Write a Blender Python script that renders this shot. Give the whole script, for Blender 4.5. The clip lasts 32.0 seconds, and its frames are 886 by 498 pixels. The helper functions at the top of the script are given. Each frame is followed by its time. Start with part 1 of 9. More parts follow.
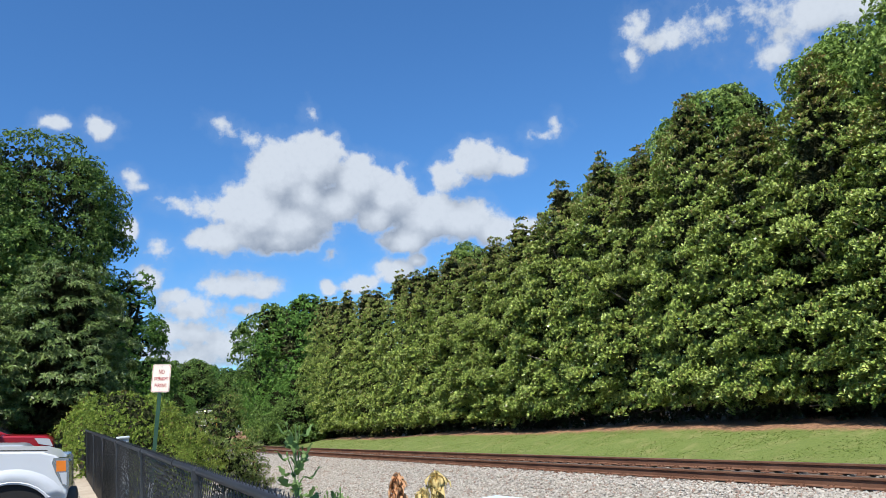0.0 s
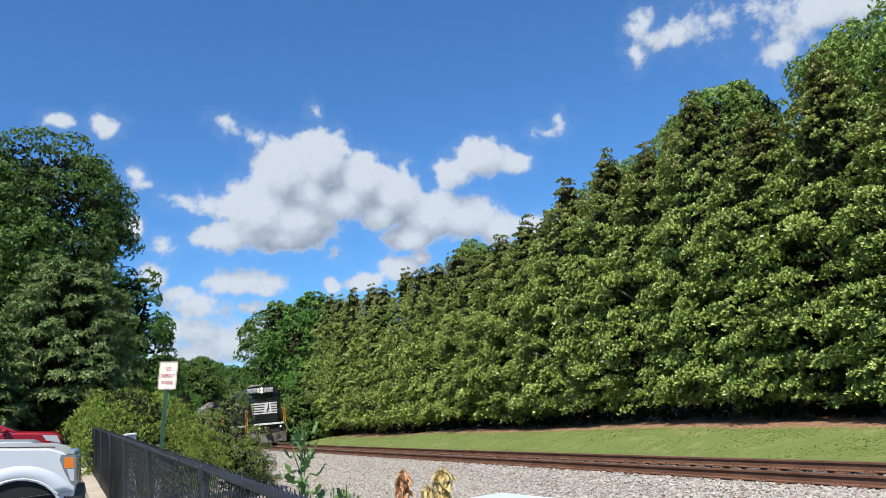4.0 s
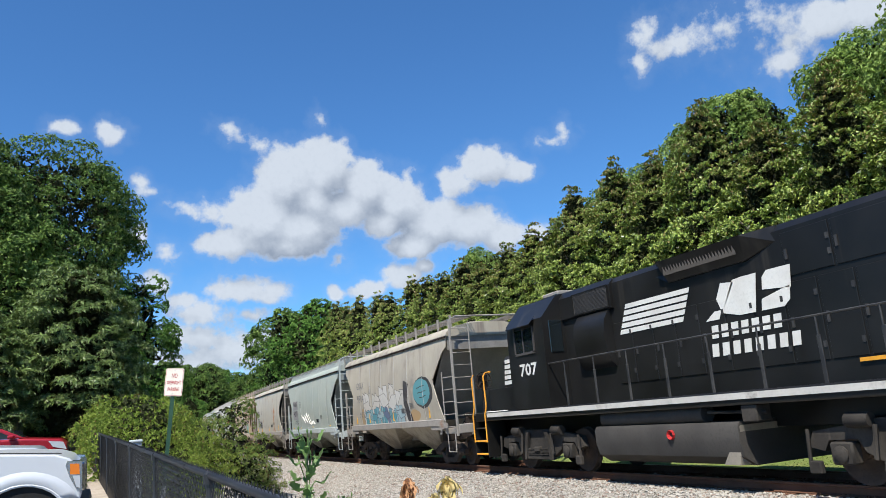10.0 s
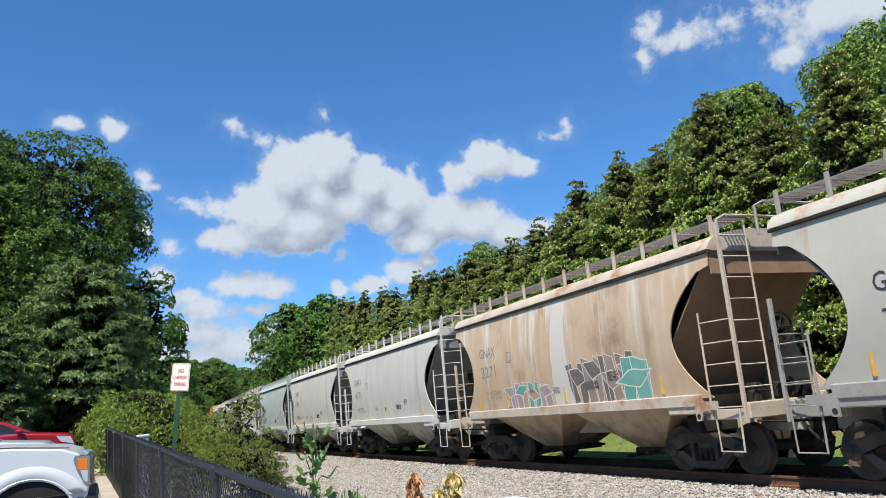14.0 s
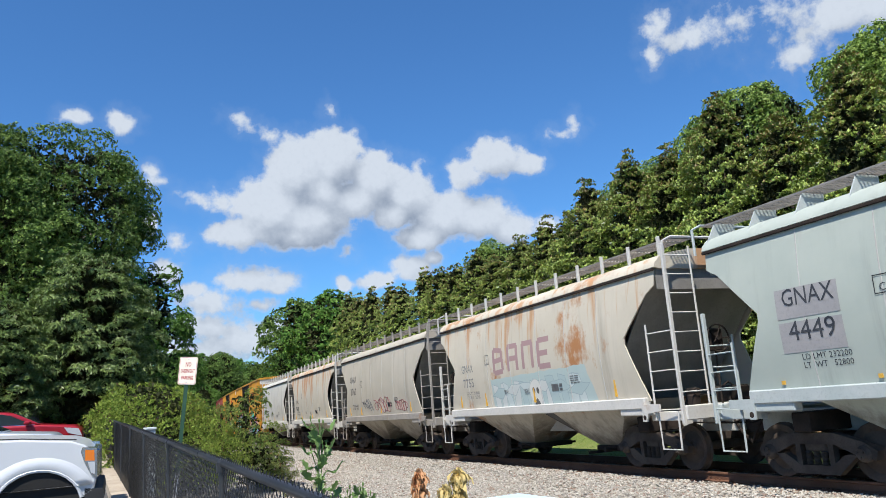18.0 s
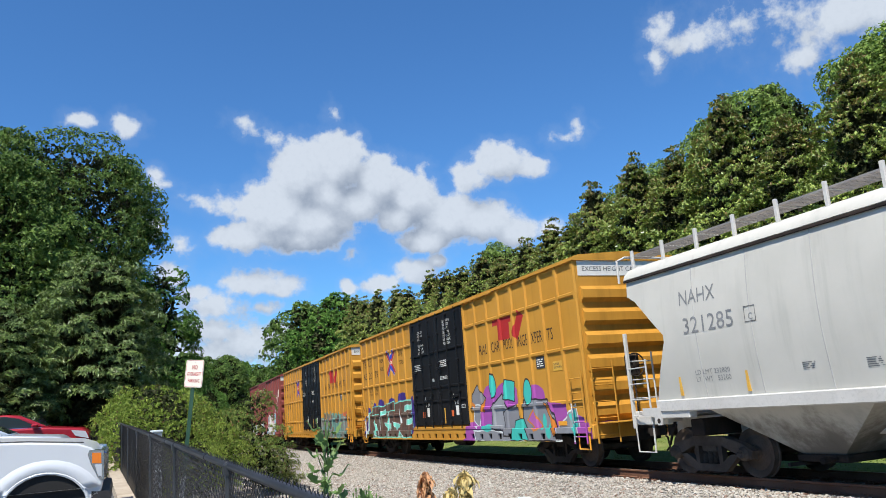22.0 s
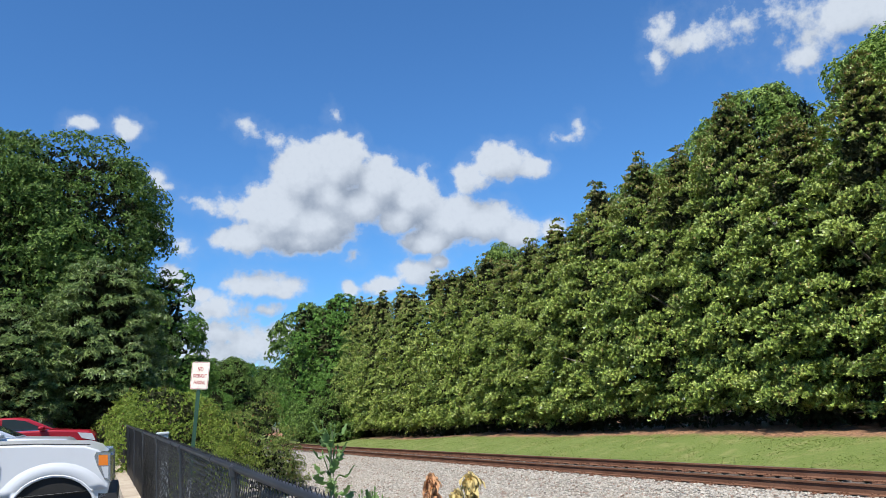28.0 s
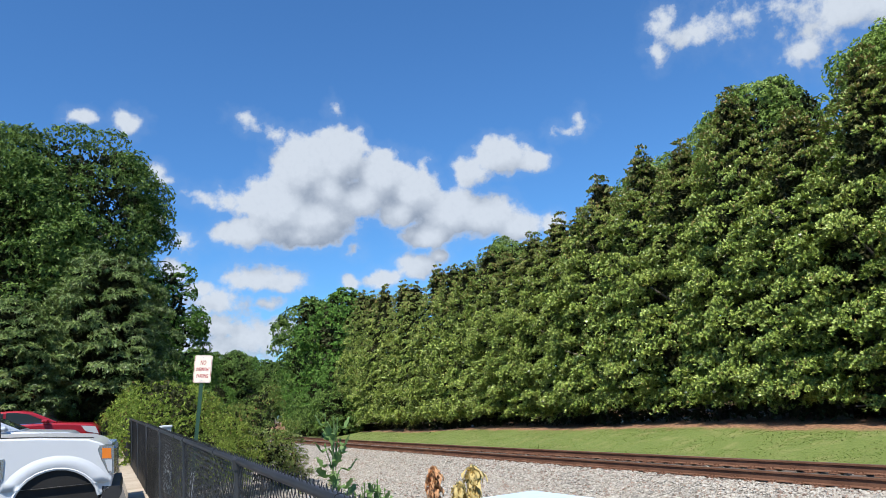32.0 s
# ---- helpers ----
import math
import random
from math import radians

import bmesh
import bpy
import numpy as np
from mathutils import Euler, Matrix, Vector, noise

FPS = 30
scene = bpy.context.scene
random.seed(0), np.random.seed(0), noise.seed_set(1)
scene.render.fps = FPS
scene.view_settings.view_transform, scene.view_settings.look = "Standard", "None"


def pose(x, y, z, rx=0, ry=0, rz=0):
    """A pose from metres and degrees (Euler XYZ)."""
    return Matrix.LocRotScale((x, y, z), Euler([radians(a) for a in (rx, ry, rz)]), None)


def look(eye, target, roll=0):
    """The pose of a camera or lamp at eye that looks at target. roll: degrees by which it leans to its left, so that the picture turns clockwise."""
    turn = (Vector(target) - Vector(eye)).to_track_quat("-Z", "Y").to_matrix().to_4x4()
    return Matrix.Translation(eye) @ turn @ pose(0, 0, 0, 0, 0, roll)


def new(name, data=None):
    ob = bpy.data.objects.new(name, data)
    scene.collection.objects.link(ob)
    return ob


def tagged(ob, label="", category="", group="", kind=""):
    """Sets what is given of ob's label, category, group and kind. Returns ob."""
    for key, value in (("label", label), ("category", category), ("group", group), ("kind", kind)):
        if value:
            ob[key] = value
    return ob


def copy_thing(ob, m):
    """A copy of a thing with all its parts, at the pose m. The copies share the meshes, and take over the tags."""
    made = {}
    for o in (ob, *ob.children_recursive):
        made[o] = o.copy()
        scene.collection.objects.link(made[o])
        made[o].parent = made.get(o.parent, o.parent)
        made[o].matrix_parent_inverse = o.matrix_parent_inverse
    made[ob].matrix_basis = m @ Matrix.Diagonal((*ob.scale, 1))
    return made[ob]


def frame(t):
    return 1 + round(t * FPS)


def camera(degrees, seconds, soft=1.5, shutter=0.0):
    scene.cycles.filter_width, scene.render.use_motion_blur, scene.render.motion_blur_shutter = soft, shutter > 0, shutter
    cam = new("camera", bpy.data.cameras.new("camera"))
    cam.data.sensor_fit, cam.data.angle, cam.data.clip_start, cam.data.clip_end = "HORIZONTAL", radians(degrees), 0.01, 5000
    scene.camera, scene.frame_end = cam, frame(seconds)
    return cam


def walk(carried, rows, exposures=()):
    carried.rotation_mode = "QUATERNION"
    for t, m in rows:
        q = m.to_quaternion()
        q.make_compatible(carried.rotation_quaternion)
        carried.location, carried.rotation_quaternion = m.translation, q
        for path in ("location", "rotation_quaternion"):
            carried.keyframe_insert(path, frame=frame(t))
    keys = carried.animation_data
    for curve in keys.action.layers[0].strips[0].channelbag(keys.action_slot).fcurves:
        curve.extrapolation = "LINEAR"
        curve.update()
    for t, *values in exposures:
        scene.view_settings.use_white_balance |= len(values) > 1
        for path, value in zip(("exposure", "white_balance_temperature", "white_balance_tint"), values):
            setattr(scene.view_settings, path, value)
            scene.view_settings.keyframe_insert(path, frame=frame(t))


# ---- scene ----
EYE = (0.0, 0.0, 1.61)


def view(heading, tilt, lean):
    """The camera's pose from its heading (degrees from +y towards +x), its tilt above level and its lean to the left."""
    a, b = radians(heading), radians(tilt)
    way = Vector((math.sin(a) * math.cos(b), math.cos(a) * math.cos(b), math.sin(b)))
    return look(EYE, Vector(EYE) + 10 * way, lean)


cam = camera(60.25, 32.0, soft=0.5)
walk(cam, [
    (0.0, view(25.511, 11.760, -5.381)),
    (0.5, view(25.408, 11.747, -5.325)),
    (1.0, view(25.251, 11.778, -5.355)),
    (1.5, view(25.076, 11.753, -5.379)),
    (2.0, view(25.008, 11.677, -5.327)),
    (2.5, view(24.986, 11.590, -5.152)),
    (3.0, view(24.978, 11.569, -5.066)),
    (3.5, view(24.991, 11.625, -5.258)),
    (5.5, view(25.147, 11.607, -5.294)),
    (6.0, view(25.123, 11.720, -5.207)),
    (6.5, view(25.013, 11.747, -5.171)),
    (7.0, view(24.893, 11.747, -5.095)),
    (7.5, view(24.838, 11.728, -4.982)),
    (8.0, view(24.813, 11.721, -4.837)),
    (8.5, view(24.768, 11.781, -4.719)),
    (9.0, view(24.737, 11.975, -4.975)),
    (9.5, view(24.728, 12.152, -5.035)),
    (10.0, view(24.627, 12.234, -5.043)),
    (10.5, view(24.572, 12.319, -5.227)),
    (11.0, view(24.527, 12.270, -5.246)),
    (11.5, view(24.390, 12.135, -5.172)),
    (12.0, view(24.263, 12.062, -5.055)),
    (12.5, view(24.206, 12.016, -5.082)),
    (13.0, view(24.229, 11.941, -5.062)),
    (13.5, view(24.231, 11.875, -5.054)),
    (14.0, view(24.185, 11.903, -5.032)),
    (14.5, view(24.109, 11.918, -4.925)),
    (16.5, view(23.803, 11.638, -4.479)),
    (17.0, view(23.722, 11.684, -4.425)),
    (17.5, view(23.668, 11.699, -4.423)),
    (18.0, view(23.594, 11.689, -4.352)),
    (18.5, view(23.421, 11.690, -4.227)),
    (19.0, view(23.173, 11.721, -4.139)),
    (19.5, view(23.052, 11.798, -4.178)),
    (20.0, view(23.014, 11.894, -4.252)),
    (20.5, view(23.026, 11.939, -4.253)),
    (21.0, view(23.112, 11.959, -4.342)),
    (21.5, view(23.153, 11.966, -4.395)),
    (22.0, view(23.161, 11.947, -4.297)),
    (22.5, view(23.165, 11.919, -4.112)),
    (23.0, view(23.164, 11.912, -4.051)),
    (23.5, view(23.193, 11.954, -4.123)),
    (24.0, view(23.191, 12.022, -4.181)),
    (24.5, view(23.101, 12.069, -4.250)),
    (25.0, view(22.959, 12.099, -4.207)),
    (25.5, view(22.947, 12.120, -4.177)),
    (27.5, view(22.776, 12.138, -4.486)),
    (28.0, view(22.808, 12.038, -4.517)),
    (28.5, view(22.845, 11.981, -4.591)),
    (29.0, view(22.864, 11.906, -4.676)),
    (29.5, view(22.786, 11.870, -4.591)),
    (30.0, view(22.678, 11.839, -4.520)),
    (30.5, view(22.629, 11.798, -4.622)),
    (31.0, view(22.656, 11.736, -4.641)),
    (31.5, view(22.673, 11.625, -4.625)),
    (32.0, view(22.601, 11.577, -4.493)),
], exposures=((0.0, 0.56), (32.0, 0.56)))

# ---- light ----
SUN_TO = Vector((-0.39, -0.36, 0.85)).normalized()
sun = new("sun", bpy.data.lights.new("sun", "SUN"))
sun.data.energy, sun.data.angle, sun.data.color = 5.0, radians(0.53), (1.0, 0.95, 0.86)
sun.matrix_world = look((0, 0, 60), Vector((0, 0, 60)) - SUN_TO)
sky_world = bpy.data.worlds.new("sky")
scene.world = sky_world
sky_world.use_nodes = True
wn = sky_world.node_tree.nodes
sky = wn.new("ShaderNodeTexSky")
sky.sky_type, sky.sun_disc = "NISHITA", False
sky.sun_elevation = math.asin(SUN_TO.z)
sky.sun_rotation = math.atan2(SUN_TO.x, SUN_TO.y)
sky.altitude, sky.air_density, sky.dust_density, sky.ozone_density = 250, 1.0, 0.15, 2.2
wb = wn["Background"]
wb.inputs["Strength"].default_value = 0.0775
tint = wn.new("ShaderNodeMix")
tint.data_type, tint.blend_type = "RGBA", "MULTIPLY"
tint.inputs[0].default_value, tint.inputs[7].default_value = 1.0, (0.56, 1.02, 1.45, 1.0)
sky_world.node_tree.links.new(sky.outputs["Color"], tint.inputs[6])
sky_world.node_tree.links.new(tint.outputs[2], wb.inputs["Color"])


# ---- node materials ----
def nodes_of(name):
    m = bpy.data.materials.new(name)
    m.use_nodes = True
    nt = m.node_tree
    return m, nt, nt.nodes["Principled BSDF"]


def put(nt, kind, **ins):
    n = nt.nodes.new(kind)
    for k, v in ins.items():
        s = n.inputs[int(k[1:])] if k[0] == "i" and k[1:].isdigit() else n.inputs[k.replace("_", " ")]
        if isinstance(v, bpy.types.NodeSocket):
            nt.links.new(v, s)
        else:
            s.default_value = v
    return n


def math_node(nt, op, a, b=0.0, c=0.0):
    n = nt.nodes.new("ShaderNodeMath")
    n.operation = op
    for s, v in zip(n.inputs, (a, b, c)):
        if isinstance(v, bpy.types.NodeSocket):
            nt.links.new(v, s)
        else:
            s.default_value = v
    return n.outputs[0]


def blend(nt, fac, a, b):
    n = nt.nodes.new("ShaderNodeMix")
    n.data_type = "RGBA"
    for s, v in ((n.inputs[0], fac), (n.inputs[6], a), (n.inputs[7], b)):
        if isinstance(v, bpy.types.NodeSocket):
            nt.links.new(v, s)
        else:
            s.default_value = (*v, 1.0) if isinstance(v, tuple) and len(v) == 3 else v
    return n.outputs[2]


def ramp(nt, fac, lo, hi):
    n = nt.nodes.new("ShaderNodeMapRange")
    n.interpolation_type = "SMOOTHSTEP"
    nt.links.new(fac, n.inputs[0])
    n.inputs[1].default_value, n.inputs[2].default_value = lo, hi
    return n.outputs[0]


def noise_of(nt, vec, scale, detail=4.0, rough=0.55, stretch=None):
    if stretch:
        mp = nt.nodes.new("ShaderNodeMapping")
        mp.inputs["Scale"].default_value = stretch
        nt.links.new(vec, mp.inputs["Vector"])
        vec = mp.outputs[0]
    n = put(nt, "ShaderNodeTexNoise", Vector=vec, Scale=scale, Detail=detail, Roughness=rough)
    return n.outputs["Fac"]


def surface(name, base, second, scale=3.0, rough=0.6, metal=0.0, fine=40.0, bump=0.15, stain=None, stain_scale=0.8,
            stain_cut=(0.52, 0.7), streak=None, streak_cut=(0.55, 0.75), spread=0.0, coat=0.0, dist=0.01, gloss=0.5):
    """Two tones mixed by broad noise, fine grain, patches of a stain, streaks that run down, relief."""
    m, nt, bs = nodes_of(name)
    co = nt.nodes.new("ShaderNodeTexCoord").outputs["Object"]
    n1 = noise_of(nt, co, scale)
    n2 = noise_of(nt, co, fine, 3.0)
    col = blend(nt, ramp(nt, n1, 0.3, 0.7), base, second)
    dark = tuple(c * 0.72 for c in base)
    col = blend(nt, math_node(nt, "MULTIPLY", ramp(nt, n2, 0.45, 0.8), 0.45), col, dark)
    if stain:
        n3 = noise_of(nt, co, stain_scale, 6.0, 0.65)
        col = blend(nt, ramp(nt, n3, *stain_cut), col, stain)
    if streak:
        n4 = noise_of(nt, co, 1.0, 5.0, 0.6, (3.0, 3.0, 0.22))
        col = blend(nt, math_node(nt, "MULTIPLY", ramp(nt, n4, *streak_cut), 0.8), col, streak)
    if spread:
        info = nt.nodes.new("ShaderNodeObjectInfo").outputs["Random"]
        col = blend(nt, math_node(nt, "MULTIPLY", info, spread), col, dark)
    nt.links.new(col, bs.inputs["Base Color"])
    bs.inputs["Roughness"].default_value = rough
    nt.links.new(math_node(nt, "MULTIPLY_ADD", n1, 0.25, rough - 0.12), bs.inputs["Roughness"])
    bs.inputs["Metallic"].default_value = metal
    bs.inputs["Coat Weight"].default_value = coat
    bs.inputs["Specular IOR Level"].default_value = gloss
    if bump:
        b = put(nt, "ShaderNodeBump", Strength=bump, Distance=dist, Height=n2)
        nt.links.new(b.outputs[0], bs.inputs["Normal"])
    return m


def leaf_material(name, dark, mid, light, rough=0.45, odd=None, through_light=0.3, gloss=0.22, odd_from=None):
    """Leaves: one tone for each leaf, some light through the blade; a few of an odd tone, more of them above a height."""
    m, nt, bs = nodes_of(name)
    geo = nt.nodes.new("ShaderNodeNewGeometry").outputs["Random Per Island"]
    co = nt.nodes.new("ShaderNodeTexCoord").outputs["Object"]
    broad = noise_of(nt, co, 0.55, 3.0)
    col = blend(nt, ramp(nt, geo, 0.0, 0.6), dark, mid)
    col = blend(nt, math_node(nt, "MULTIPLY", ramp(nt, geo, 0.55, 1.0), 0.9), col, light)
    col = blend(nt, math_node(nt, "MULTIPLY", ramp(nt, broad, 0.4, 0.7), 0.4), col, light)
    if odd:
        few = 0.955
        if odd_from:
            high = ramp(nt, put(nt, "ShaderNodeSeparateXYZ", Vector=co).outputs[2], *odd_from)
            few = math_node(nt, "MULTIPLY_ADD", high, -0.33, 0.975)
        col = blend(nt, math_node(nt, "GREATER_THAN", geo, few), col, odd)
    nt.links.new(col, bs.inputs["Base Color"])
    bs.inputs["Roughness"].default_value = rough
    bs.inputs["Specular IOR Level"].default_value = gloss
    tr = put(nt, "ShaderNodeBsdfTranslucent", Color=col)
    mix = put(nt, "ShaderNodeMixShader", Fac=through_light)
    nt.links.new(bs.outputs[0], mix.inputs[1])
    nt.links.new(tr.outputs[0], mix.inputs[2])
    nt.links.new(mix.outputs[0], nt.nodes["Material Output"].inputs[0])
    return m


def glow(name, colour, strength):
    m, nt, bs = nodes_of(name)
    bs.inputs["Base Color"].default_value = (*colour, 1)
    bs.inputs["Emission Color"].default_value = (*colour, 1)
    bs.inputs["Emission Strength"].default_value = strength
    return m


def glass(name, tint, rough=0.03):
    m, nt, bs = nodes_of(name)
    bs.inputs["Base Color"].default_value = (*tint, 1)
    bs.inputs["Roughness"].default_value = rough
    bs.inputs["Specular IOR Level"].default_value = 0.8
    return m


# ---- shape building ----
class Shape:
    """Collects faces of one mesh."""

    def __init__(self):
        self.v, self.f = [], []

    def add(self, verts, faces):
        o = len(self.v)
        self.v += [tuple(p) for p in verts]
        self.f += [tuple(i + o for i in q) for q in faces]
        return self

    def box(self, x0, x1, y0, y1, z0, z1, c=0.0):
        x0, x1, y0, y1, z0, z1 = min(x0, x1), max(x0, x1), min(y0, y1), max(y0, y1), min(z0, z1), max(z0, z1)
        c = min(c, 0.45 * min(x1 - x0, y1 - y0, z1 - z0))
        if c <= 0:
            vs = [(x, y, z) for x in (x0, x1) for y in (y0, y1) for z in (z0, z1)]
            return self.add(vs, [(0, 1, 3, 2), (4, 6, 7, 5), (0, 4, 5, 1), (2, 3, 7, 6), (0, 2, 6, 4), (1, 5, 7, 3)])
        vs, idx = [], {}
        for i, x in enumerate((x0, x1)):
            for j, y in enumerate((y0, y1)):
                for k, z in enumerate((z0, z1)):
                    sx, sy, sz = (c, -c)[i], (c, -c)[j], (c, -c)[k]
                    for a, p in enumerate(((x, y + sy, z + sz), (x + sx, y, z + sz), (x + sx, y + sy, z))):
                        idx[i, j, k, a] = len(vs)
                        vs.append(p)
        fs = []
        for i in (0, 1):
            fs.append([idx[i, j, k, 0] for j, k in ((0, 0), (1, 0), (1, 1), (0, 1))])
            fs.append([idx[j, i, k, 1] for j, k in ((0, 0), (1, 0), (1, 1), (0, 1))])
            fs.append([idx[j, k, i, 2] for j, k in ((0, 0), (1, 0), (1, 1), (0, 1))])
            for j in (0, 1):
                fs.append([idx[i, j, 0, 0], idx[i, j, 0, 1], idx[i, j, 1, 1], idx[i, j, 1, 0]])
                fs.append([idx[i, 0, j, 0], idx[i, 0, j, 2], idx[i, 1, j, 2], idx[i, 1, j, 0]])
                fs.append([idx[0, i, j, 1], idx[0, i, j, 2], idx[1, i, j, 2], idx[1, i, j, 1]])
                for k in (0, 1):
                    fs.append([idx[i, j, k, 0], idx[i, j, k, 1], idx[i, j, k, 2]])
        return self.add(vs, fs)

    def tube(self, pts, r, n=6):
        pts = [Vector(p) for p in pts]
        vs, fs = [], []
        up = Vector((0.3, 0.2, 1)).normalized()
        for i, p in enumerate(pts):
            a, b = pts[max(i - 1, 0)], pts[min(i + 1, len(pts) - 1)]
            d = (b - a).normalized()
            s = d.cross(up)
            if s.length < 0.15:
                s = d.cross(Vector((1, 0.1, 0)))
            s.normalize()
            u = s.cross(d)
            rr = r[i] if isinstance(r, (list, tuple)) else r
            vs += [p + rr * (math.cos(2 * math.pi * k / n) * s + math.sin(2 * math.pi * k / n) * u) for k in range(n)]
        for i in range(len(pts) - 1):
            for k in range(n):
                fs.append((i * n + k, i * n + (k + 1) % n, (i + 1) * n + (k + 1) % n, (i + 1) * n + k))
        fs.append(tuple(range(n - 1, -1, -1)))
        fs.append(tuple((len(pts) - 1) * n + k for k in range(n)))
        return self.add(vs, fs)

    def prism(self, poly, axis, a, b):
        """A polygon in the other two axes, drawn out along axis from a to b."""
        def at(p, q):
            return {"x": (q, p[0], p[1]), "y": (p[0], q, p[1]), "z": (p[0], p[1], q)}[axis]
        n = len(poly)
        vs = [at(p, a) for p in poly] + [at(p, b) for p in poly]
        fs = [tuple(range(n)), tuple(range(2 * n - 1, n - 1, -1))]
        fs += [(i, n + i, n + (i + 1) % n, (i + 1) % n) for i in range(n)]
        return self.add(vs, fs)

    def loft(self, rings, cap=True):
        n = len(rings[0])
        vs = [p for r in rings for p in r]
        fs = [(i * n + k, i * n + (k + 1) % n, (i + 1) * n + (k + 1) % n, (i + 1) * n + k)
              for i in range(len(rings) - 1) for k in range(n)]
        if cap:
            fs += [tuple(range(n - 1, -1, -1)), tuple((len(rings) - 1) * n + k for k in range(n))]
        return self.add(vs, fs)

    def disc(self, profile, axis, centre, n=24):
        """A turned shape: profile of (place along axis, radius)."""
        rings = []
        for a, r in profile:
            ring = []
            for k in range(n):
                c, s = r * math.cos(2 * math.pi * k / n), r * math.sin(2 * math.pi * k / n)
                q = {"x": (a, c, s), "y": (c, a, s), "z": (c, s, a)}[axis]
                ring.append(tuple(q[i] + centre[i] for i in range(3)))
            rings.append(ring)
        return self.loft(rings)

    def quad(self, a, b, c, d):
        return self.add([a, b, c, d], [(0, 1, 2, 3)])

    def slab(self, a, b, c, d, n):
        """A plate with four corners, drawn out by the vector n."""
        n = Vector(n)
        vs = [Vector(p) for p in (a, b, c, d)]
        vs += [p + n for p in vs]
        return self.add(vs, [(0, 1, 2, 3), (7, 6, 5, 4), (0, 4, 5, 1), (1, 5, 6, 2), (2, 6, 7, 3), (3, 7, 4, 0)])

    def mesh(self, name, smooth=False, tidy=True):
        me = bpy.data.meshes.new(name)
        me.from_pydata(self.v, [], self.f)
        if tidy:
            bm = bmesh.new()
            bm.from_mesh(me)
            bmesh.ops.recalc_face_normals(bm, faces=bm.faces)
            bm.to_mesh(me)
            bm.free()
        if smooth:
            me.shade_smooth()
            if smooth != "all":
                me.set_sharp_from_angle(angle=radians(38))
        return me


def part(name, shape, material, parent, label="", smooth=False):
    """Links a shape as one mesh under a thing or a part."""
    me = shape.mesh(name, smooth) if isinstance(shape, Shape) else shape
    if material and not me.materials:
        me.materials.append(material)
    ob = new(name, me)
    ob.parent = parent
    if label:
        tagged(ob, label)
    return ob


def thing(name, m, label, category, group="", kind=""):
    ob = new(name)
    ob.matrix_world = m
    return tagged(ob, label, category, group, kind)


def solo(name, shape, material, label, category, group="", kind="", m=None, smooth=False):
    """A thing that is one mesh."""
    ob = part(name, shape, material, None, smooth=smooth)
    if m is not None:
        ob.matrix_world = m
    return tagged(ob, label, category, group, kind)


NEAR_SIDE = Matrix(((0, 0, -1, 0), (-1, 0, 0, 0), (0, 1, 0, 0), (0, 0, 0, 1)))
FRONT_END = Matrix(((1, 0, 0, 0), (0, 0, -1, 0), (0, 1, 0, 0), (0, 0, 0, 1)))


def lettering(text, size, material, parent, place, turn=NEAR_SIDE, name="lettering", width=None, align="LEFT", thick=0.0):
    """Words on a face: place is where the first line begins (its base)."""
    cu = bpy.data.curves.new("words", "FONT")
    cu.body, cu.size, cu.align_x, cu.space_line = text, size, align, 1.0
    cu.offset = thick
    cu.resolution_u = 2
    tmp = new("words", cu)
    deps = bpy.context.evaluated_depsgraph_get()
    me = bpy.data.meshes.new_from_object(tmp.evaluated_get(deps))
    if width:
        xs = [v.co.x for v in me.vertices]
        k = width / max(max(xs) - min(xs), 1e-6)
        for v in me.vertices:
            v.co.x *= k
    bpy.data.objects.remove(tmp)
    me.transform(Matrix.Translation(place) @ turn)
    me.materials.clear()
    me.materials.append(material)
    ob = new(name, me)
    ob.parent = parent
    return tagged(ob, kind="stuff") if "\n" in text else ob


def bars(parent, material, x, y, z, length, rows, height=0.035, gap=0.03, seed=0):
    """Small writing that cannot be read: rows of bars on the near side."""
    rng = random.Random(seed)
    s = Shape()
    for r in range(rows):
        zz, yy, end = z - r * (height + gap), y, y - length * rng.uniform(0.75, 1.0)
        while yy > end:
            w = rng.uniform(0.08, 0.22)
            s.box(x - 0.002, x, max(yy - w, end), yy, zz - height, zz)
            yy -= w + 0.04
    return part("small_print", s, material, parent)


# ---- the track's line and the ground ----
TRACK_X = 11.5
BEND, BEND_Y = 4.0e-4, 21.0


def track_x(y):
    return TRACK_X + BEND * max(0.0, y - BEND_Y) ** 2


def track_turn(y):
    return math.degrees(math.atan(2 * BEND * max(0.0, y - BEND_Y)))


def fence_x(y):
    return 0.74 - 0.038 * y


def lot_z(y):
    return 0.03 + 0.031 * min(max(y, -30.0), 60.0)


def step(a, b, v):
    u = min(max((v - a) / (b - a), 0.0), 1.0)
    return u * u * (3 - 2 * u)


def ground_z(x, y):
    """The land beside the track: lot, gravel, track bed, grass bank."""
    dx = x - track_x(y)
    if dx > 0:
        z = -0.22 - 0.10 * step(1.3, 2.0, dx) + 0.62 * step(2.0, 6.5, dx)
        z += 0.05 * math.sin(y * 0.35) * step(3, 6, dx)
        return z - 0.25 * step(30, 60, y) * step(2, 6, dx)
    near = -0.20 - 0.28 * step(1.5, 3.4, -dx) - 0.05 * step(4, 8, -dx)
    edge = fence_x(y) + 0.12
    lot = lot_z(y) - 0.03
    k = step(edge + 2.2, edge, x)
    return near + (lot - near) * k


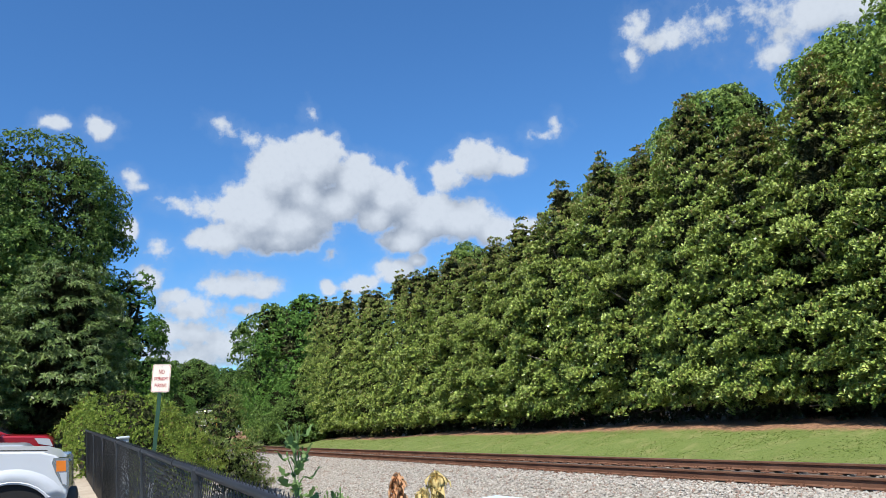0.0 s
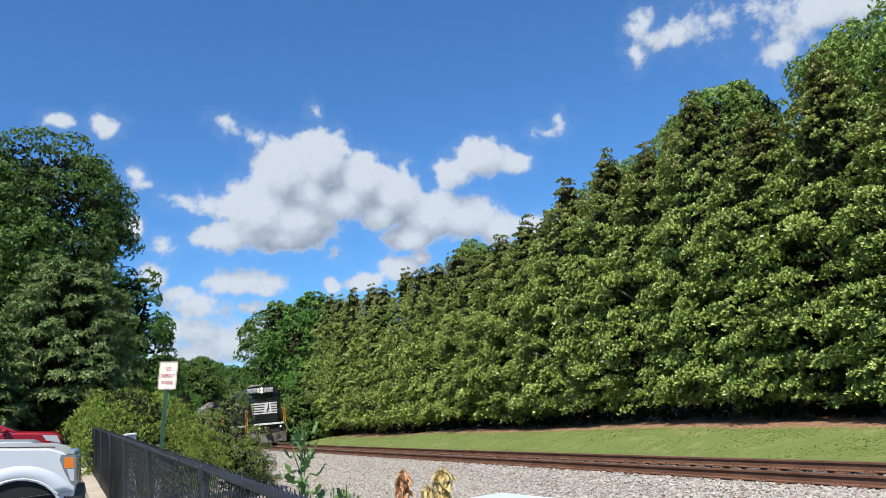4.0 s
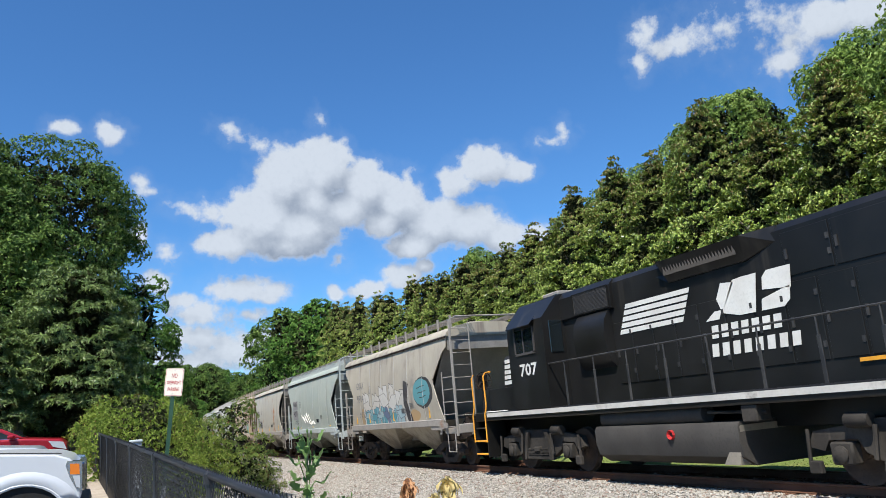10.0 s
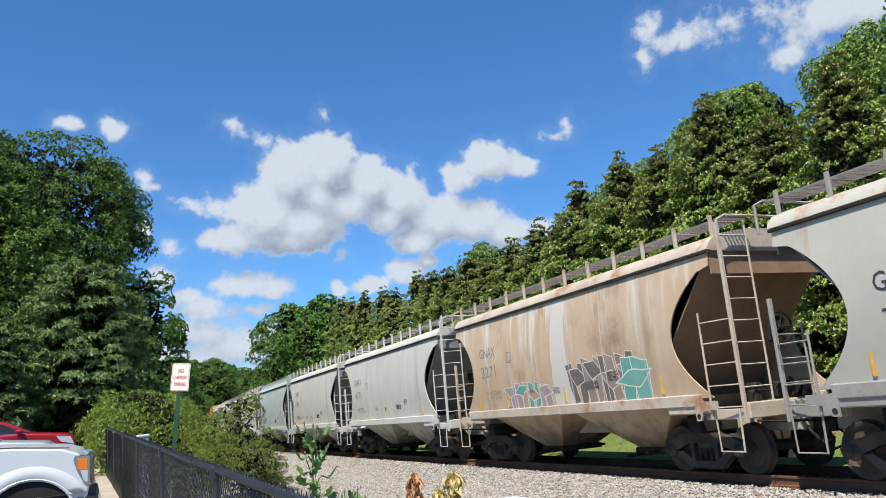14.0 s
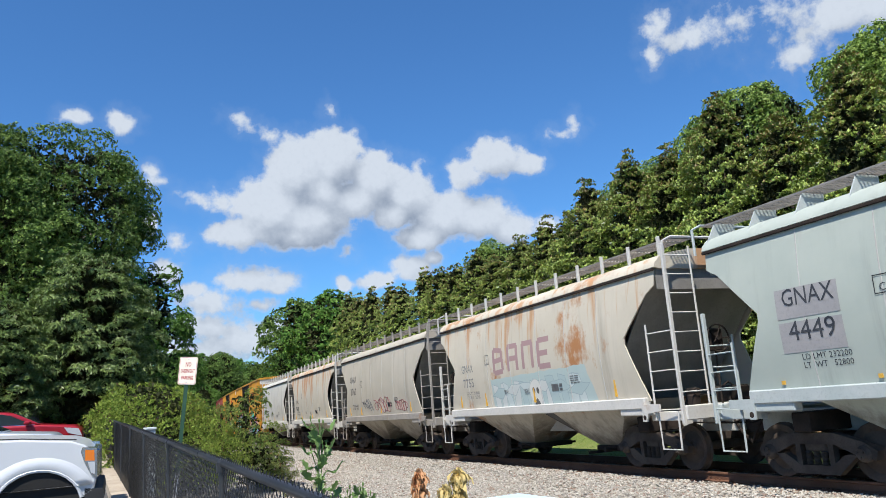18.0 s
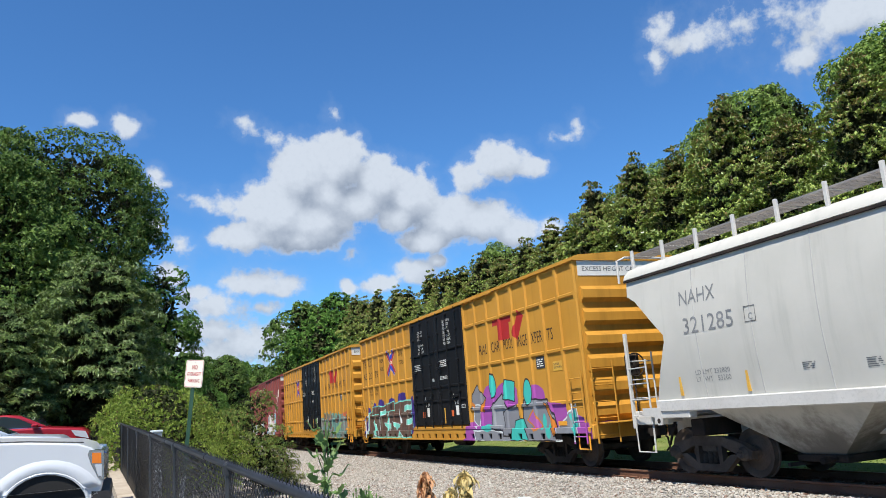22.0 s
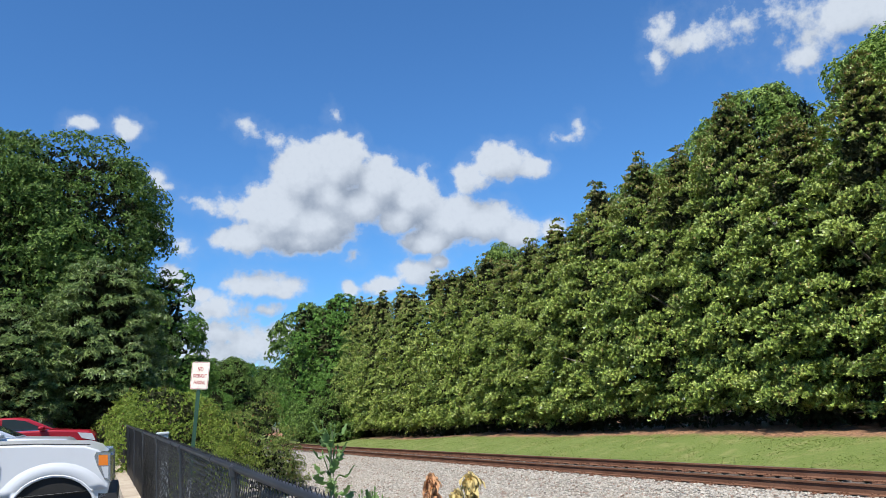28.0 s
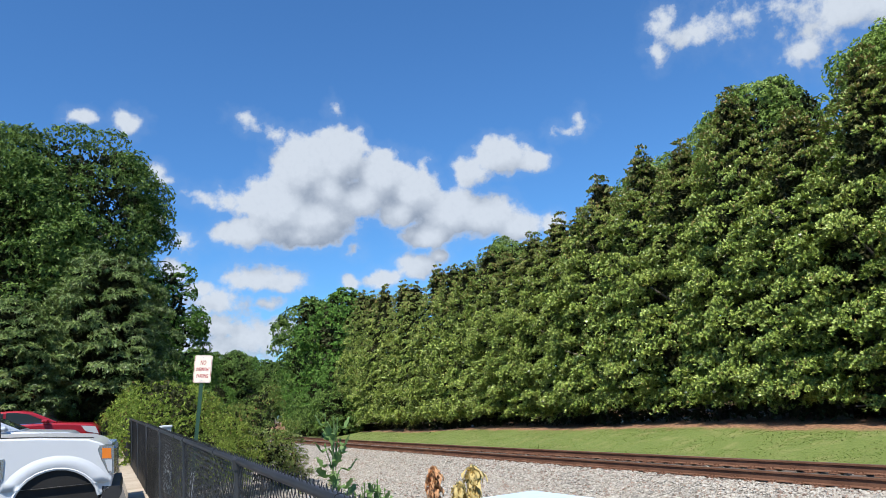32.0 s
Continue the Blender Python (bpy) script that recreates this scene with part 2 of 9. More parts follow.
def grid_sheet(xs, ys, height):
    s = Shape()
    nx = len(xs)
    s.v = [(x, y, height(x, y)) for y in ys for x in xs]
    s.f = [(j * nx + i, j * nx + i + 1, (j + 1) * nx + i + 1, (j + 1) * nx + i) for j in range(len(ys) - 1) for i in range(nx - 1)]
    return s


def ground_material():
    """Pale gravel beside the track, mown grass beyond it, leaf litter under the trees, bare soil elsewhere."""
    m, nt, bs = nodes_of("land")
    geo = nt.nodes.new("ShaderNodeNewGeometry").outputs["Position"]
    sep = put(nt, "ShaderNodeSeparateXYZ", Vector=geo)
    x, y = sep.outputs[0], sep.outputs[1]
    far = math_node(nt, "MAXIMUM", math_node(nt, "SUBTRACT", y, BEND_Y), 0.0)
    dx = math_node(nt, "SUBTRACT", x, math_node(nt, "MULTIPLY_ADD", math_node(nt, "MULTIPLY", far, far), BEND, TRACK_X))
    wob = noise_of(nt, geo, 0.9, 5.0)
    dxw = math_node(nt, "MULTIPLY_ADD", math_node(nt, "SUBTRACT", wob, 0.5), 1.4, dx)
    stones = put(nt, "ShaderNodeTexVoronoi", Vector=geo, Scale=19.0)
    tone = put(nt, "ShaderNodeSeparateXYZ", Vector=stones.outputs["Color"]).outputs[0]
    gravel = blend(nt, tone, (0.22, 0.20, 0.165), (0.46, 0.435, 0.385))
    # gaps between stones: crevice shade painted as a dark tone
    gravel = blend(nt, ramp(nt, stones.outputs["Distance"], 0.45, 0.75), gravel, (0.12, 0.10, 0.085))
    gravel = blend(nt, math_node(nt, "MULTIPLY", ramp(nt, noise_of(nt, geo, 0.7), 0.5, 0.75), 0.4), gravel, (0.30, 0.25, 0.20))
    g1 = noise_of(nt, geo, 1.3, 6.0, 0.7)
    g2 = noise_of(nt, geo, 30.0, 4.0, 0.7)
    grass = blend(nt, ramp(nt, g2, 0.3, 0.7), (0.075, 0.115, 0.019), (0.165, 0.210, 0.045))
    grass = blend(nt, math_node(nt, "MULTIPLY", ramp(nt, g1, 0.48, 0.72), 0.55), grass, (0.29, 0.26, 0.11))
    litter = blend(nt, ramp(nt, noise_of(nt, geo, 9.0, 5.0, 0.7), 0.35, 0.65), (0.10, 0.045, 0.022), (0.36, 0.20, 0.11))
    col = blend(nt, ramp(nt, dxw, 2.1, 2.6), gravel, grass)
    col = blend(nt, ramp(nt, dxw, 5.25, 5.9), col, litter)
    soil = blend(nt, g1, (0.05, 0.06, 0.02), (0.15, 0.12, 0.07))
    col = blend(nt, ramp(nt, dxw, -9.2, -10.3), col, soil)
    nt.links.new(col, bs.inputs["Base Color"])
    bs.inputs["Roughness"].default_value = 0.9
    b = put(nt, "ShaderNodeBump", Strength=0.7, Distance=0.03, Height=math_node(nt, "ADD", g2, math_node(nt, "MULTIPLY", stones.outputs["Distance"], -1.0)))
    nt.links.new(b.outputs[0], bs.inputs["Normal"])
    return m


LAND = ground_material()
xs = [-2500, -900, -300, -120, -60, -30, -12, -5] + [-3 + 0.5 * i for i in range(62)] + [30, 36, 45, 60, 100, 200, 500, 1200, 2500]
ys = [-2500, -900, -300, -100, -40, -15, -6] + [-2 + 1.0 * i for i in range(92)] + [94 + 4 * i for i in range(36)] + [260, 320, 450, 700, 1200, 2800]
ground = solo("ground", grid_sheet(xs, ys, ground_z), LAND, "gravel, mown grass and soil on both sides of a railway", "ground", kind="structure", smooth="all")

ASPHALT = surface("asphalt", (0.055, 0.055, 0.058), (0.085, 0.083, 0.08), 1.1, 0.85, fine=60, bump=0.3, stain=(0.03, 0.03, 0.03), stain_scale=0.5)
lot_ys = [-30, -15, -6, 0, 4, 8, 12, 16, 20, 25, 30, 36, 44, 60]
s = Shape()
s.v = [(x if x < 0 else fence_x(y) - 0.2, y, lot_z(y)) for y in lot_ys for x in (-40, -20, -8, 1)]
s.f = [(j * 4 + i, j * 4 + i + 1, (j + 1) * 4 + i + 1, (j + 1) * 4 + i) for j in range(len(lot_ys) - 1) for i in range(3)]
solo("pavement", s, ASPHALT, "dark asphalt of a parking lot that rises away", "pavement", kind="structure")

# low concrete kerb that carries the fence
CONCRETE = surface("concrete", (0.32, 0.265, 0.20), (0.42, 0.355, 0.275), 2.0, 0.9, fine=25, bump=0.25, stain=(0.28, 0.23, 0.17), stain_scale=1.6)
s = Shape()
for i in range(23):
    y0, y1 = -1 + 2.05 * i, -1 + 2.05 * (i + 1) - 0.015
    z0, z1 = lot_z(y0), lot_z(y1)
    a, b = fence_x(y0), fence_x(y1)
    s.add([(a - 0.28, y0, z0 - .3), (a + 0.06, y0, z0 - .3), (a + 0.06, y0, z0 + .16), (a - 0.26, y0, z0 + .15),
           (b - 0.28, y1, z1 - .3), (b + 0.06, y1, z1 - .3), (b + 0.06, y1, z1 + .16), (b - 0.26, y1, z1 + .15)],
          [(0, 1, 2, 3), (7, 6, 5, 4), (0, 4, 5, 1), (1, 5, 6, 2), (2, 6, 7, 3), (3, 7, 4, 0)])
solo("kerb", s, CONCRETE, "low tan concrete kerb along the fence", "kerb", kind="structure")

# ---- railway track ----
RUST = surface("rail_rust", (0.115, 0.055, 0.034), (0.17, 0.088, 0.056), 1.5, 0.8, 0.0, fine=30, bump=0.2, gloss=0.15)
SHINE = surface("rail_head", (0.30, 0.26, 0.23), (0.20, 0.15, 0.12), 1.0, 0.42, 0.8, fine=30, bump=0.05)
TIE_WOOD = surface("tie_wood", (0.085, 0.066, 0.052), (0.15, 0.12, 0.10), 2.0, 0.9, fine=35, bump=0.5, spread=0.5)
track = thing("railway_track", pose(0, 0, 0), "rusty steel rails on worn timber ties in pale ballast", "railway track", kind="structure")
SECTION = [(-0.07, -0.172), (0.07, -0.172), (0.07, -0.16), (0.012, -0.145), (0.009, -0.048), (0.035, -0.036), (0.035, -0.006), (0.028, 0.0),
           (-0.028, 0.0), (-0.035, -0.006), (-0.035, -0.036), (-0.009, -0.048), (-0.012, -0.145), (-0.07, -0.16)]
for side in (-0.753, 0.753):
    s = Shape()
    s.loft([[(track_x(y) + side + p[0], y, p[1]) for p in SECTION] for y in [-150, -60, 0] + list(range(3, 240, 3))])
    rail = part("rail", s, RUST, track, smooth=True)
    s = Shape()
    for y in range(-60, 237, 3):
        a, b = track_x(y) + side, track_x(y + 3) + side
        s.quad((a - 0.026, y, 0.001), (a + 0.026, y, 0.001), (b + 0.026, y + 3, 0.001), (b - 0.026, y + 3, 0.001))
    part("running_surface", s, SHINE, rail, "dull polished running surface")
tie_mesh = Shape().box(-1.3, 1.3, -0.11, 0.11, -0.37, -0.185, 0.012).mesh("tie")
tie_mesh.materials.append(TIE_WOOD)
plate = Shape()
for side in (-0.753, 0.753):
    plate.box(side - 0.18, side + 0.18, -0.09, 0.09, -0.186, -0.168, 0.004)
    for ex in (-0.1, 0.1):
        for ey in (-0.05, 0.05):
            plate.box(side + ex - 0.014, side + ex + 0.014, ey - 0.014, ey + 0.014, -0.17, -0.135)
    plate.box(side - 0.085, side + 0.085, 0.12, 0.15, -0.185, -0.15)
plate_mesh = plate.mesh("tie_plate")
plate_mesh.materials.append(RUST)
rng = random.Random(5)
for i in range(150):
    y = -4 + 0.52 * i
    m = pose(track_x(y) + rng.uniform(-0.06, 0.06), y + rng.uniform(-0.03, 0.03), rng.uniform(-0.012, 0.008), 0, 0, rng.uniform(-1.5, 1.5))
    tie = new("tie", tie_mesh)
    tie.parent, tie.matrix_basis = track, m
    tp = new("tie_plate", plate_mesh)
    tp.parent, tp.matrix_basis = tie, pose(0, 0, 0.004)


def facet_stones(count, rng, area, size, height, name, material, label):
    """Loose stones as one mesh: each a squashed, uneven eight-sided body."""
    x, y = area(count)
    z = np.array([height(a, b) for a, b in zip(x, y)])
    base = np.array([(1, 0, 0), (-1, 0, 0), (0, 1, 0), (0, -1, 0), (0, 0, 1), (0, 0, -1)], float)
    faces = np.array([(0, 2, 4), (2, 1, 4), (1, 3, 4), (3, 0, 4), (2, 0, 5), (1, 2, 5), (3, 1, 5), (0, 3, 5)])
    n = len(x)
    r = size * rng.uniform(0.55, 1.35, (n, 1, 1)) * rng.uniform(0.65, 1.3, (n, 6, 1))
    q = rng.normal(size=(n, 3, 3))
    q, _ = np.linalg.qr(q)
    pts = np.einsum("vk,nkj->nvj", base, q) * r + rng.normal(scale=size * 0.12, size=(n, 6, 3))
    pts[:, :, 2] *= 0.75
    pts += np.stack([x, y, z + size * rng.uniform(-0.2, 0.55, n)], -1)[:, None, :]
    f = (faces[None] + 6 * np.arange(n)[:, None, None]).reshape(-1, 3)
    me = bpy.data.meshes.new(name)
    me.from_pydata(pts.reshape(-1, 3), [], f)
    me.materials.append(material)
    ob = new(name, me)
    return tagged(ob, label, "gravel", kind="stuff")


def stone_material():
    m, nt, bs = nodes_of("ballast_stone")
    geo = nt.nodes.new("ShaderNodeNewGeometry")
    r = geo.outputs["Random Per Island"]
    col = blend(nt, r, (0.235, 0.215, 0.18), (0.52, 0.495, 0.44))
    col = blend(nt, ramp(nt, r, 0.86, 0.9), col, (0.24, 0.16, 0.12))
    n = noise_of(nt, geo.outputs["Position"], 45.0)
    col = blend(nt, math_node(nt, "MULTIPLY", n, 0.5), col, (0.28, 0.24, 0.20))
    nt.links.new(col, bs.inputs["Base Color"])
    bs.inputs["Roughness"].default_value = 0.85
    return m


STONE = stone_material()
nrng = np.random.default_rng(11)


def near_bed(count):
    y = 7 + 33 * nrng.random(count) ** 1.7
    x = TRACK_X - 0.9 - 5.6 * nrng.random(count)
    return x, y


def between_rails(count):
    y = 4 + 40 * nrng.random(count) ** 1.5
    x = TRACK_X + nrng.uniform(-0.68, 2.1, count)
    return x, y


facet_stones(52000, nrng, near_bed, 0.034, ground_z, "ballast", STONE, "pale grey and tan crushed stone ballast")
facet_stones(7000, nrng, between_rails, 0.032, lambda x, y: -0.225 + (0 if abs(x - TRACK_X) < 0.7 else ground_z(x, y) + 0.225), "ballast", STONE, "crushed stone between and beyond the rails")


# ---- mown grass between the track and the trees ----
GRASS = leaf_material("grass_blade", (0.10, 0.15, 0.026), (0.135, 0.19, 0.036), (0.20, 0.245, 0.06), 0.55, (0.28, 0.25, 0.11), 0.3)
n = 46000
gy = 4 + 58 * nrng.random(n) ** 1.6
gx = TRACK_X + 2.35 + 3.2 * nrng.random(n)
gx = gx + np.array([BEND * max(0.0, b - BEND_Y) ** 2 for b in gy])
patchy = np.sin(gx * 2.3 + 1.7 * np.sin(gy * 0.9)) + np.sin(gy * 1.9 + gx) > nrng.uniform(-2.2, 1.2, n)
gx, gy = gx[patchy], gy[patchy]
n = len(gx)
gz = np.array([ground_z(a, b) for a, b in zip(gx, gy)])
hgt = nrng.uniform(0.010, 0.024, (n, 1))
ang = nrng.uniform(0, 2 * np.pi, n)
foot = np.stack([gx, gy, gz - 0.004], 1)
wide = np.stack([np.cos(ang), np.sin(ang), 0 * ang], 1) * nrng.uniform(0.012, 0.035, (n, 1))
lean = np.concatenate([nrng.normal(size=(n, 2)) * 1.6, np.ones((n, 1))], 1) * hgt
me = bpy.data.meshes.new("grass")
me.from_pydata(np.stack([foot - wide, foot + wide, foot + lean], 1).reshape(-1, 3), [], np.arange(3 * n).reshape(-1, 3))
me.materials.append(GRASS)
tagged(new("grass", me), "short mown green grass with dry patches", "grass", kind="stuff")


# ---- trees ----
def leaves_mesh(name, at, out, rng, per=6, length=0.2, width=0.075, spread=0.9, lift=0.25, material=None, cup=0.4):
    """Rosettes of folded leaves at the points at, facing out."""
    n = len(at) * per
    at, out = np.repeat(at, per, 0), np.repeat(out, per, 0)
    around = rng.normal(size=(n, 3))
    around -= out * np.sum(around * out, axis=1, keepdims=True)
    around /= np.linalg.norm(around, axis=1, keepdims=True) + 1e-9
    d = spread * around + cup * out + np.array([0, 0, lift])
    d /= np.linalg.norm(d, axis=1, keepdims=True)
    face = 0.28 * rng.normal(size=(n, 3)) + 0.75 * out + np.array([0, 0, 0.35])
    side = np.cross(d, face)
    side /= np.linalg.norm(side, axis=1, keepdims=True) + 1e-9
    nor = np.cross(side, d)
    ln = length * rng.uniform(0.65, 1.25, (n, 1))
    wd = width * rng.uniform(0.7, 1.2, (n, 1))
    base = at + 0.15 * length * rng.normal(size=(n, 3))
    mid = base + d * ln * 0.5 + nor * wd * 0.25
    tip = base + d * ln - nor * wd * (0.3 if cup < 0.5 else -0.1)
    v = np.stack([base, mid + side * wd * 0.5, tip, mid - side * wd * 0.5], 1).reshape(-1, 3)
    o = 4 * np.arange(n)[:, None]
    f = np.concatenate([o + np.array([[0, 1, 2]]), o + np.array([[0, 2, 3]])], 1).reshape(-1, 3)
    me = bpy.data.meshes.new(name)
    me.from_pydata(v, [], f)
    me.materials.append(material)
    return me


def sphere_points(rng, n):
    p = rng.normal(size=(n, 3))
    return p / np.linalg.norm(p, axis=1, keepdims=True)


def lumps_for(rng, count, height, low, radius, profile, lump, apart=0.0):
    """Centres and sizes of the clumps that make up a crown's outline; apart keeps them from running into one another."""
    c, s = [], []
    for _ in range(count * 6):
        if len(c) == count:
            break
        u = rng.random()
        a = rng.uniform(0, 2 * np.pi)
        a += 0.35 * math.sin(3 * a + 4 * u)
        r = radius * profile(u) * rng.uniform(0.30, 1.0) ** 0.35
        q = np.array([r * math.cos(a), r * math.sin(a), low + (height - low) * u])
        size = lump * rng.uniform(0.6, 1.25) * (0.55 + 0.45 * profile(u))
        if apart and c:
            d = (np.array(c) - q) * np.array([1, 1, 1.5])
            if np.min(np.linalg.norm(d, axis=1) / (np.array(s) + size)) < apart:
                continue
        c.append(q)
        s.append(size)
    return np.array(c), np.array(s)


def tree(name, label, category, seed, height, radius, profile, leaf, bark, low=0.5, lumps=100, lump=0.9, rosettes=40, per=6,
         length=0.2, width=0.075, trunk=0.22, group="", spread=0.9, lift=0.25, squash=0.75, blossom=0, blossom_mat=None, inner=1500, skirt=0, back=1.0, deep_part=0.60, apart=0.0, top_lit=0.40, facing=0.0, cup=0.4):
    rng = np.random.default_rng(seed)
    top = thing(name, pose(0, 0, 0), label, category, group)
    c, s = lumps_for(rng, lumps, height - lump * 0.6, low + lump * 0.5, radius, profile, lump, apart)
    if skirt:
        a = rng.uniform(0, 2 * np.pi, skirt)
        rr = radius * rng.uniform(0.75, 1.0, skirt)
        c = np.concatenate([c, np.stack([rr * np.cos(a), rr * np.sin(a), rng.uniform(0.25, 1.5, skirt)], 1)])
        s = np.concatenate([s, lump * rng.uniform(0.6, 0.95, skirt)])
    pts, outs = [], []
    for ci, si in zip(c, s):
        n = max(8, int(rosettes * (si / lump) ** 2))
        d = sphere_points(rng, n)
        radial = np.array([ci[0], ci[1], 0.35 * radius])
        radial /= np.linalg.norm(radial) + 1e-9
        if apart:
            d[:, 2] = np.where(d[:, 2] < -0.25, -d[:, 2], d[:, 2])
        d = d + 0.45 * radial + np.array([0, 0, top_lit])
        d /= np.linalg.norm(d, axis=1, keepdims=True)
        k = rng.uniform(0.72, 1.08, (n, 1))
        p = ci + d * si * k * np.array([1, 1, squash])
        keep = p[:, 2] > 0.05
        pts.append(p[keep])
        turned = d * (1 - facing) + facing * (radial + np.array([0, 0, 0.35]))
        outs.append((turned / np.linalg.norm(turned, axis=1, keepdims=True))[keep])
    at, out = np.concatenate(pts), np.concatenate(outs)
    if back < 1.0:
        keep = (at[:, 0] < 0.25 * radius) | (rng.random(len(at)) < back)
        at, out = at[keep], out[keep]
    # sparser leaves inside, which close the crown; their dark tone paints its inner shade
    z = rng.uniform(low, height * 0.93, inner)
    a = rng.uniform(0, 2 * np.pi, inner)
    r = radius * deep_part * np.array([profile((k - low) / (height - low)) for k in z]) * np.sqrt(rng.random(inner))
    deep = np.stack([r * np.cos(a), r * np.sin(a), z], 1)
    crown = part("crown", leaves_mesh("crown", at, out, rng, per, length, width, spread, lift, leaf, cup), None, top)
    part("inner_leaves", leaves_mesh("inner_leaves", deep, sphere_points(rng, inner), rng, 2, length * 1.7, length * 1.0, 0.9, 0.0, SHADELEAF), None, crown, "inner leaves coloured dark for the crown's shade")
    s = Shape()
    pts = [(0.05 * math.sin(3 * k + seed), 0.05 * math.cos(2 * k + seed), -0.25 + (height * 0.86 + 0.25) * k / 6) for k in range(7)]
    s.tube(pts, [trunk * (1.25 if k == 0 else 1 - 0.14 * k) for k in range(7)], 9)
    tk = part("trunk", s, bark, top, smooth=True)
    for k in range(9):
        i = int(rng.integers(0, len(c)))
        e = c[i] * np.array([0.9, 0.9, 1])
        z0 = max(0.6, e[2] * 0.62)
        s = Shape()
        s.tube([(0, 0, z0), (e[0] * 0.45, e[1] * 0.45, z0 + (e[2] - z0) * 0.6), tuple(e)], [trunk * 0.42, trunk * 0.28, trunk * 0.08], 6)
        part("limb", s, bark, tk)
    if blossom:
        pick = rng.choice(len(at), blossom)
        s = Shape()
        for i in pick:
            p, d = Vector(at[i]) + 0.1 * Vector(out[i]), (Vector(out[i]) + Vector((0, 0, 0.6))).normalized()
            u = d.orthogonal().normalized()
            w = d.cross(u)
            for q in range(7):
                b = 2 * math.pi * q / 7
                e = math.cos(b) * u + math.sin(b) * w
                f = -math.sin(b) * u + math.cos(b) * w
                s.add([p, p + 0.045 * e + 0.025 * f + 0.03 * d, p + 0.07 * e + 0.07 * d, p + 0.045 * e - 0.025 * f + 0.03 * d], [(0, 1, 2, 3)])
        part("blossoms", s.mesh("blossoms", tidy=False), blossom_mat, crown, "open creamy white blossoms")
    return top


BARK = surface("bark", (0.10, 0.08, 0.065), (0.19, 0.165, 0.14), 4.0, 0.95, fine=22, bump=0.8, dist=0.03)
MAGNOLIA = leaf_material("magnolia_leaf", (0.050, 0.086, 0.016), (0.186, 0.270, 0.045), (0.46, 0.53, 0.14), 0.36, (0.26, 0.19, 0.070), 0.06, 0.30, (6.5, 10.5))
OAK = leaf_material("oak_leaf", (0.035, 0.075, 0.014), (0.10, 0.178, 0.036), (0.21, 0.305, 0.07), 0.5, None, 0.15)
FRESH = leaf_material("fresh_leaf", (0.05, 0.12, 0.018), (0.10, 0.215, 0.034), (0.19, 0.32, 0.065), 0.5, None, 0.2)
GREYLEAF = leaf_material("grey_leaf", (0.045, 0.080, 0.022), (0.115, 0.182, 0.042), (0.25, 0.33, 0.10), 0.40, None, 0.12, 0.4)
# inner leaves: the crown's shade is put into a darker leaf colour
SHADELEAF = leaf_material("shaded_inner_leaf", (0.022, 0.026, 0.010), (0.036, 0.045, 0.016), (0.060, 0.060, 0.026), 0.7, None, 0.05, 0.1)
LIME = leaf_material("lime_leaf", (0.09, 0.15, 0.028), (0.19, 0.29, 0.058), (0.33, 0.43, 0.12), 0.5, None, 0.2)
SHRUB = leaf_material("shrub_leaf", (0.085, 0.145, 0.018), (0.215, 0.300, 0.045), (0.39, 0.46, 0.10), 0.5, (0.16, 0.09, 0.04), 0.28)
PETAL = surface("petal", (0.82, 0.80, 0.70), (0.75, 0.72, 0.58), 6.0, 0.6, bump=0)


def cone_profile(u):
    return (0.86 + 0.9 * u) if u < 0.15 else max(0.07, 1 - ((u - 0.15) / 0.85) ** 1.9)


def round_profile(u):
    return max(0.18, math.sqrt(max(0.0, 1 - (2 * u - 0.95) ** 2)))


def dome_profile(u):
    return max(0.15, math.sqrt(max(0.0, 1 - (1.08 * u - 0.18) ** 2)))


def broad_profile(u):
    return max(0.2, max(0.0, 1 - abs(1.10 * u - 0.16) ** 5.0) ** 0.5)


masters, plain_masters = [], []
MAG_LABEL = "dense evergreen magnolia with glossy leaves down to the ground"
for k in range(4):
    masters.append(tree("magnolia_tree", MAG_LABEL, "tree", 40 + k, 10.6, 2.9, cone_profile, MAGNOLIA, BARK, 0.15, 300, 0.56, 58, 7, 0.115, 0.060, 0.2,
                        "magnolia screen along the track", blossom=16, blossom_mat=PETAL, squash=0.95, inner=4200, spread=0.85, lift=0.1, skirt=34, back=0.06, deep_part=0.58, apart=0.60, top_lit=0.25, facing=0.5, cup=0.6))
for k in range(2):
    plain_masters.append(tree("magnolia_tree", MAG_LABEL, "tree", 50 + k, 10.6, 2.9, cone_profile, MAGNOLIA, BARK, 0.15, 260, 0.60, 26, 6, 0.160, 0.084, 0.2,
                              "magnolia screen along the track", squash=0.95, inner=2600, spread=0.85, lift=0.1, skirt=34, back=0.06, deep_part=0.58, apart=0.60, top_lit=0.25, facing=0.5, cup=0.6))
rng = random.Random(8)
rows = [(6.5, 10.7), (9.4, 10.4), (12.2, 9.6), (15.0, 11.1), (17.6, 10.2), (20.2, 12.0), (22.9, 10.9), (25.3, 11.5), (28.4, 11.4), (30.6, 10.3), (32.7, 10.6), (35.3, 10.3), (38.2, 9.8),
        (41.0, 10.7), (44.0, 10.6), (46.8, 11.0), (50.0, 11.6), (54.0, 11.1), (57.6, 11.8), (61.6, 12.3), (65.6, 12.4), (69.6, 13.2)]
